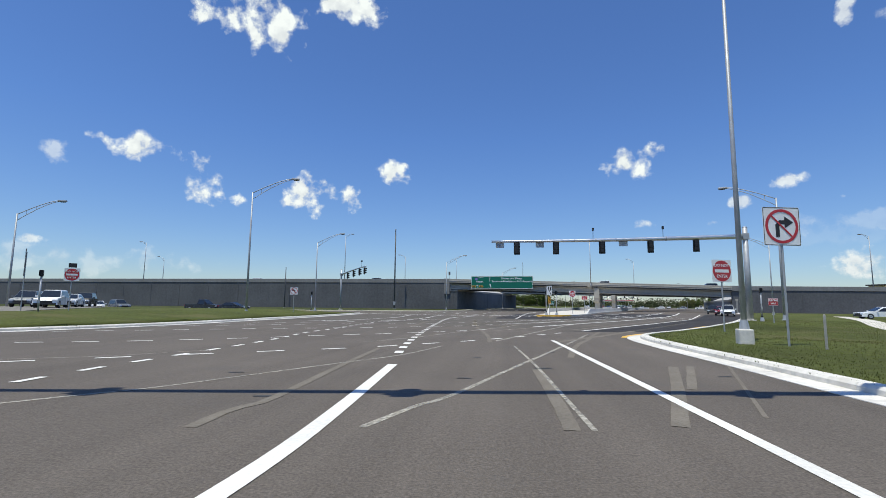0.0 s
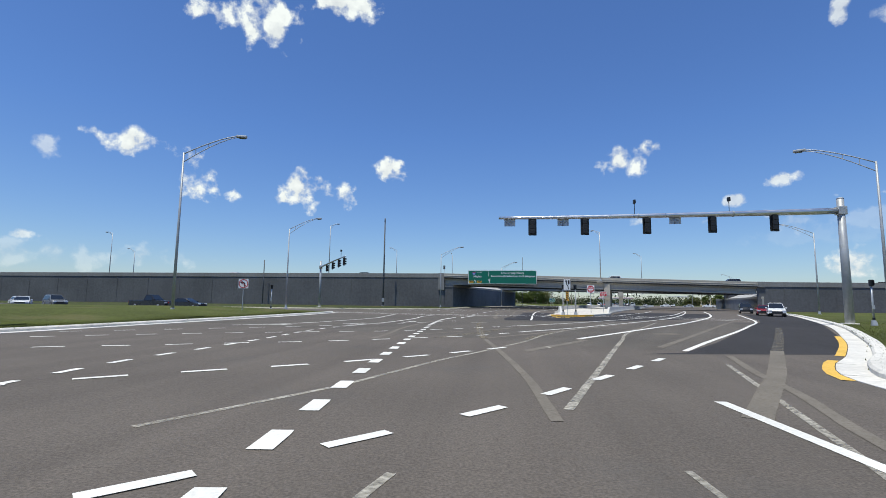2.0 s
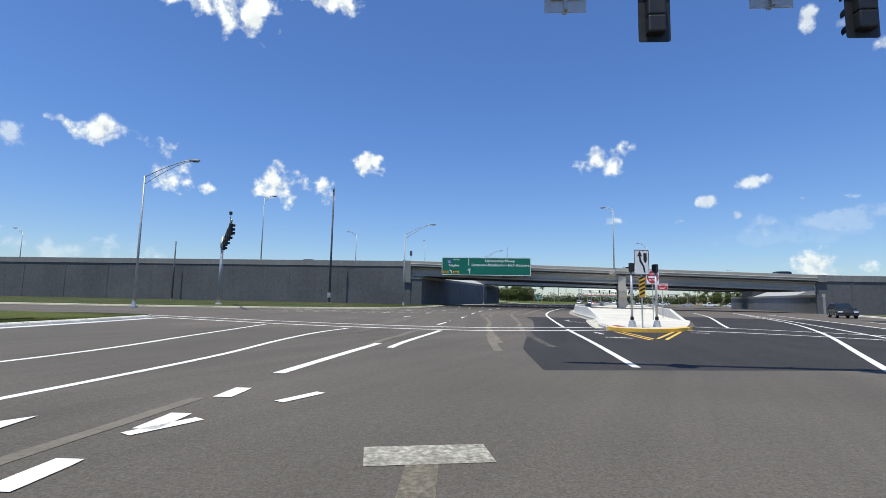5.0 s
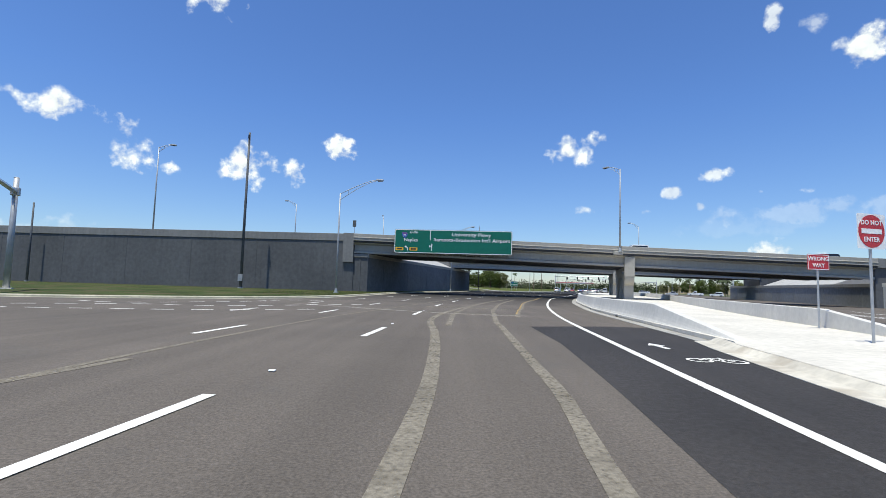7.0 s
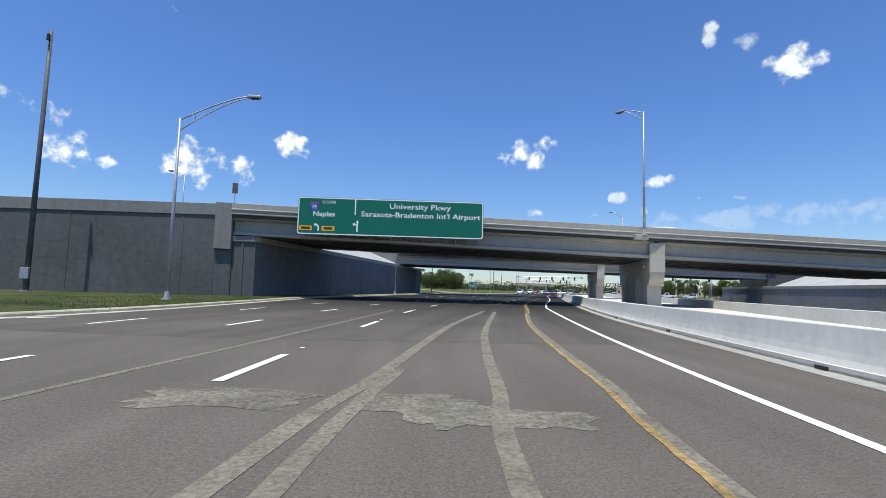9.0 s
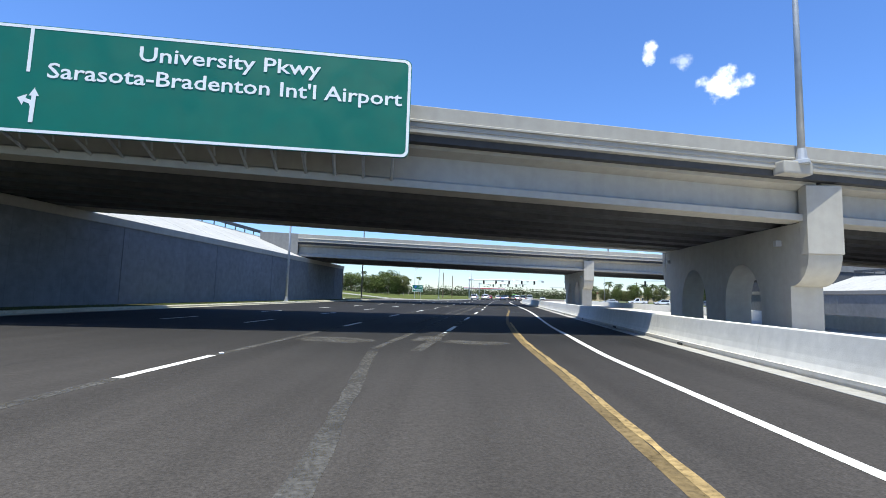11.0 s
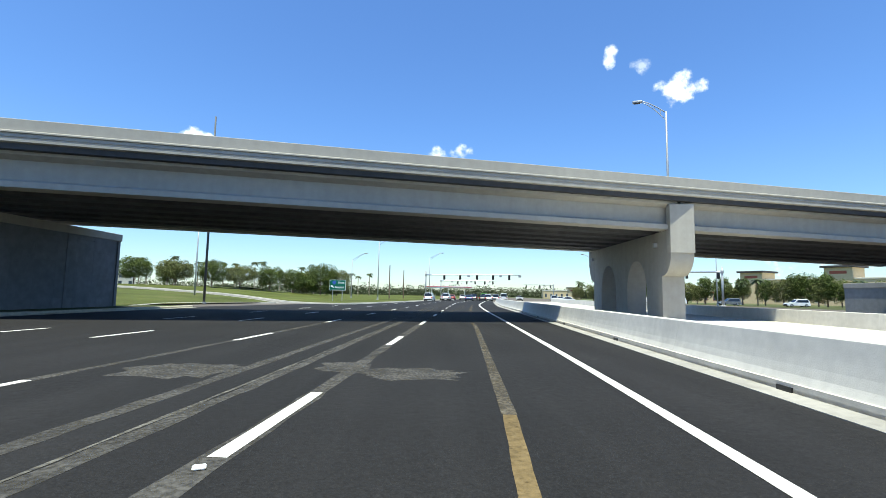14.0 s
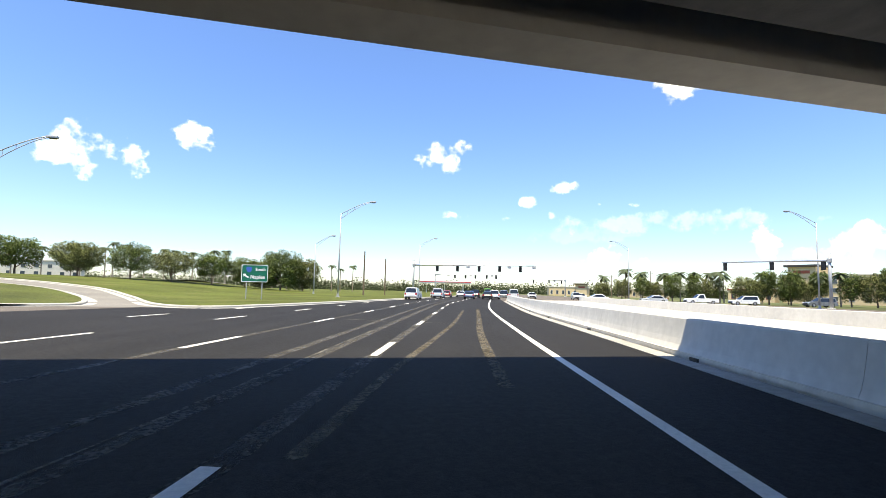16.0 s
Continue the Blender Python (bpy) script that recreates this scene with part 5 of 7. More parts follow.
def retaining(name, p0, p1, z0, z1, label, thick=0.35, base=-0.3, cope=1.05, face="wall", rim="concrete"):
    """A wall from p0 to p1 (its face on the right of that way), with a pale coping; z0 and z1 its top."""
    root = thing(name, label, "retaining wall", kind="structure")
    a, c = Vector((*p0, 0)), Vector((*p1, 0))
    d = (c - a).normalized()
    s = Vector((d.y, -d.x, 0))
    b = bmesh.new()
    for lo0, lo1, hi0, hi1, f, r in ((base, base, z0 - cope, z1 - cope, 0.0, -thick),):
        pts = [a + s * f, c + s * f, c + s * r, a + s * r]
        low = [b.verts.new((p.x, p.y, base)) for p in pts]
        hi = [b.verts.new((p.x, p.y, z)) for p, z in zip(pts, (hi0, hi1, hi1, hi0))]
        b.faces.new(hi)
        b.faces.new(low[::-1])
        for k in range(4):
            b.faces.new((low[k], low[(k + 1) % 4], hi[(k + 1) % 4], hi[k]))
    part("wall_face", b, face, root)
    b = bmesh.new()
    pts = [a + s * 0.12, c + s * 0.12, c - s * (thick + 0.05), a - s * (thick + 0.05)]
    low = [b.verts.new((p.x, p.y, z - cope + 0.003)) for p, z in zip(pts, (z0, z1, z1, z0))]
    hi = [b.verts.new((p.x, p.y, z)) for p, z in zip(pts, (z0, z1, z1, z0))]
    b.faces.new(hi)
    b.faces.new(low[::-1])
    for k in range(4):
        b.faces.new((low[k], low[(k + 1) % 4], hi[(k + 1) % 4], hi[k]))
    bmesh.ops.bevel(b, geom=list(b.edges), offset=0.02, segments=1, affect="EDGES")
    part("coping", b, rim, root)
    length = (c - a).length
    n = max(int(length / 9.5), 1)
    for k in range(n):
        q = a + d * (length * (k + 0.55) / n)
        top = z0 + (z1 - z0) * (k + 0.55) / n - cope
        b = bmesh.new()
        put_box(b, (-0.11, -0.06, base), (0.11, 0.05, top))
        bmesh.ops.transform(b, matrix=pose(q.x, q.y, 0, 0, 0, math.degrees(math.atan2(d.y, d.x))), verts=b.verts)
        part("slip_joint", b, face, root)
    return root, a, d, s


fx, fy = 2.0, 129.72
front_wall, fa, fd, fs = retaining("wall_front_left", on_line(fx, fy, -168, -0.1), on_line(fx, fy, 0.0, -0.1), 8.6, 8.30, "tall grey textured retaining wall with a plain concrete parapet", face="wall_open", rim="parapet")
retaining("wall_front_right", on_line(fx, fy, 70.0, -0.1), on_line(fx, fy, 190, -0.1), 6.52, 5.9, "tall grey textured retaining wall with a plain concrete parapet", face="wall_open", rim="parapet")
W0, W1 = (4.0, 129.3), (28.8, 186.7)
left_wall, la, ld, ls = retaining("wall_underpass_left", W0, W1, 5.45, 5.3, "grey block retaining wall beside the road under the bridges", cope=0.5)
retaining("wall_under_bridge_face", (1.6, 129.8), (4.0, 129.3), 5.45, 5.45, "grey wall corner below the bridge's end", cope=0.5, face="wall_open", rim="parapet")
retaining("wall_end_left", W1, (W1[0] - 38, W1[1] + 7.2), 5.3, 5.2, "end face of the grey retaining wall", cope=0.5)
# face toned paler to stand for sun on it
right_wall, ra, rd, rs = retaining("wall_underpass_right", (97.0, 177.0), (71.6, 116.4), 3.3, 3.3, "grey retaining wall beyond the far carriageway, toned pale for sunshine", cope=0.5, face="wall_sun_toned")
retaining("wall_second_right", on_line(21.4, 171.93, 70.0, -0.1), on_line(21.4, 171.93, 150.0, -0.1), 7.45, 6.9, "grey textured retaining wall carrying the second carriageway", face="wall_open", rim="parapet")
# freeway level behind the walls
for nm, poly, z, lab in (
    ("embankment_left", [on_line(fx, fy, -168, 0.2), on_line(fx, fy, -1.2, 0.2), (9.0, 156.5), (14.2, 173.8), (20.5, 187.5), (-60, 203), (-160, 205)], 7.2, "freeway embankment behind the wall"),
    ("embankment_second", [on_line(21.4, 171.93, 71.0, 0.3), on_line(21.4, 171.93, 150.0, 0.3), on_line(21.4, 171.93, 150.0, 14.0), on_line(21.4, 171.93, 74.0, 14.0)], 6.3, "freeway embankment behind the second wall"),
    ("embankment_right", [on_line(fx, fy, 72.0, 0.3), on_line(fx, fy, 190, 0.3), (215, 140), (106.0, 176.0), (94.2, 153.4), (82.4, 125.6)], 4.7, "freeway embankment behind the far wall"),
):
    b = bmesh.new()
    put_prism(b, poly, -0.2, z)
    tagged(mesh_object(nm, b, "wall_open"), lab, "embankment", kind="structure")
# paved slopes between the bridges
for nm, a, c, side, z0, z1, back in (("slope_left", (7.0, 136.9), (22.6, 173.0), -1, 5.42, 8.0, 6.2), ("slope_right", (76.5, 128.1), (88.0, 155.5), 1, 3.28, 5.4, 5.5)):
    a, c = Vector((*a, 0)), Vector((*c, 0))
    d = (c - a).normalized()
    s = Vector((d.y, -d.x, 0)) * side
    b = bmesh.new()
    n = 10
    for k in range(n):
        p, q = a + (c - a) * (k / n) , a + (c - a) * ((k + 0.985) / n)
        f = [b.verts.new((w.x, w.y, z)) for w, z in ((p, z0), (q, z0), (q + s * back, z1), (p + s * back, z1), (p, z0 - 0.5), (q, z0 - 0.5), (q + s * back, z1 - 2.5), (p + s * back, z1 - 2.5))]
        for i in ((0, 1, 2, 3), (4, 7, 6, 5), (0, 4, 5, 1), (1, 5, 6, 2), (2, 6, 7, 3), (3, 7, 4, 0)):
            b.faces.new([f[j] for j in i])
    tagged(mesh_object(nm, b, "slope"), "smooth pale concrete slope paving above a wall", "slope", kind="structure")
    rail = thing("guard_rail", "dark ribbed steel guard rail on posts along the slope's top", "guard rail", group="rails on the slopes")
    top = [a + s * (back + 0.1), c + s * (back + 0.1)]
    b = bmesh.new()
    for z in (0.56, 0.68, 0.80):
        put_tube(b, [(*top[0].xy, z1 + z), (*top[1].xy, z1 + z)], 0.085, 8)
    part("rail", b, "dark_steel", rail)
    b = bmesh.new()
    put_box(b, (0, -0.25, z1 - 2.4), ((top[1] - top[0]).length, 0.25, z1 + 0.02))
    bmesh.ops.transform(b, matrix=pose(top[0].x, top[0].y, 0, 0, 0, math.degrees(math.atan2(d.y, d.x))), verts=b.verts)
    part("footing", b, "slab", rail)
    for k in range(19):
        p = top[0] + (top[1] - top[0]) * (k / 18)
        b = bmesh.new()
        put_tube(b, [(p.x, p.y, z1), (p.x, p.y, z1 + 0.72)], 0.06, 6)
        part("post", b, "dark_steel", rail)

# ---- street lamps ----


def street_lamp(x, y, base, joint, arm, turn, rise=1.9, foot="flange", label="tall galvanised steel street lamp with a truss arm", group="street lamps", thick=1.0):
    """joint: height of the pole's top; the arm reaches out along local +x."""
    root = thing("street_lamp", label, "street lamp", pose(x, y, base, 0, 0, turn), group)
    h = joint - base
    b = bmesh.new()
    put_tube(b, [(0, 0, 0.25), (0, 0, h * 0.5), (0, 0, h + 0.25)], [0.125 * thick, 0.10 * thick, 0.07 * thick], 12)
    part("pole", b, "steel", root, smooth=True)
    b = bmesh.new()
    if foot == "block":
        put_box(b, (-0.23, -0.23, -0.1), (0.23, 0.23, 0.5), bevel=0.04)
        part("concrete_base", b, "curb", root, "square pale concrete footing")
        b = bmesh.new()
        put_tube(b, [(0, 0, 0.48), (0, 0, 0.8)], [0.17, 0.12], 12)
    else:
        put_box(b, (-0.24, -0.24, -0.1), (0.24, 0.24, 0.06), bevel=0.02)
        put_tube(b, [(0, 0, 0.04), (0, 0, 0.5)], [0.19, 0.14], 12)
    part("base", b, "alu", root)
    if arm > 0.05:
        tip = Vector((arm, 0, h + rise))
        for z0, z1, r in ((h + 0.15, 0.0, 0.045), (h - 0.55, -0.1, 0.035)):
            b = bmesh.new()
            pts = [(0, 0, z0)]
            for k in range(1, 7):
                u = k / 6
                pts.append((arm * u, 0, z0 + (tip.z + z1 - z0) * (1 - (1 - u) ** 1.35)))
            put_tube(b, pts, r, 6)
            part("arm", b, "steel", root, smooth=True)
        for u in (0.22, 0.45):
            b = bmesh.new()
            a = 1 - (1 - u) ** 1.35
            put_tube(b, [(arm * u, 0, h + 0.15 + (tip.z - h - 0.15) * a), (arm * u, 0, h - 0.55 + (tip.z - 0.1 - h + 0.55) * a)], 0.025, 6)
            part("strut", b, "steel", root)
        b = bmesh.new()
        put_box(b, (arm - 0.1, -0.17, tip.z - 0.13), (arm + 0.75, 0.17, tip.z + 0.07), bevel=0.06)
        head = part("luminaire", b, "steel", root, "flat grey cobra-head luminaire")
        b = bmesh.new()
        put_box(b, (arm + 0.12, -0.13, tip.z - 0.19), (arm + 0.62, 0.13, tip.z - 0.12), bevel=0.03)
        part("lens", b, "glass_dark", head)
    return root


GL = 0.13
street_lamp(-20.6, 50.4, GL, 13.0, 4.1, 8)
street_lamp(-22.4, 84.3, GL, 11.9, 4.1, 0)
street_lamp(1.0, 117.2, GL, 11.5, 4.3, -10)
street_lamp(-47.2, 52.0, GL, 10.7, 4.0, 10)
street_lamp(10.4, 16.7, GL, 13.4, 3.6, 165, foot="block", label="thick galvanised street lamp on a square concrete footing", thick=0.8)
street_lamp(33.8, 47.4, GL, 12.2, 4.3, 145)
street_lamp(58.5, 84.6, GL, 12.4, 4.3, 150)
street_lamp(90.5, 88.5, GL, 12.0, 4.0, 150)
street_lamp(20.3, 161.0, GL, 11.9, 4.2, -25)
street_lamp(30.8, 219.5, GL, 10.9, 4.0, -15)
street_lamp(61.6, 239.0, GL, 11.6, 4.2, -28)
street_lamp(61.9, 266.8, GL, 9.6, 3.2, -28)
street_lamp(89.5, 284.0, GL, 12.4, 3.6, -28)
street_lamp(132.9, 259.1, 0.0, 12.2, 3.6, 150)
street_lamp(128.5, 216.5, 0.0, 12.6, 4.2, 160)
# on the freeway
FREEWAY = "lamps along the freeway"
street_lamp(-28.0, 135.9, 7.2, 20.6, 1.6, 10, 0.8, label="tall grey lamp rising behind the freeway parapet", group=FREEWAY)
street_lamp(-93.8, 149.3, 7.2, 19.7, 1.6, 170, 0.6, label="tall grey lamp rising behind the freeway parapet", group=FREEWAY)
street_lamp(-97.0, 165.0, 7.2, 16.0, 2.0, 170, 1.2, label="tall grey lamp rising behind the freeway parapet", group=FREEWAY)
street_lamp(-13.0, 165.0, 7.2, 17.5, 1.8, 170, 1.0, label="tall grey lamp rising behind the freeway parapet", group=FREEWAY)
street_lamp(38.0, 121.93, 6.62, 17.7, 2.0, 118, 0.9, label="tall grey lamp on the bridge parapet", group=FREEWAY)
street_lamp(71.0, 176.2, 6.4, 17.6, 2.0, 140, 1.4, label="tall grey lamp on the bridge parapet", group=FREEWAY)
street_lamp(5.5, 184.0, 7.2, 17.6, 1.6, 100, 1.5, label="tall grey lamp rising behind the freeway parapet", group=FREEWAY)
street_lamp(103.3, 114.0, 5.3, 18.5, 1.6, 170, 0.8, label="tall grey lamp rising behind the freeway parapet", group=FREEWAY)

# ---- dark camera poles ----


def tall_pole(x, y, h, r, label, extra=True):
    root = thing("utility_pole", label, "pole", pose(x, y, GL), "dark poles")
    b = bmesh.new()
    put_tube(b, [(0, 0, -0.1), (0, 0, h * 0.5), (0, 0, h)], [r * 0.75, r * 0.62, r * 0.5], 12)
    part("shaft", b, "dark_steel", root, smooth=True)
    b = bmesh.new()
    put_tube(b, [(0, 0, -0.1), (0, 0, 0.12)], r * 1.3, 12)
    part("base_plate", b, "steel", root)
    if extra:
        b = bmesh.new()
        put_box(b, (-0.3, -0.45, 1.0), (0.3, -r * 0.8, 1.9), bevel=0.03)
        part("cabinet", b, "steel", root, "small grey control cabinet")
        b = bmesh.new()
        put_tube(b, [(0.0, -0.3, h - 0.9), (0.0, -0.3, h - 0.4)], [0.14, 0.1], 10)
        put_tube(b, [(0, 0, h - 0.35), (0, -0.3, h - 0.35)], 0.04, 6)
        part("camera_dome", b, "black", root)


tall_pole(-12.9, 128.6, 21.6, 0.28, "very tall dark pole with a camera in front of the wall")
tall_pole(-45.2, 137.0, 11.6, 0.22, "plain dark wooden pole in front of the wall", False)
tall_pole(33.6, 198.5, 19.0, 0.16, "tall dark pole on the grass past the bridge", False)

# ---- traffic signals ----


def signal_head(parent, m):
    """Seen from behind its face looks along +y."""
    b = bmesh.new()
    put_plate(b, rounded(0.62, 1.32, 0.05, 3), 0.012, pose(0, 0.0, 0))
    bmesh.ops.transform(b, matrix=m, verts=b.verts)
    head = part("signal_head", b, "black", parent, "black three-light signal with a backplate")
    b = bmesh.new()
    for k in (-1, 0, 1):
        put_box(b, (-0.17, -0.17, k * 0.355 - 0.172), (0.17, 0.13, k * 0.355 + 0.172), bevel=0.03)
    bmesh.ops.transform(b, matrix=m, verts=b.verts)
    part("housing", b, "black", head)
    for k in (-1, 0, 1):
        b = bmesh.new()
        n = 12
        rims = []
        for q in range(n + 1):
            a = math.pi * (-0.15 + 1.3 * q / n)
            rims.append([b.verts.new((0.15 * math.cos(a), yy, k * 0.355 + 0.15 * math.sin(a))) for yy in (0.13, 0.34)])
        for r0, r1 in zip(rims, rims[1:]):
            b.faces.new((r0[0], r1[0], r1[1], r0[1]))
        bmesh.ops.solidify(b, geom=b.faces[:], thickness=0.008)
        bmesh.ops.transform(b, matrix=m, verts=b.verts)
        part("visor", b, "black", head)
    b = bmesh.new()
    put_tube(b, [(0, 0, 0.62), (0, 0, 0.86)], 0.035, 6)
    bmesh.ops.transform(b, matrix=m, verts=b.verts)
    part("hanger", b, "steel", head)
    return head


def signal_mast(x, y, tip, height, arm_z, heads, signs, label, tip_rise=0.25, r=0.2, flip=0, joints=(), sticks=()):
    """heads and signs: places along the arm, as shares of its length."""
    d = Vector((tip[0] - x, tip[1] - y, 0))
    length = d.length
    root = thing("signal_mast", label, "traffic signal", pose(x, y, 0.0, 0, 0, math.degrees(math.atan2(d.y, d.x))), "signal masts")
    b = bmesh.new()
    put_tube(b, [(0, 0, 0.1), (0, 0, height)], [r * 1.15, r * 0.9], 14)
    pole = part("pole", b, "steel", root, smooth=True)
    b = bmesh.new()
    put_tube(b, [(0, 0, height), (0, 0, height + 0.06)], [r * 0.95, r * 0.6], 14)
    part("cap", b, "steel", pole)
    b = bmesh.new()
    put_box(b, (-0.38, -0.38, 0.0), (0.38, 0.38, 0.2), bevel=0.03)
    part("base", b, "curb", root, "pale concrete footing")

    def arm_at(u):
        return arm_z + tip_rise * math.sin(u * math.pi / 2)

    b = bmesh.new()
    pts = [(length * k / 12, 0, arm_at(k / 12)) for k in range(13)]
    put_tube(b, pts, [r * (0.95 - 0.5 * k / 12) for k in range(13)], 12)
    arm = part("arm", b, "alu_bright", root, "polished aluminium arm", smooth=True)
    for u in joints:
        b = bmesh.new()
        wide = r * (0.95 - 0.5 * u) * 1.12
        put_tube(b, [(length * u - 0.05, 0, arm_at(u)), (length * u + 0.05, 0, arm_at(u))], wide, 14)
        part("sleeve_joint", b, "steel", arm)
    b = bmesh.new()
    put_box(b, (-0.28, -0.26, arm_z - 0.3), (0.28, 0.26, arm_z + 0.3), bevel=0.04)
    part("clamp", b, "steel", root)
    for u in heads:
        m = pose(length * u, 0.0, arm_at(u) - 0.72, 0, 0, 0 if flip else 180)
        signal_head(root, m)
    for u in signs:
        m = pose(length * u, -0.14 if not flip else 0.14, arm_at(u) - 0.34, 0, 0, 0)
        b = bmesh.new()
        put_box(b, (-0.42, -0.012, -0.3), (0.42, 0.012, 0.3), bevel=0.008)
        bmesh.ops.transform(b, matrix=m, verts=b.verts)
        s = part("lane_sign", b, "alu", root, "bare metal back of a lane sign")
        b = bmesh.new()
        put_box(b, (-0.3, -0.05, -0.04), (0.3, 0.05, 0.04))
        put_box(b, (-0.04, -0.1, -0.28), (0.04, 0.1, 0.4))
        bmesh.ops.transform(b, matrix=m, verts=b.verts)
        part("bracket", b, "steel", s)
    for u in sticks:
        b = bmesh.new()
        z = arm_at(u)
        put_tube(b, [(length * u, 0, z), (length * u, 0, z + 1.0)], 0.025, 6)
        put_box(b, (length * u - 0.08, -0.14, z + 0.95), (length * u + 0.08, 0.14, z + 1.25), bevel=0.03)
        part("detector", b, "black", root, "small black detector on a stalk")
    return root


signal_mast(29.3, 45.7, (5.0, 48.6), 9.1, 8.2, (0.185, 0.36, 0.55, 0.735, 0.895), (0.465, 0.80, 0.965), "steel mast arm over the crossing with five black signals", -0.35, 0.25, joints=(0.30, 0.575), sticks=(0.31, 0.585))
signal_mast(15.6, 6.8, (-9.5, 6.1), 8.3, 7.25, (0.24, 0.47, 0.69, 0.88), (0.35, 0.58), "steel mast arm above the stop line with black signals", 0.3, 0.24)
signal_mast(-21.3, 100.1, (-13.2, 81.6), 8.5, 7.45, (0.3, 0.55, 0.78, 0.96), (), "steel mast arm at the wall with four black signals", 0.35, 0.19, flip=1, sticks=(0.85,))
signal_mast(83.9, 272.0, (107.0, 259.6), 7.9, 6.9, (0.2, 0.37, 0.55, 0.72, 0.89), (0.46, 0.8, 1.0), "far steel mast arm over the next crossing", 0.2, 0.21)
signal_mast(112.0, 330.0, (132.6, 319.0), 8.0, 7.1, (0.3, 0.46, 0.61, 0.78, 0.92), (0.2, 0.54, 0.86), "far steel mast arm over the next crossing", 0.2, 0.21)
signal_mast(127.3, 214.3, (124.0, 228.5), 8.0, 7.0, (0.05, 0.5, 0.97), (), "steel mast arm over the far carriageway", 0.2, 0.2)
signal_mast(168.0, 330.0, (160.0, 343.0), 8.0, 6.6, (0.1, 0.45, 0.9), (0.3,), "far steel mast arm over the next crossing", 0.2, 0.2)


def pedestrian_signal(x, y, turn, h=2.75, label="pedestrian signal on a steel post with a concrete foot"):
    root = thing("pedestrian_signal", label, "pedestrian signal", pose(x, y, 0.15, 0, 0, turn), "pedestrian signals")
    b = bmesh.new()
    put_tube(b, [(0, 0, 0.3), (0, 0, h)], 0.058, 10)
    part("post", b, "alu", root, smooth=True)
    b = bmesh.new()
    v = put_box(b, (-0.15, -0.15, -0.02), (0.15, 0.15, 0.32), bevel=0.02)
    for q in b.verts:
        if q.co.z > 0.2:
            q.co.x *= 0.7
            q.co.y *= 0.7
    part("foot", b, "alu", root, "tapered square metal foot")
    b = bmesh.new()
    put_tube(b, [(0, 0, 0.34), (0, 0, 0.5)], 0.085, 10)
    part("collar", b, "black", root)
    b = bmesh.new()
    put_box(b, (-0.11, -0.11, h - 0.05), (0.11, 0.08, h + 0.38), bevel=0.03)
    head = part("signal_head", b, "black", root)
    b = bmesh.new()
    put_box(b, (-0.1, -0.19, h + 0.32), (0.1, -0.1, h + 0.35))
    put_box(b, (-0.115, -0.19, h + 0.02), (-0.095, -0.1, h + 0.34))
    put_box(b, (0.095, -0.19, h + 0.02), (0.115, -0.1, h + 0.34))
    part("visor", b, "black", head)
    b = bmesh.new()
    put_box(b, (-0.07, -0.11, 1.05), (0.07, -0.055, 1.3), bevel=0.015)
    part("push_button", b, "alu", root)


pedestrian_signal(13.55, 62.5, 35)
pedestrian_signal(15.0, 62.9, -50)
pedestrian_signal(-17.3, 63.2, 20, 2.4)
pedestrian_signal(-26.9, 32.0, 30, 2.9)
pedestrian_signal(28.9, 43.4, -20, 2.6)

# ---- road signs ----


def post(root, h, r=0.035, y=0.05):
    b = bmesh.new()
    put_tube(b, [(0, y, -0.2), (0, y, h)], r, 8)
    return part("post", b, "steel", root)


def plate(root, w, h, z, mat="white", r=0.05, y=0.0, name="panel", label=""):
    b = bmesh.new()
    put_plate(b, rounded(w, h, r), 0.012, pose(0, y, z))
    return part(name, b, mat, root, label)


def ring(parent, r0, r1, z, mat, y=-0.004, name="ring"):
    b = bmesh.new()
    ring_plate(b, [(x, q + z) for x, q in disc(r0)], [(x, q + z) for x, q in disc(r1)], y, 0.003)
    return part(name, b, mat, parent)


def shape(parent, pts, z, mat, y=-0.004, name="symbol", x=0.0):
    b = bmesh.new()
    put_plate(b, [(p + x, q + z) for p, q in pts], 0.003, pose(0, y, 0))
    return part(name, b, mat, parent)


def do_not_enter(x, y, turn, z, size=0.92, base=0.13, plaque=False, label="square white sign with a red disc and white bar"):
    root = thing("do_not_enter_sign", label, "road sign", pose(x, y, base, 0, 0, turn), "do-not-enter signs")
    post(root, z + size / 2)
    p = plate(root, size, size, z)
    shape(p, disc(size * 0.47, 36), z, "red", name="disc")
    shape(p, [(-size * 0.36, -size * 0.07), (size * 0.36, -size * 0.07), (size * 0.36, size * 0.07), (-size * 0.36, size * 0.07)], z, "white", -0.008, name="bar")
    lettering("lettering", "DO NOT", size * 0.19, "white", p, pose(0, -0.006, z + size * 0.24, 90, 0, 0))
    lettering("lettering", "ENTER", size * 0.19, "white", p, pose(0, -0.006, z - size * 0.24, 90, 0, 0))
    if plaque:
        shape(root, [(-0.25, -0.12), (0.25, -0.12), (0.25, 0.2), (-0.25, 0.2)], z + size * 0.68, "sign_black", 0.0, "plaque")
    return root


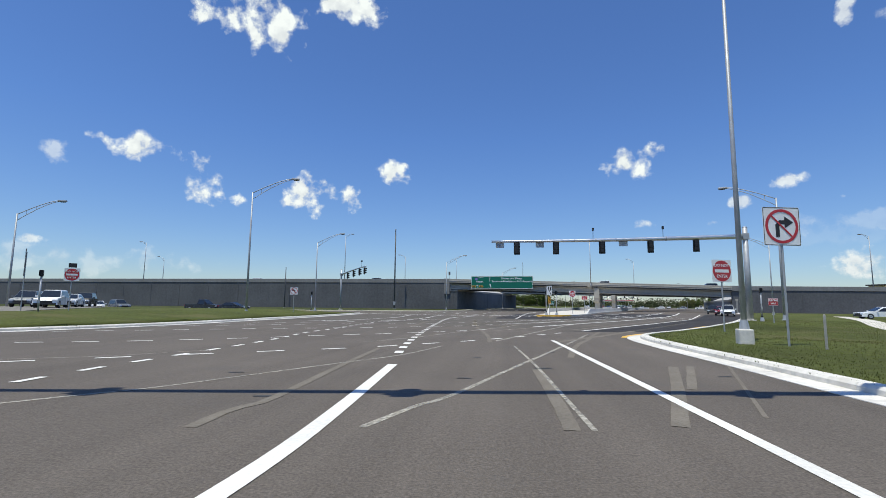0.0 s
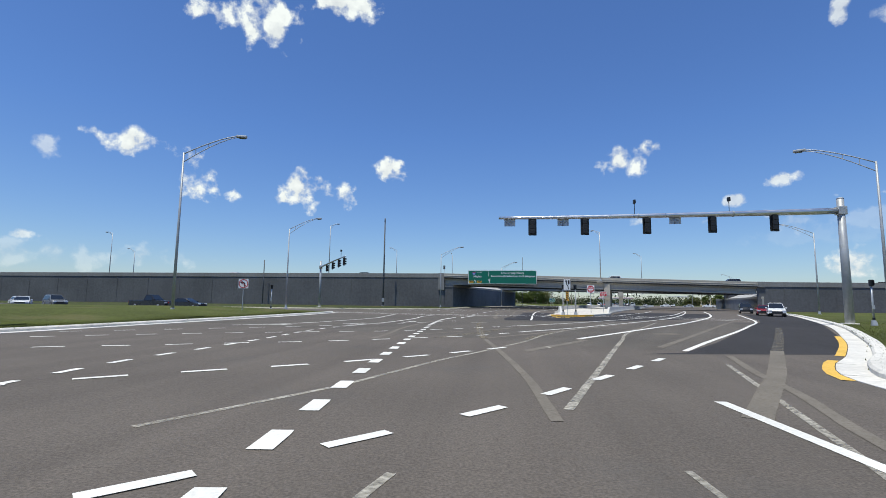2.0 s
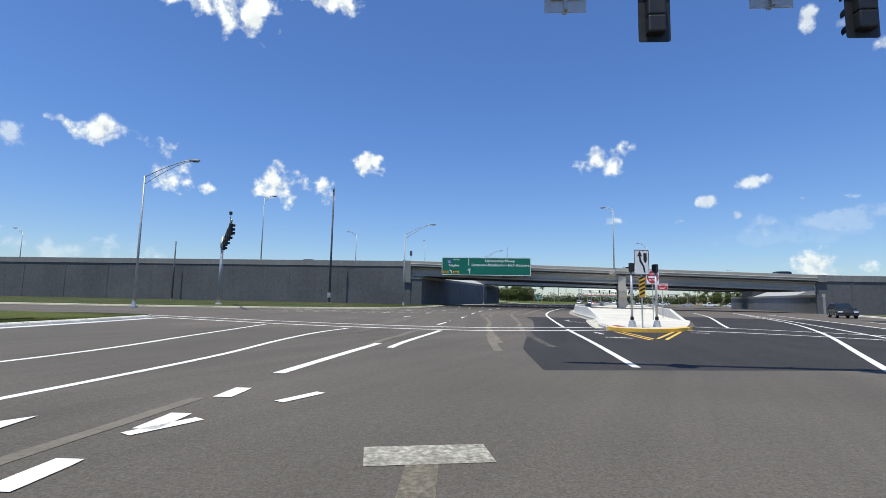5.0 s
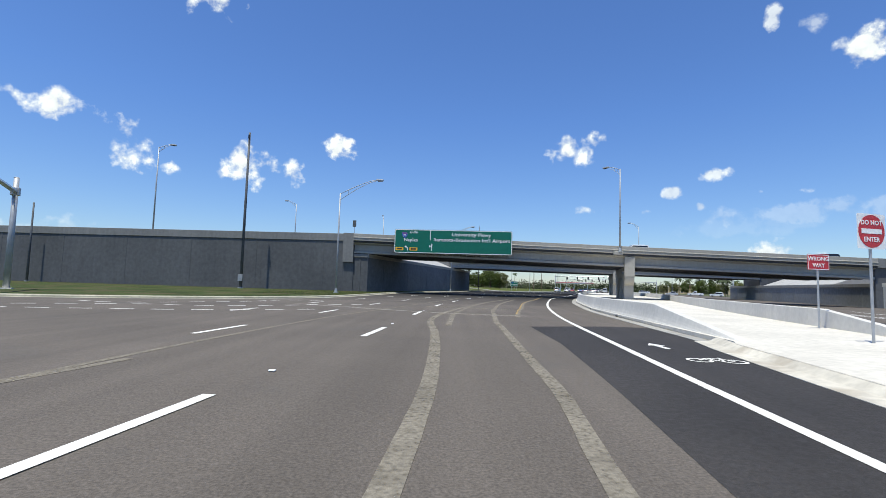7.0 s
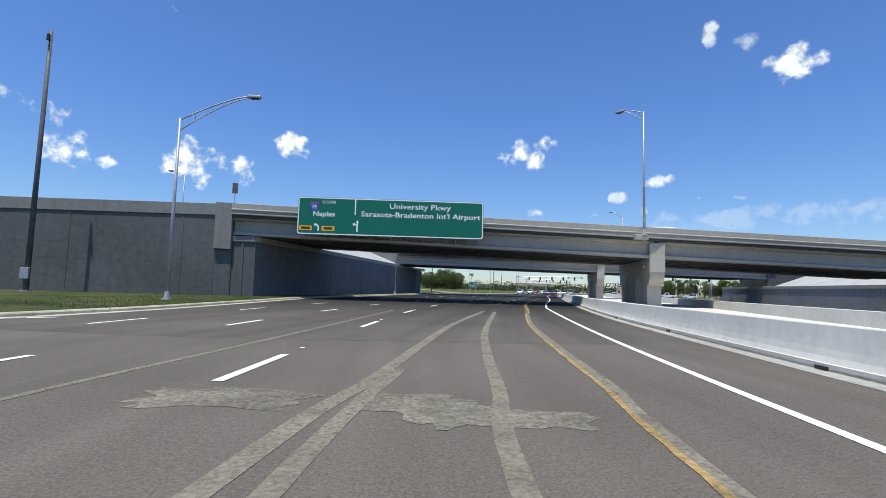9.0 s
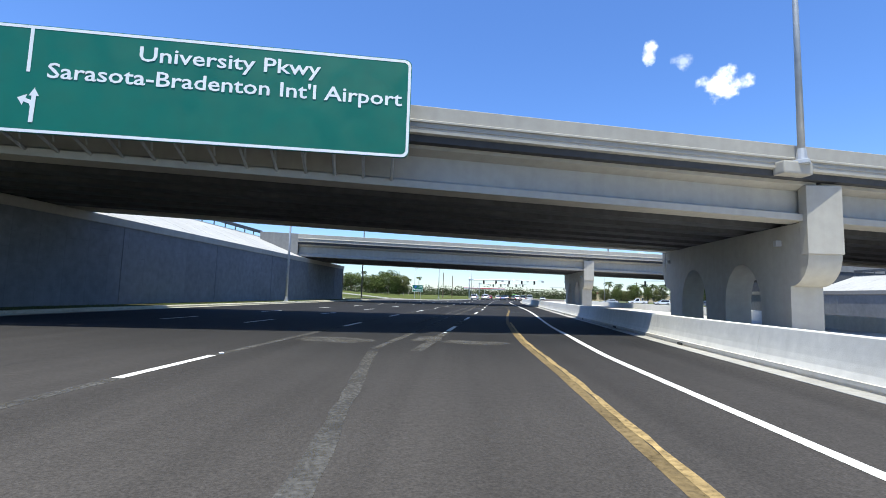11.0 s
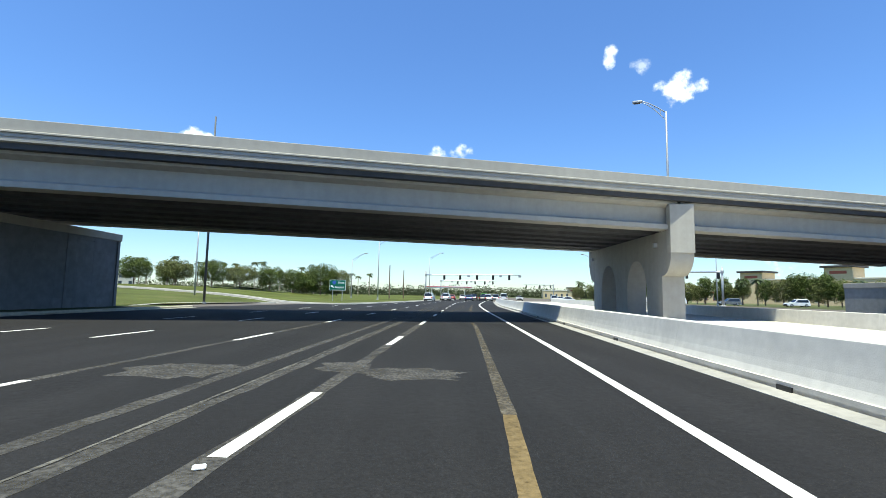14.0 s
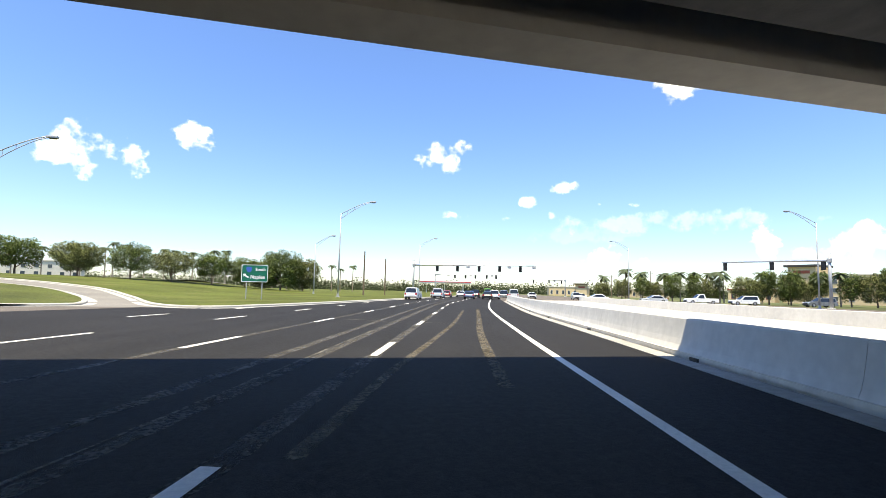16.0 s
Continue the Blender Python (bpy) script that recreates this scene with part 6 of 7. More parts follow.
def wrong_way(x, y, turn, z, base=0.13, w=0.92, h=0.6):
    root = thing("wrong_way_sign", "red rectangular wrong-way sign with white letters", "road sign", pose(x, y, base, 0, 0, turn), "wrong-way signs")
    post(root, z + h / 2)
    p = plate(root, w, h, z, "red", 0.04)
    b = bmesh.new()
    ring_plate(b, [(q, s + z) for q, s in rounded(w - 0.03, h - 0.03, 0.04)], [(q, s + z) for q, s in rounded(w - 0.07, h - 0.07, 0.03)], -0.004, 0.003)
    part("border", b, "white", p)
    lettering("lettering", "WRONG", 0.22, "white", p, pose(0, -0.006, z + 0.12, 90, 0, 0))
    lettering("lettering", "WAY", 0.22, "white", p, pose(0, -0.006, z - 0.13, 90, 0, 0))


def no_turn(x, y, turn, z, way, size=0.76, base=0.13):
    """way: 1 forbids the right turn, -1 the left."""
    root = thing("no_turn_sign", "white sign with a black turn arrow struck out in red", "road sign", pose(x, y, base, 0, 0, turn), "turn signs")
    post(root, z + size / 2)
    p = plate(root, size, size, z)
    b = bmesh.new()
    ring_plate(b, [(q, s + z) for q, s in rounded(size - 0.02, size - 0.02, 0.05)], [(q, s + z) for q, s in rounded(size - 0.06, size - 0.06, 0.04)], -0.004, 0.003)
    part("border", b, "sign_black", p)
    k = size / 0.76
    arrow = [(-0.13, -0.22), (-0.05, -0.22), (-0.05, -0.0), (-0.01, 0.04), (0.06, 0.04), (0.06, -0.04), (0.24, 0.08), (0.06, 0.20), (0.06, 0.12), (-0.04, 0.12), (-0.13, 0.03)]
    arrow = [(q * way * k, s * k) for q, s in arrow]
    shape(p, arrow if way > 0 else arrow[::-1], z, "sign_black", -0.005)
    ring(p, 0.34 * k, 0.285 * k, z, "red", -0.009)
    s = 0.21 * k
    shape(p, [(-s - 0.02, s - 0.02), (-s + 0.02, s + 0.02), (s + 0.02, -s + 0.02), (s - 0.02, -s - 0.02)][::-1], z, "red", -0.0125, "slash")


no_turn(11.3, 15.8, 4, 3.95, 1, 1.3)
no_turn(-17.4, 56.0, 12, 2.65, -1, 0.9)
do_not_enter(14.4, 24.6, 12, 3.1, 1.15, label="large do-not-enter sign on a steel post in the grass")
do_not_enter(19.7, 72.4, 5, 3.0, 0.95, 0.15)
do_not_enter(-27.6, 35.5, 28, 3.2, 0.95, plaque=True)
wrong_way(23.0, 77.3, 0, 2.5, 0.15)
wrong_way(26.8, 38.8, 10, 1.7)
# stub posts in the grass
for x, y in ((11.6, 14.7),):
    root = thing("marker_post", "short pale plastic marker post in grass", "post", pose(x, y, 0.13))
    b = bmesh.new()
    put_tube(b, [(0, 0, -0.1), (0, 0, 1.0), (0, 0, 1.06)], [0.036, 0.036, 0.02], 10)
    part("shaft", b, "curb_grey", root)
# the keep-left sign and the striped marker on the median's nose
root = thing("keep_left_sign", "white sign with a curved black arrow above a striped board", "road sign", pose(13.9, 62.1, 0.15, 0, 0, 5))
post(root, 3.5, 0.04)
p = plate(root, 0.78, 1.22, 3.15)
b = bmesh.new()
ring_plate(b, [(q, s + 3.15) for q, s in rounded(0.76, 1.2, 0.05)], [(q, s + 3.15) for q, s in rounded(0.71, 1.15, 0.04)], -0.004, 0.003)
part("border", b, "sign_black", p)
shape(p, [(0.1, -0.5), (0.19, -0.5), (0.14, -0.2), (-0.02, 0.1), (-0.05, 0.3), (0.04, 0.28), (-0.1, 0.55), (-0.24, 0.28), (-0.15, 0.3), (-0.12, 0.05), (0.06, -0.22)], 3.15, "sign_black", -0.004, "arrow")
shape(p, [(0.1, 0.45), (0.1, 0.08), (0.19, -0.05), (0.27, 0.08), (0.27, 0.45)][::-1], 3.15, "sign_black", -0.004, "island_symbol")
p = plate(root, 0.32, 0.95, 1.95, "yellow", 0.03, name="marker_board")
for k in range(5):
    z = 1.6 + k * 0.19
    shape(p, [(-0.15, -0.08), (0.15, 0.06), (0.15, 0.15), (-0.15, 0.01)], z, "sign_black", -0.004, "stripe")
# small sign on the parapet's end
root = thing("parapet_sign", "small dark sign turned away, on a post at the parapet's end", "road sign", pose(1.9, 129.9, 7.2, 0, 0, -10))
post(root, 3.1, 0.04)
plate(root, 0.5, 0.95, 2.6, "dark_steel")
# back of a sign by the left crossing
root = thing("lane_use_sign", "tall dark sign board turned edge-on, on a post", "road sign", pose(-29.0, 33.0, 0.13, 0, 0, -46))
post(root, 4.6)
plate(root, 0.9, 1.9, 3.9, "dark_steel")

# ---- the guide signs ----
gs = thing("guide_sign", "large green overhead sign with white destinations, on the bridge", "guide sign", at_bridge(2.0, 129.72))
b = bmesh.new()
SX, SZ, SW, SH = 14.15, 7.33, 16.3, 3.3
put_plate(b, [(x + SX, z + SZ) for x, z in rounded(SW, SH, 0.22)], 0.05, pose(0, -1.25, 0))
board = part("panel", b, "green", gs)
b = bmesh.new()
ring_plate(b, [(x + SX, z + SZ) for x, z in rounded(SW - 0.04, SH - 0.04, 0.22)], [(x + SX, z + SZ) for x, z in rounded(SW - 0.22, SH - 0.22, 0.16)], -1.256, 0.004)
part("border", b, "white", board)
FY = -1.258


def at_sign(u, v):
    """Shares of the panel from its left and its top."""
    return SX - SW / 2 + SW * u, SZ + SH / 2 - SH * v


b = bmesh.new()
x, z = at_sign(0.307, 0.0)
put_box(b, (x - 0.05, FY, z - 1.45), (x + 0.05, FY + 0.006, z - 0.11))
part("divider", b, "white", board)
for words, u, v, size, width in (("SOUTH", 0.165, 0.13, 0.36, 1.15), ("Naples", 0.14, 0.45, 0.62, 1.9), ("University Pkwy", 0.655, 0.19, 0.66, 5.4), ("Sarasota-Bradenton Int'l Airport", 0.66, 0.42, 0.66, 10.5)):
    x, z = at_sign(u, v)
    lettering("lettering", words, size, "white", board, pose(x, FY - 0.001, z, 90, 0, 0), width=width)
x, z = at_sign(0.087, 0.235)
shield = [(-0.36, 0.3), (-0.2, 0.36), (0, 0.31), (0.2, 0.36), (0.36, 0.3), (0.4, 0.0), (0.24, -0.3), (0, -0.45), (-0.24, -0.3), (-0.4, 0.0)][::-1]
b = bmesh.new()
put_plate(b, [(x + q, z + s) for q, s in shield], 0.004, pose(0, FY, 0))
sh = part("shield", b, "blue", board, "blue and red route shield")
b = bmesh.new()
put_plate(b, [(x + q * 0.92, z + 0.2 + s * 0.3) for q, s in ((-0.36, 0.3), (-0.36, -0.05), (0.36, -0.05), (0.36, 0.3))], 0.004, pose(0, FY - 0.003, 0))
part("shield_band", b, "red", sh)
lettering("lettering", "75", 0.42, "white", sh, pose(x, FY - 0.004, z - 0.1, 90, 0, 0))
for u in (0.045, 0.165):
    x, z = at_sign(u, 0.83)
    b = bmesh.new()
    put_plate(b, [(x + q, z + s) for q, s in rounded(1.12, 0.42, 0.06)], 0.004, pose(0, FY, 0))
    y_panel = part("plaque", b, "yellow", board, "amber lane plaque")
    b = bmesh.new()
    put_box(b, (x - 0.38, FY - 0.004, z - 0.1), (x + 0.38, FY, z + 0.1))
    part("plaque_bar", b, "sign_black", y_panel)


def sign_arrow(u, v, both):
    x, z = at_sign(u, v)
    b = bmesh.new()
    put_plate(b, [(x + q, z + s) for q, s in ((0.02, -0.36), (0.14, -0.36), (0.14, 0.02), (0.05, 0.16), (-0.12, 0.22), (-0.08, 0.34), (-0.34, 0.22), (-0.2, 0.0), (-0.16, 0.11), (-0.02, 0.06), (0.02, -0.02))][::-1], 0.004, pose(0, FY, 0))
    if both:
        put_plate(b, [(x + q, z + s) for q, s in ((0.02, -0.5), (0.14, -0.5), (0.16, 0.3), (0.24, 0.3), (0.1, 0.54), (-0.04, 0.3), (0.04, 0.3))][::-1], 0.004, pose(0, FY - 0.005, 0))
    part("arrow", b, "white", board)


sign_arrow(0.108, 0.79, False)
sign_arrow(0.315, 0.75, True)
# steel frames that carry the panel
for k in range(17):
    x = SX - SW / 2 + 0.5 + (SW - 1.0) * k / 16
    top = 8.32 - 0.0255 * x
    b = bmesh.new()
    put_tube(b, [(x, -1.15, SZ - SH / 2 + 0.02), (x, -1.15, SZ + SH / 2 - 0.1)], 0.05, 6)
    put_tube(b, [(x, -1.15, SZ + 1.0), (x, -0.62, top - 0.35)], 0.05, 6)
    put_tube(b, [(x, -1.15, SZ - SH / 2 + 0.1), (x, -0.05, top - 2.55)], 0.05, 6)
    put_tube(b, [(x, -1.15, SZ + 0.7), (x, -0.3, top - 2.3)], 0.035, 6)
    part("bracket", b, "steel", gs)

sg = thing("exit_sign", "green roadside sign on two posts in the grass", "guide sign", pose(50.5, 221.0, 0.13, 0, 0, -24))
for x in (-0.75, 0.75):
    b = bmesh.new()
    put_tube(b, [(x, 0.06, -0.2), (x, 0.06, 3.2)], 0.05, 8)
    part("post", b, "steel", sg)
b = bmesh.new()
put_plate(b, [(x, z + 2.45) for x, z in rounded(2.55, 1.65, 0.1)], 0.03)
bd = part("panel", b, "green", sg)
b = bmesh.new()
ring_plate(b, [(x, z + 2.45) for x, z in rounded(2.53, 1.63, 0.1)], [(x, z + 2.45) for x, z in rounded(2.43, 1.53, 0.08)], -0.005, 0.003)
part("border", b, "white", bd)
lettering("lettering", "South", 0.42, "white", bd, pose(0.55, -0.006, 2.82, 90, 0, 0))
lettering("lettering", "Naples", 0.5, "white", bd, pose(0.3, -0.006, 2.1, 90, 0, 0))
b = bmesh.new()
put_plate(b, [(-0.55 + q * 0.7, 2.82 + s * 0.7) for q, s in shield], 0.004, pose(0, -0.006, 0))
part("shield", b, "blue", bd, "blue route shield")
shape(bd, [(-0.62, -0.12), (-0.5, 0.0), (-0.86, 0.18), (-0.78, 0.3), (-1.08, 0.3), (-1.05, 0.02), (-0.96, 0.1)][::-1], 2.1, "white", -0.006, "arrow")

# ---- vehicles ----


def car(x, y, head, paint, kind="suv", label="", group="", base=0.0):
    """A parked-looking vehicle; its nose points along local +y."""
    L, Wd, Hb, Hr = {"suv": (4.7, 1.86, 1.02, 1.72), "sedan": (4.7, 1.82, 0.92, 1.44), "pickup": (5.6, 1.95, 1.08, 1.85), "van": (5.2, 1.98, 1.1, 2.05)}[kind]
    root = thing("car", label, "car", pose(x, y, base, 0, 0, head), group)
    side = {
        "suv": [(-0.5, 0.30), (-0.5, 0.80), (-0.48, 0.92), (0.16, 0.95), (0.44, 0.86), (0.49, 0.66), (0.5, 0.30)],
        "sedan": [(-0.5, 0.30), (-0.5, 0.74), (-0.46, 0.96), (0.14, 0.98), (0.43, 0.80), (0.49, 0.60), (0.5, 0.28)],
        "pickup": [(-0.5, 0.38), (-0.5, 0.98), (0.18, 1.0), (0.46, 0.92), (0.49, 0.75), (0.5, 0.38)],
        "van": [(-0.5, 0.28), (-0.5, 0.95), (0.22, 0.98), (0.45, 0.80), (0.49, 0.6), (0.5, 0.28)],
    }[kind]
    roof = {
        "suv": [(-0.485, Hb * 0.9), (-0.44, Hr - 0.06), (-0.36, Hr), (0.02, Hr - 0.02), (0.22, Hb * 0.93)],
        "sedan": [(-0.40, Hb * 0.94), (-0.26, Hr - 0.06), (-0.16, Hr), (0.02, Hr - 0.02), (0.22, Hb * 0.95)],
        "pickup": [(-0.10, Hb), (-0.07, Hr - 0.04), (-0.04, Hr), (0.08, Hr - 0.02), (0.22, Hb)],
        "van": [(-0.495, Hb * 0.93), (-0.48, Hr - 0.08), (-0.42, Hr), (0.14, Hr - 0.05), (0.30, Hb * 0.93)],
    }[kind]
    b = bmesh.new()

    def loft(profile, w_low, w_high, zl, zh):
        rings = []
        for s in (-1, -0.9, 0.9, 1):
            ring_v = []
            for yy, z in profile:
                u = min(max((z - zl) / (zh - zl), 0), 1)
                w = (w_low + (w_high - w_low) * u) * Wd / 2
                k = 1 if abs(s) > 0.95 else 1.0
                inset = 0.0 if abs(s) < 0.95 else 0.05
                ring_v.append(b.verts.new((s * w, yy * L * (1 - inset * 0.4), z - (inset if z > zh - 0.05 else 0))))
            rings.append(ring_v)
        n = len(profile)
        for r0, r1 in zip(rings, rings[1:]):
            for i in range(n):
                b.faces.new((r0[i], r1[i], r1[(i + 1) % n], r0[(i + 1) % n]))
        b.faces.new(rings[0])
        b.faces.new(rings[-1])

    loft([(q, z * Hb if z > 0.5 else z) for q, z in side], 1.0, 0.97, 0.3, Hb)
    body = part("body", b, paint, root)
    b = bmesh.new()
    loft(roof, 0.96, 0.72, Hb * 0.9, Hr)
    cab = part("cabin", b, paint, root)
    # glass, a little proud of the cabin
    for (ya, za), (yb, zb), push in ((roof[-1], roof[-2], 0.012), (roof[0], roof[1], -0.012)):
        b = bmesh.new()
        wa, wb = Wd / 2 * 0.88, Wd / 2 * 0.68
        ya2, yb2 = (ya * L + push + (yb - ya) * L * 0.08), (yb * L + push - (yb - ya) * L * 0.06)
        za2, zb2 = za + (zb - za) * 0.10 + 0.012, zb - (zb - za) * 0.08 + 0.012
        b.faces.new([b.verts.new(q) for q in ((-wa, ya2, za2), (wa, ya2, za2), (wb, yb2, zb2), (-wb, yb2, zb2))])
        part("windscreen" if push > 0 else "rear_window", b, "glass_dark", cab)
    for s in (-1, 1):
        b = bmesh.new()
        zt, zb = Hr - 0.14, Hb * 0.98
        wt, wb = Wd / 2 * (0.72 + 0.24 * 0.16), Wd / 2 * 0.945
        f0, f1 = roof[1][0] * L + 0.12, roof[-2][0] * L - 0.02
        g0, g1 = roof[0][0] * L + 0.28, roof[-1][0] * L - 0.28
        b.faces.new([b.verts.new(q) for q in ((s * (wb + 0.012), g0, zb), (s * (wb + 0.012), g1, zb), (s * (wt + 0.02), f1, zt), (s * (wt + 0.02), f0, zt))])
        part("side_window", b, "glass_dark", cab)
    rw = 0.35 if kind != "sedan" else 0.32
    for sx in (-1, 1):
        for sy in (-0.31, 0.315):
            b = bmesh.new()
            put_tube(b, [(sx * (Wd / 2 - 0.21), sy * L, rw), (sx * (Wd / 2 + 0.015), sy * L, rw)], rw, 18)
            wheel = part("wheel", b, "tyre", root)
            b = bmesh.new()
            put_tube(b, [(sx * (Wd / 2 + 0.005), sy * L, rw), (sx * (Wd / 2 + 0.025), sy * L, rw)], rw * 0.62, 14)
            part("rim", b, "rim", wheel)
    for sx in (-1, 1):
        b = bmesh.new()
        put_box(b, (sx * 0.74 * Wd / 2 - 0.2, L / 2 - 0.16, Hb * 0.62), (sx * 0.74 * Wd / 2 + 0.2, L / 2 + 0.005, Hb * 0.62 + 0.17), bevel=0.03)
        part("headlight", b, "lamp_clear", root)
        b = bmesh.new()
        put_box(b, (sx * 0.8 * Wd / 2 - 0.13, -L / 2 - 0.012, Hb * 0.68), (sx * 0.8 * Wd / 2 + 0.13, -L / 2 + 0.1, Hb * 0.68 + 0.26), bevel=0.02)
        part("tail_light", b, "lamp_red", root)
    b = bmesh.new()
    put_box(b, (-0.55, L / 2 - 0.06, 0.46), (0.55, L / 2 + 0.012, 0.68), bevel=0.02)
    part("grille", b, "black", root)
    for y0, y1 in ((L / 2 - 0.1, L / 2 + 0.05), (-L / 2 - 0.05, -L / 2 + 0.1)):
        b = bmesh.new()
        put_box(b, (-Wd / 2 + 0.08, y0, 0.3), (Wd / 2 - 0.08, y1, 0.46), bevel=0.03)
        part("bumper", b, "black", root)
    for sx in (-1, 1):
        b = bmesh.new()
        put_box(b, (sx * (Wd / 2 + 0.1) - 0.1, roof[-1][0] * L - 0.3, Hb * 0.98), (sx * (Wd / 2 + 0.1) + 0.1, roof[-1][0] * L - 0.18, Hb * 0.98 + 0.15), bevel=0.03)
        part("mirror", b, paint, root)
    return root


Q = "cars queueing at the far signals"
car(72.3, 238.0, -28, "car_white", "suv", "white sport utility car seen from behind in a lane", Q)
car(81.7, 251.4, -28, "car_silver", "suv", "silver sport utility car seen from behind", Q)
car(86.6, 249.0, -28, "car_blue", "sedan", "dark blue saloon seen from behind", Q)
car(90.0, 248.6, -28, "car_black", "sedan", "black saloon seen from behind", Q)
car(99.0, 265.5, -28, "car_green", "van", "lime green van seen from behind", Q)
car(101.8, 259.4, -28, "car_white", "van", "white van seen from behind", Q)
car(89.5, 266.0, -28, "car_red", "sedan", "dark red saloon seen from behind", Q)
car(94.2, 262.0, -28, "car_black", "suv", "black sport utility car seen from behind", Q)
car(93.5, 252.5, -28, "car_white", "suv", "white sport utility car waiting in the queue", Q)
car(97.5, 256.0, -28, "car_grey", "suv", "grey sport utility car waiting in the queue", Q)
car(84.0, 258.0, -28, "car_silver", "pickup", "silver pickup truck waiting in the queue", Q)
car(104.5, 273.5, -28, "car_black", "suv", "black sport utility car waiting in the queue", Q)
car(95.5, 272.0, -28, "car_white", "sedan", "white saloon waiting in the queue", Q)
car(112.0, 268.0, 150, "car_white", "sedan", "white saloon coming the other way", Q)
car(120.0, 262.0, 150, "car_silver", "suv", "silver car coming the other way", Q)
car(128.0, 270.0, 150, "car_white", "sedan", "white saloon coming the other way", Q)
MERGE = "cars in the merging lane"
car(43.2, 72.5, 148, "car_white", "suv", "white sport utility car facing the crossing", MERGE)
car(45.5, 78.0, 148, "car_red", "sedan", "dark red saloon facing the crossing", MERGE)
car(52.0, 92.0, 150, "car_black", "suv", "black car leaving the underpass", MERGE)
car(51.7, 56.5, 75, "car_white", "sedan", "white saloon on the slip road beyond the grass", "", 0.13)
RAMP = "cars standing on the left slip road"
car(-43.6, 50.4, 206, "car_grey", "suv", "grey sport utility car facing the crossing", RAMP, 0.72)
car(-37.6, 46.2, 206, "car_white", "suv", "white sport utility car facing the crossing", RAMP, 0.72)
car(-40.8, 52.6, 206, "car_white", "sedan", "white saloon facing the crossing", RAMP, 0.72)
car(-43.9, 58.8, 206, "car_black", "suv", "black sport utility car facing the crossing", RAMP, 0.72)
car(-55.0, 76.6, 215, "car_white", "sedan", "white saloon coming along the lower road", RAMP, 0.0)
car(-40.0, 80.2, 262, "car_black", "pickup", "black pickup truck standing on the road", RAMP, 0.0)
car(-34.4, 79.2, 262, "car_black", "sedan", "black saloon standing on the road below the wall", RAMP, 0.0)
car(-62.5, 85.0, 235, "car_silver", "sedan", "silver saloon standing below the wall", RAMP, 0.0)
car(-57.0, 84.6, 235, "car_grey", "suv", "grey sport utility car standing below the wall", RAMP, 0.0)
FW = "cars up on the freeway"
for x, y, p, k, lab in ((-58, 147.0, "car_white", "suv", "white car passing behind the parapet"), (-20.2, 140.0, "car_black", "suv", "black car passing behind the parapet"), (-13.6, 138.6, "car_silver", "sedan", "silver car passing behind the parapet")):
    car(x, y, 79, p, k, lab, FW, 7.2)
for s, p, k in ((40.0, "car_white", "suv"), (66.0, "car_black", "suv")):
    q = Vector((2.0, 129.72, 0)) + U * s + N * 4.0
    car(q.x, q.y, 79, p, k, "%s car crossing the bridge behind its parapet" % p[4:], FW, 8.32 - 0.0255 * s - 1.02)
LOT = "cars beyond the far barrier"
for x, y, p, k in ((128, 236, "car_white", "pickup"), (134, 232, "car_white", "suv"), (120.5, 240, "car_silver", "sedan"), (112.5, 246.5, "car_white", "sedan"), (142, 224, "car_grey", "suv"), (150, 214, "car_white", "suv")):
    car(x, y, 60, p, k, "%s %s parked beyond the barrier" % (p[4:], {"pickup": "pickup truck", "suv": "sport utility car", "sedan": "saloon"}[k]), LOT)

# ---- trees ----


def leaf_cloud(b, centre, radii, n, size, r):
    for _ in range(n):
        while True:
            p = Vector((r.uniform(-1, 1), r.uniform(-1, 1), r.uniform(-1, 1)))
            if 0.25 < p.length < 1:
                break
        p = p * (0.75 + 0.25 * r.random())
        c = Vector((centre[i] + p[i] * radii[i] for i in range(3)))
        q = Euler((r.uniform(-1.0, 1.0), r.uniform(-1.0, 1.0), r.uniform(0, 6.28))).to_matrix()
        s = size * r.uniform(0.6, 1.3)
        pts = [(-0.5, 0, 0), (0, -0.28, 0.06), (0.5, 0, 0), (0, 0.28, 0.06)]
        b.faces.new([b.verts.new(c + q @ (Vector(w) * s)) for w in pts])


def make_tree(height, spread, seed, leaf="leaf", count=5000, size=0.4, low=0.16):
    """Short trunk with limbs under a dense, lumpy crown that reaches far down."""
    r = random.Random(seed)
    root = new("tree")
    b = bmesh.new()
    put_tube(b, [(0, 0, -0.2), (0.05, 0.03, height * 0.15), (0.0, 0.1, height * 0.42)], [0.2, 0.15, 0.1], 8)
    clumps = []
    mid, up = height * (1 + low) / 2, height * (1 - low) / 2
    for k in range(24):
        a = k * 2.399 + r.uniform(-0.3, 0.3)
        u = -0.85 + 1.75 * (k + 0.5) / 24
        ring = math.sqrt(max(1 - u * u, 0.05)) * r.uniform(0.55, 0.8)
        e = Vector((math.cos(a) * ring * spread / 2, math.sin(a) * ring * spread / 2, mid + u * up * 0.82))
        clumps.append(e)
        if k % 3 == 0:
            put_tube(b, [(0.02, 0.05, height * r.uniform(0.15, 0.36)), e * 0.5 + Vector((0, 0, height * 0.12)), e], [0.08, 0.05, 0.02], 5)
    part("trunk", b, "bark", root)
    b = bmesh.new()
    for e in clumps + [Vector((0, 0, mid)), Vector((0.3, 0.2, mid + up * 0.4))]:
        q = r.uniform(0.15, 0.25)
        leaf_cloud(b, e, (spread * q, spread * q, height * q * 0.8), count // 26, size, r)
    part("crown", b, leaf, root)
    return root


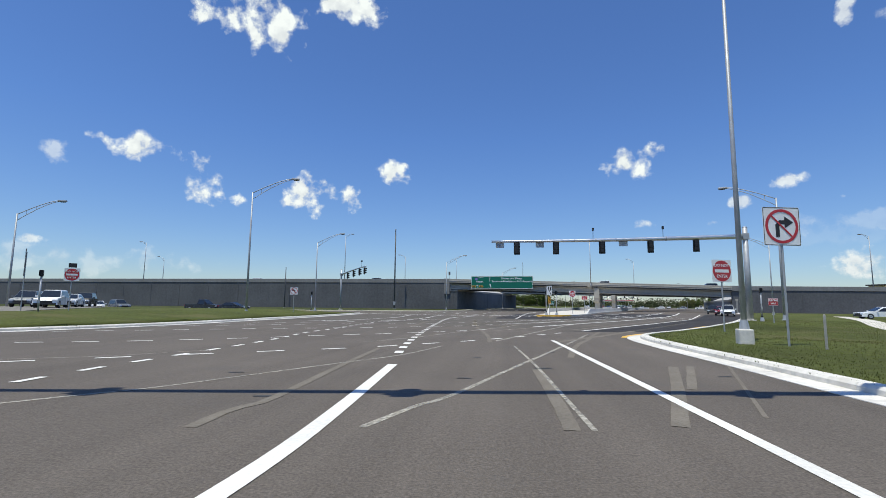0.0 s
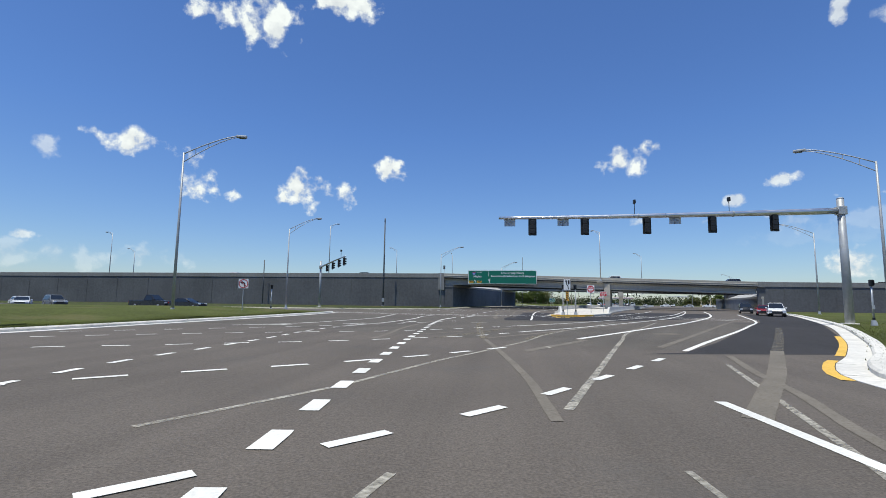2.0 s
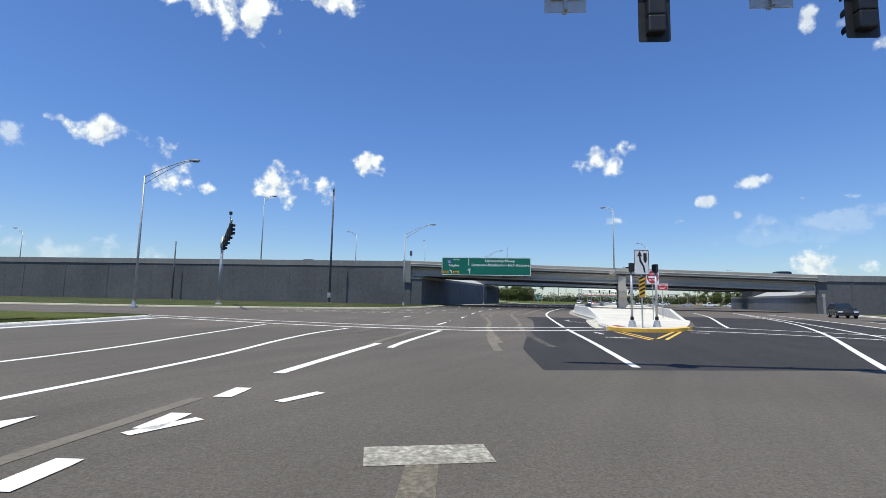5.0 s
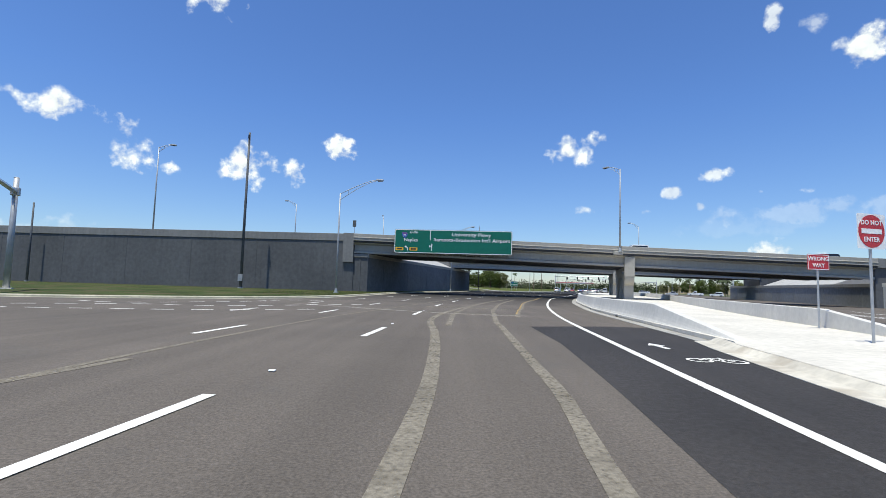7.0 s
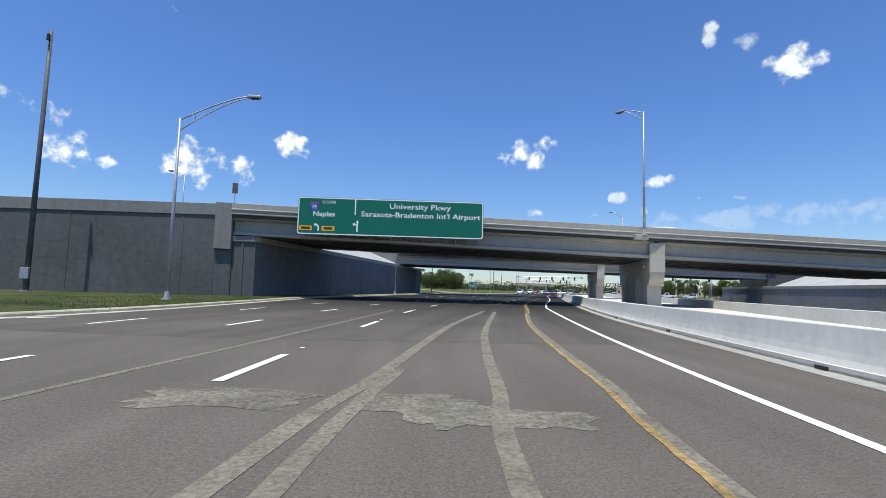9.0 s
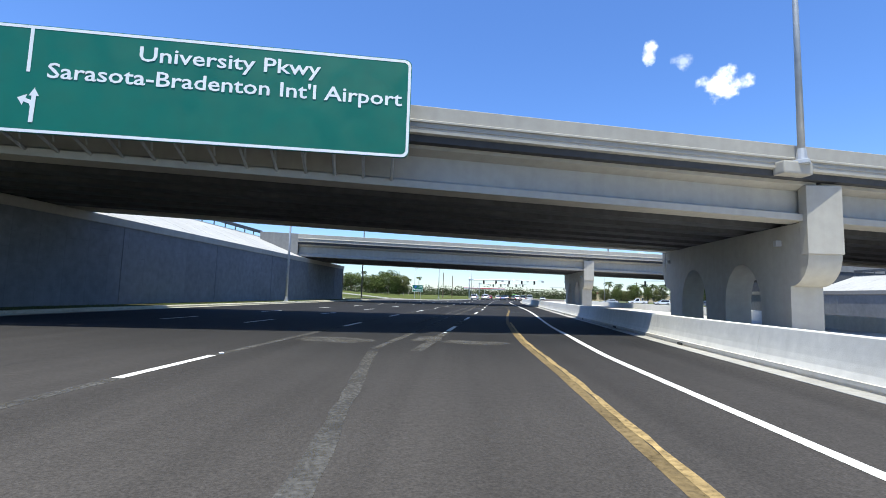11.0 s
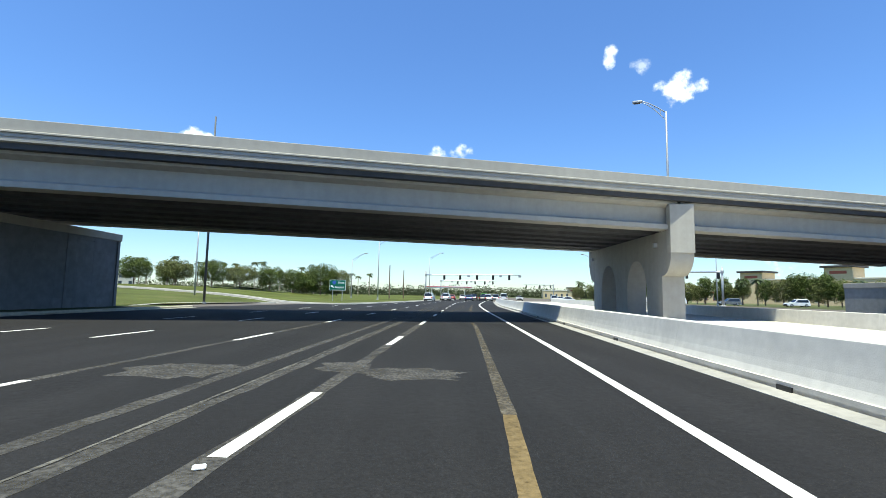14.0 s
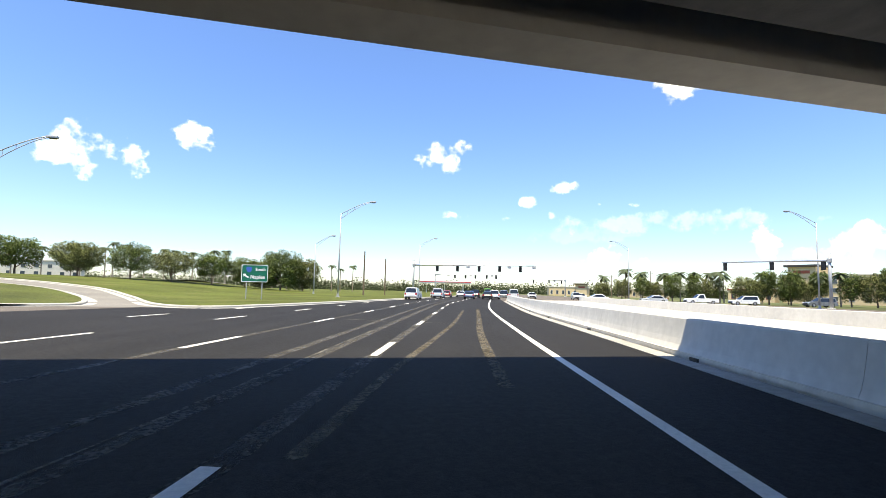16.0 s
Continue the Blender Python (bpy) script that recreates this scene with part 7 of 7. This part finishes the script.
def make_palm(height, seed, reach=2.3):
    r = random.Random(seed)
    root = new("palm_tree")
    b = bmesh.new()
    put_tube(b, [(0, 0, -0.2), (0.1, 0, height * 0.5), (0.05, 0.1, height)], [0.2, 0.15, 0.13], 8)
    part("trunk", b, "palm_bark", root)
    b = bmesh.new()
    for k in range(18):
        a = k * 2.399
        lift = r.uniform(-0.5, 0.95)
        pts = []
        for j in range(6):
            u = j / 5
            out = reach * u
            pts.append(Vector((math.cos(a) * out, math.sin(a) * out, height + (lift * 1.6 * u - 1.5 * u * u) * reach / 2.3)))
        for j in range(5):
            d = (pts[j + 1] - pts[j]).normalized()
            s = d.cross(Vector((0, 0, 1))).normalized()
            w0, w1 = 0.18 * reach * math.sin(math.pi * (0.12 + 0.8 * j / 5)), 0.18 * reach * math.sin(math.pi * (0.12 + 0.8 * (j + 1) / 5))
            for side in (-1, 1):
                b.faces.new([b.verts.new(v) for v in (pts[j], pts[j + 1], pts[j + 1] + s * side * w1 - Vector((0, 0, w1 * 0.6)), pts[j] + s * side * w0 - Vector((0, 0, w0 * 0.6)))])
    part("fronds", b, "palm", root)
    return root


def plant(makers, spots, label, group, category="tree"):
    first = {}
    for i, (x, y, k, s) in enumerate(spots):
        z = 0.1 + slip_rise(x, y)
        m = pose(x, y, z, 0, 0, (i * 77) % 360) @ Matrix.Diagonal((s, s, s, 1))
        if k not in first:
            ob = makers[k]()
            tagged(ob, label, category, group)
            ob.matrix_basis = m
            first[k] = ob
        else:
            o = copy_thing(first[k], pose(x, y, z, 0, 0, (i * 77) % 360))
            o.scale = (s, s, s)


young = [lambda: make_tree(6.6, 8.4, 11, "leaf", 8800, 0.31), lambda: make_tree(6.2, 8.8, 12, "leaf_pale", 8800, 0.31, 0.2), lambda: make_tree(7.0, 8.0, 13, "leaf", 8800, 0.31, 0.12)]
plant(young, [(-10, 270, 1, 0.95), (-1.8, 272, 0, 0.9), (5.5, 276, 2, 0.95), (12.6, 277, 0, 1.0), (21.0, 279, 1, 1.02), (28.9, 281, 2, 1.0), (35.6, 284, 1, 1.0), (43.0, 286, 0, 1.05), (49.5, 288, 2, 1.0), (-22, 266, 2, 0.9), (-36, 262, 0, 0.9), (-50, 259, 1, 0.9), (17.5, 292, 2, 0.8), (1.5, 288, 1, 0.8)], "bushy broadleaf tree standing on the grass", "young trees on the verge")
grown = [lambda: make_tree(9.8, 10.4, 21, "leaf", 12000, 0.36, 0.03), lambda: make_tree(8.8, 9.4, 22, "leaf_pale", 11000, 0.36, 0.04)]
plant(grown, [(57.1, 288, 0, 1.0), (62.5, 292, 1, 0.95), (54.0, 294, 1, 0.85)], "dense bushy green tree", "bushy trees")
slim = [lambda: make_tree(8.6, 6.4, 23, "leaf", 7000, 0.33, 0.10), lambda: make_tree(7.4, 7.2, 24, "leaf_pale", 7000, 0.33, 0.06), lambda: make_tree(9.4, 5.6, 25, "leaf", 7000, 0.33, 0.16)]
plant(slim, [(140, 269, 1, 0.75), (146.5, 259, 0, 0.8), (149, 255, 2, 0.7), (155.5, 247, 1, 0.85), (158.5, 243.5, 2, 0.82), (160.5, 240, 0, 0.9), (168, 228, 1, 0.95), (170.5, 223.5, 0, 0.98), (172, 220, 2, 0.9), (175.5, 209, 1, 0.9), (177, 204.5, 0, 0.95), (179.5, 194, 2, 0.95), (181.5, 188, 0, 0.92)], "loose green tree behind the far road", "trees behind the far road")
plant(slim, [(150, 268, 1, 0.7), (164.5, 243, 1, 0.6), (183, 198, 1, 0.85), (143, 265, 0, 0.7), (152, 252.5, 1, 0.8), (163.5, 236, 2, 0.8), (166, 231.5, 0, 0.8), (174, 214.5, 1, 0.85), (176.5, 207, 2, 0.85), (178.5, 199.5, 1, 0.9), (180.5, 191, 0, 0.85), (169.5, 226, 2, 0.9), (157, 245, 1, 0.75), (161.5, 238, 1, 0.7), (171.2, 221.6, 1, 0.85), (173.2, 217.5, 0, 0.8), (138, 274, 1, 0.65), (184, 184, 1, 0.9), (185.5, 178, 2, 0.9)], "loose green tree behind the far road", "trees behind the far road")
palms = [lambda: make_palm(7.5, 31), lambda: make_palm(8.6, 32)]
far_palms = [lambda: make_palm(9.2, 33, 1.7), lambda: make_palm(10.4, 34, 1.8), lambda: make_palm(8.2, 35, 1.6)]
rp = random.Random(41)
plant(far_palms, [(x + rp.uniform(-1.6, 1.6), 345 + x * 0.2 + rp.uniform(-7, 7), k % 3, rp.uniform(0.9, 1.25)) for k, x in enumerate(range(-66, 92, 5))], "slender palm tree behind a row of bushy trees", "palms on the left", "palm")
plant(palms, [(146, 274, 1, 0.95), (148.5, 271, 0, 0.98), (153, 267, 0, 0.95), (155.5, 264.5, 1, 0.86), (158, 262, 0, 0.98), (160, 259.5, 1, 0.85), (162, 257, 0, 0.92), (166, 250, 1, 0.85), (143, 279, 0, 0.85), (152, 250.5, 1, 0.82), (163.4, 236, 0, 0.86), (165.2, 233, 1, 0.8), (174, 214, 0, 0.85), (178.4, 199.5, 1, 0.85), (148.2, 263, 0, 0.9)], "palm tree among bushes", "palms on the right", "palm")

# the far belt of trees, beyond everything else
b = bmesh.new()
r = random.Random(8)
verts, faces = [], []
for k in range(1300):
    a = radians(-52 + 122 * (k + r.random()) / 1300)
    d = r.uniform(430, 640)
    h = r.uniform(5, 11) * (1.3 if r.random() < 0.12 else 1)
    cx, cy = 50 + math.sin(a) * d, 170 + math.cos(a) * d
    for _ in range(70):
        q = Vector((cx + r.gauss(0, 3.4), cy + r.gauss(0, 2.0), h * r.random() ** 1.25))
        e = Euler((r.uniform(-1.2, 1.2), r.uniform(-1.2, 1.2), r.uniform(0, 6.28))).to_matrix()
        s = r.uniform(0.9, 2.0)
        n = len(verts)
        verts += [tuple(q + e @ Vector(w) * s) for w in ((-0.5, 0, 0), (0, -0.35, 0.1), (0.5, 0, 0), (0, 0.35, 0.1))]
        faces.append((n, n + 1, n + 2, n + 3))
me = bpy.data.meshes.new("far_trees")
me.from_pydata(verts, [], faces)
me.materials.append(M["leaf_far"])
tagged(new("far_trees", me), "distant belt of mixed trees along the horizon", "woods", kind="stuff")
b.free()

# ---- buildings ----


def building(x, y, turn, w, d, h, mat, label, floors=3, bays=8, towers=(), cornice="roof_dark", trim="stucco_pale"):
    root = thing("building", label, "building", pose(x, y, 0.0, 0, 0, turn))
    b = bmesh.new()
    put_box(b, (-w / 2, 0, -0.2), (w / 2, d, h))
    part("wall", b, mat, root)
    b = bmesh.new()
    put_box(b, (-w / 2 - 0.25, -0.25, h), (w / 2 + 0.25, d + 0.25, h + 0.45), bevel=0.05)
    part("roof", b, trim, root)
    for tx, tw, th in towers:
        b = bmesh.new()
        put_box(b, (tx - tw / 2, -0.8, -0.2), (tx + tw / 2, d * 0.5, th))
        t = part("tower", b, mat, root)
        b = bmesh.new()
        put_box(b, (tx - tw / 2 - 0.9, -1.7, th), (tx + tw / 2 + 0.9, d * 0.5 + 0.9, th + 0.7), bevel=0.08)
        part("cornice", b, cornice, t)
        b = bmesh.new()
        put_box(b, (tx - tw * 0.3, -0.86, th - 2.2), (tx + tw * 0.3, -0.8, th - 1.2))
        part("name_board", b, "roof_red", t)
    fl = (h - 0.8) / floors
    for i in range(bays):
        for k in range(floors):
            cx = -w / 2 + w * (i + 0.5) / bays
            if any(abs(cx - tx) < tw / 2 for tx, tw, th in towers):
                continue
            z0 = 0.9 + fl * k
            b = bmesh.new()
            put_box(b, (cx - 0.75, -0.06, z0), (cx + 0.75, 0.02, z0 + fl * 0.55))
            fr = part("window", b, trim, root)
            b = bmesh.new()
            put_box(b, (cx - 0.64, -0.075, z0 + 0.1), (cx + 0.64, -0.055, z0 + fl * 0.55 - 0.1))
            part("pane", b, "window", fr)
    return root


building(226, 233, -82, 92, 18, 9.0, "stucco", "long warm beige hotel block with square corner towers", 3, 22, ((-12, 8, 13.0), (36, 9, 12.5), (-40, 8, 12.0)))
building(214, 286, -65, 14, 10, 4.0, "stucco", "low beige shop with a red roof", 1, 4, (), trim="roof_red")
building(-32, 392, 10, 46, 14, 9.0, "stucco_pale", "pale low office block behind palm trees", 3, 12)
building(-88, 372, 14, 40, 14, 8.5, "stucco_pale", "pale low office block behind palm trees", 3, 10)
building(246, 430, -30, 26, 12, 5.5, "stucco", "brown and white shop block far down the road", 1, 7, ((8, 7, 7.5),))
building(280, 400, -40, 30, 12, 5.0, "stucco", "low brown shop block far down the road", 1, 8)
# filling-station canopy
root = thing("canopy", "flat white station canopy with a red band", "canopy", pose(150, 412, 0, 0, 0, -22))
b = bmesh.new()
put_box(b, (-14, -4, 5.4), (14, 6, 6.6), bevel=0.1)
part("roof", b, "white", root)
b = bmesh.new()
put_box(b, (-14.1, -4.1, 5.9), (14.1, 6.1, 6.3))
part("band", b, "red", root)
for x in (-10, 0, 10):
    b = bmesh.new()
    put_box(b, (x - 0.25, -0.25, -0.2), (x + 0.25, 0.25, 5.45))
    part("column", b, "white", root)
# timber poles by the far road
for i, (x, y, h) in enumerate(((70.5, 262, 8.5), (78, 274, 8.0), (229, 360, 11.5), (205, 345, 10.5), (182, 300, 10))):
    root = thing("timber_pole", "plain weathered timber utility pole", "pole", pose(x, y, 0.1), "timber poles")
    b = bmesh.new()
    put_tube(b, [(0, 0, -0.2), (0, 0, h)], [0.16, 0.11], 8)
    part("shaft", b, "bark", root)
    if h > 9.5:
        b = bmesh.new()
        put_box(b, (-1.2, -0.06, h - 0.9), (1.2, 0.06, h - 0.75))
        part("crossarm", b, "bark", root)
# slip road and pale strip past the bridges at the left
b = bmesh.new()
put_ribbon(b, curve_points([(-120, 296), (-40, 301), (20, 312), (70, 324)], 1.0), 14.0, 0.2)
for v in b.verts:
    v.co.z += slip_rise(v.co.x, v.co.y)
tagged(mesh_object("pavement_parking", b, "gutter"), "pale paved parking strip behind the trees", "pavement", kind="structure")

# ---- panels of the retaining walls: alternate columns staggered by half a panel ----
panel_mesh = {}
for wall, start, way_v, side, length, z_top in ((front_wall, fa + fd * 108.0, fd, fs, 59.5, 7.2), (left_wall, la, ld, ls, 62.0, 4.95), (right_wall, ra, rd, rs, 65.0, 2.8)):
    face = "wall" if wall is left_wall else "wall_sun_toned" if wall is right_wall else "wall_open"
    for i in range(int(length / 1.5)):
        low = 0.0
        high = 1.5 if i % 2 else 0.75
        while low < z_top - 0.1:
            high = min(high, z_top)
            if z_top - high < 0.3:
                high = z_top
            key = (round(high - low, 3), face)
            if key not in panel_mesh:
                b = bmesh.new()
                gap = 0.018 if face == "wall" else 0.007
                put_box(b, (0.002, -0.02, gap), (1.498, 0.035, high - low - gap))
                bmesh.ops.recalc_face_normals(b, faces=b.faces)
                me = bpy.data.meshes.new("wall_panel")
                b.to_mesh(me)
                b.free()
                me.materials.append(M[face])
                panel_mesh[key] = me
            p = start + way_v * (i * 1.5) + side * 0.012
            shared("wall_panel", panel_mesh[key], wall, pose(p.x, p.y, low + 0.01, 0, 0, math.degrees(math.atan2(way_v.y, way_v.x))))
            low, high = high, high + 1.5

# ---- grass blades along the kerbs ----


def blades(name, line, reach, count, tall, seed, label):
    """Short upright blades behind a kerb line, thickest beside it."""
    r2 = random.Random(seed)
    side = sides_of(line)
    verts, faces = [], []
    for _ in range(count):
        k = r2.randrange(len(line))
        off = 0.36 + reach * r2.random() ** 1.6
        x = line[k][0] + side[k][0] * off + r2.uniform(-0.4, 0.4)
        y = line[k][1] + side[k][1] * off + r2.uniform(-0.4, 0.4)
        a, h = r2.uniform(0, 6.28), tall * r2.uniform(0.5, 1.3)
        w = 0.012 + 0.1 * tall
        lean = r2.uniform(-0.5, 0.5) * h
        n = len(verts)
        verts += [(x - math.cos(a) * w, y - math.sin(a) * w, 0.12), (x + math.cos(a) * w, y + math.sin(a) * w, 0.12), (x + math.sin(a) * lean, y + math.cos(a) * lean, 0.13 + h)]
        faces.append((n, n + 1, n + 2))
    me = bpy.data.meshes.new(name)
    me.from_pydata(verts, [], faces)
    me.materials.append(M["blades"])
    tagged(new(name, me), label, "grass", kind="stuff")


k0 = int(np.argmin(np.abs(near_corner[:, 1] - 3)))
blades("grass_blades", near_corner[k0:k0 + 75], 12.0, 34000, 0.035, 3, "short green grass blades behind the corner kerb")
blades("grass_blades", left_corner[4:60], 14.0, 18000, 0.06, 4, "short green grass blades behind the long kerb")
blades("grass_blades", left_far[40:120], 10.0, 16000, 0.06, 5, "rough grass blades below the wall")
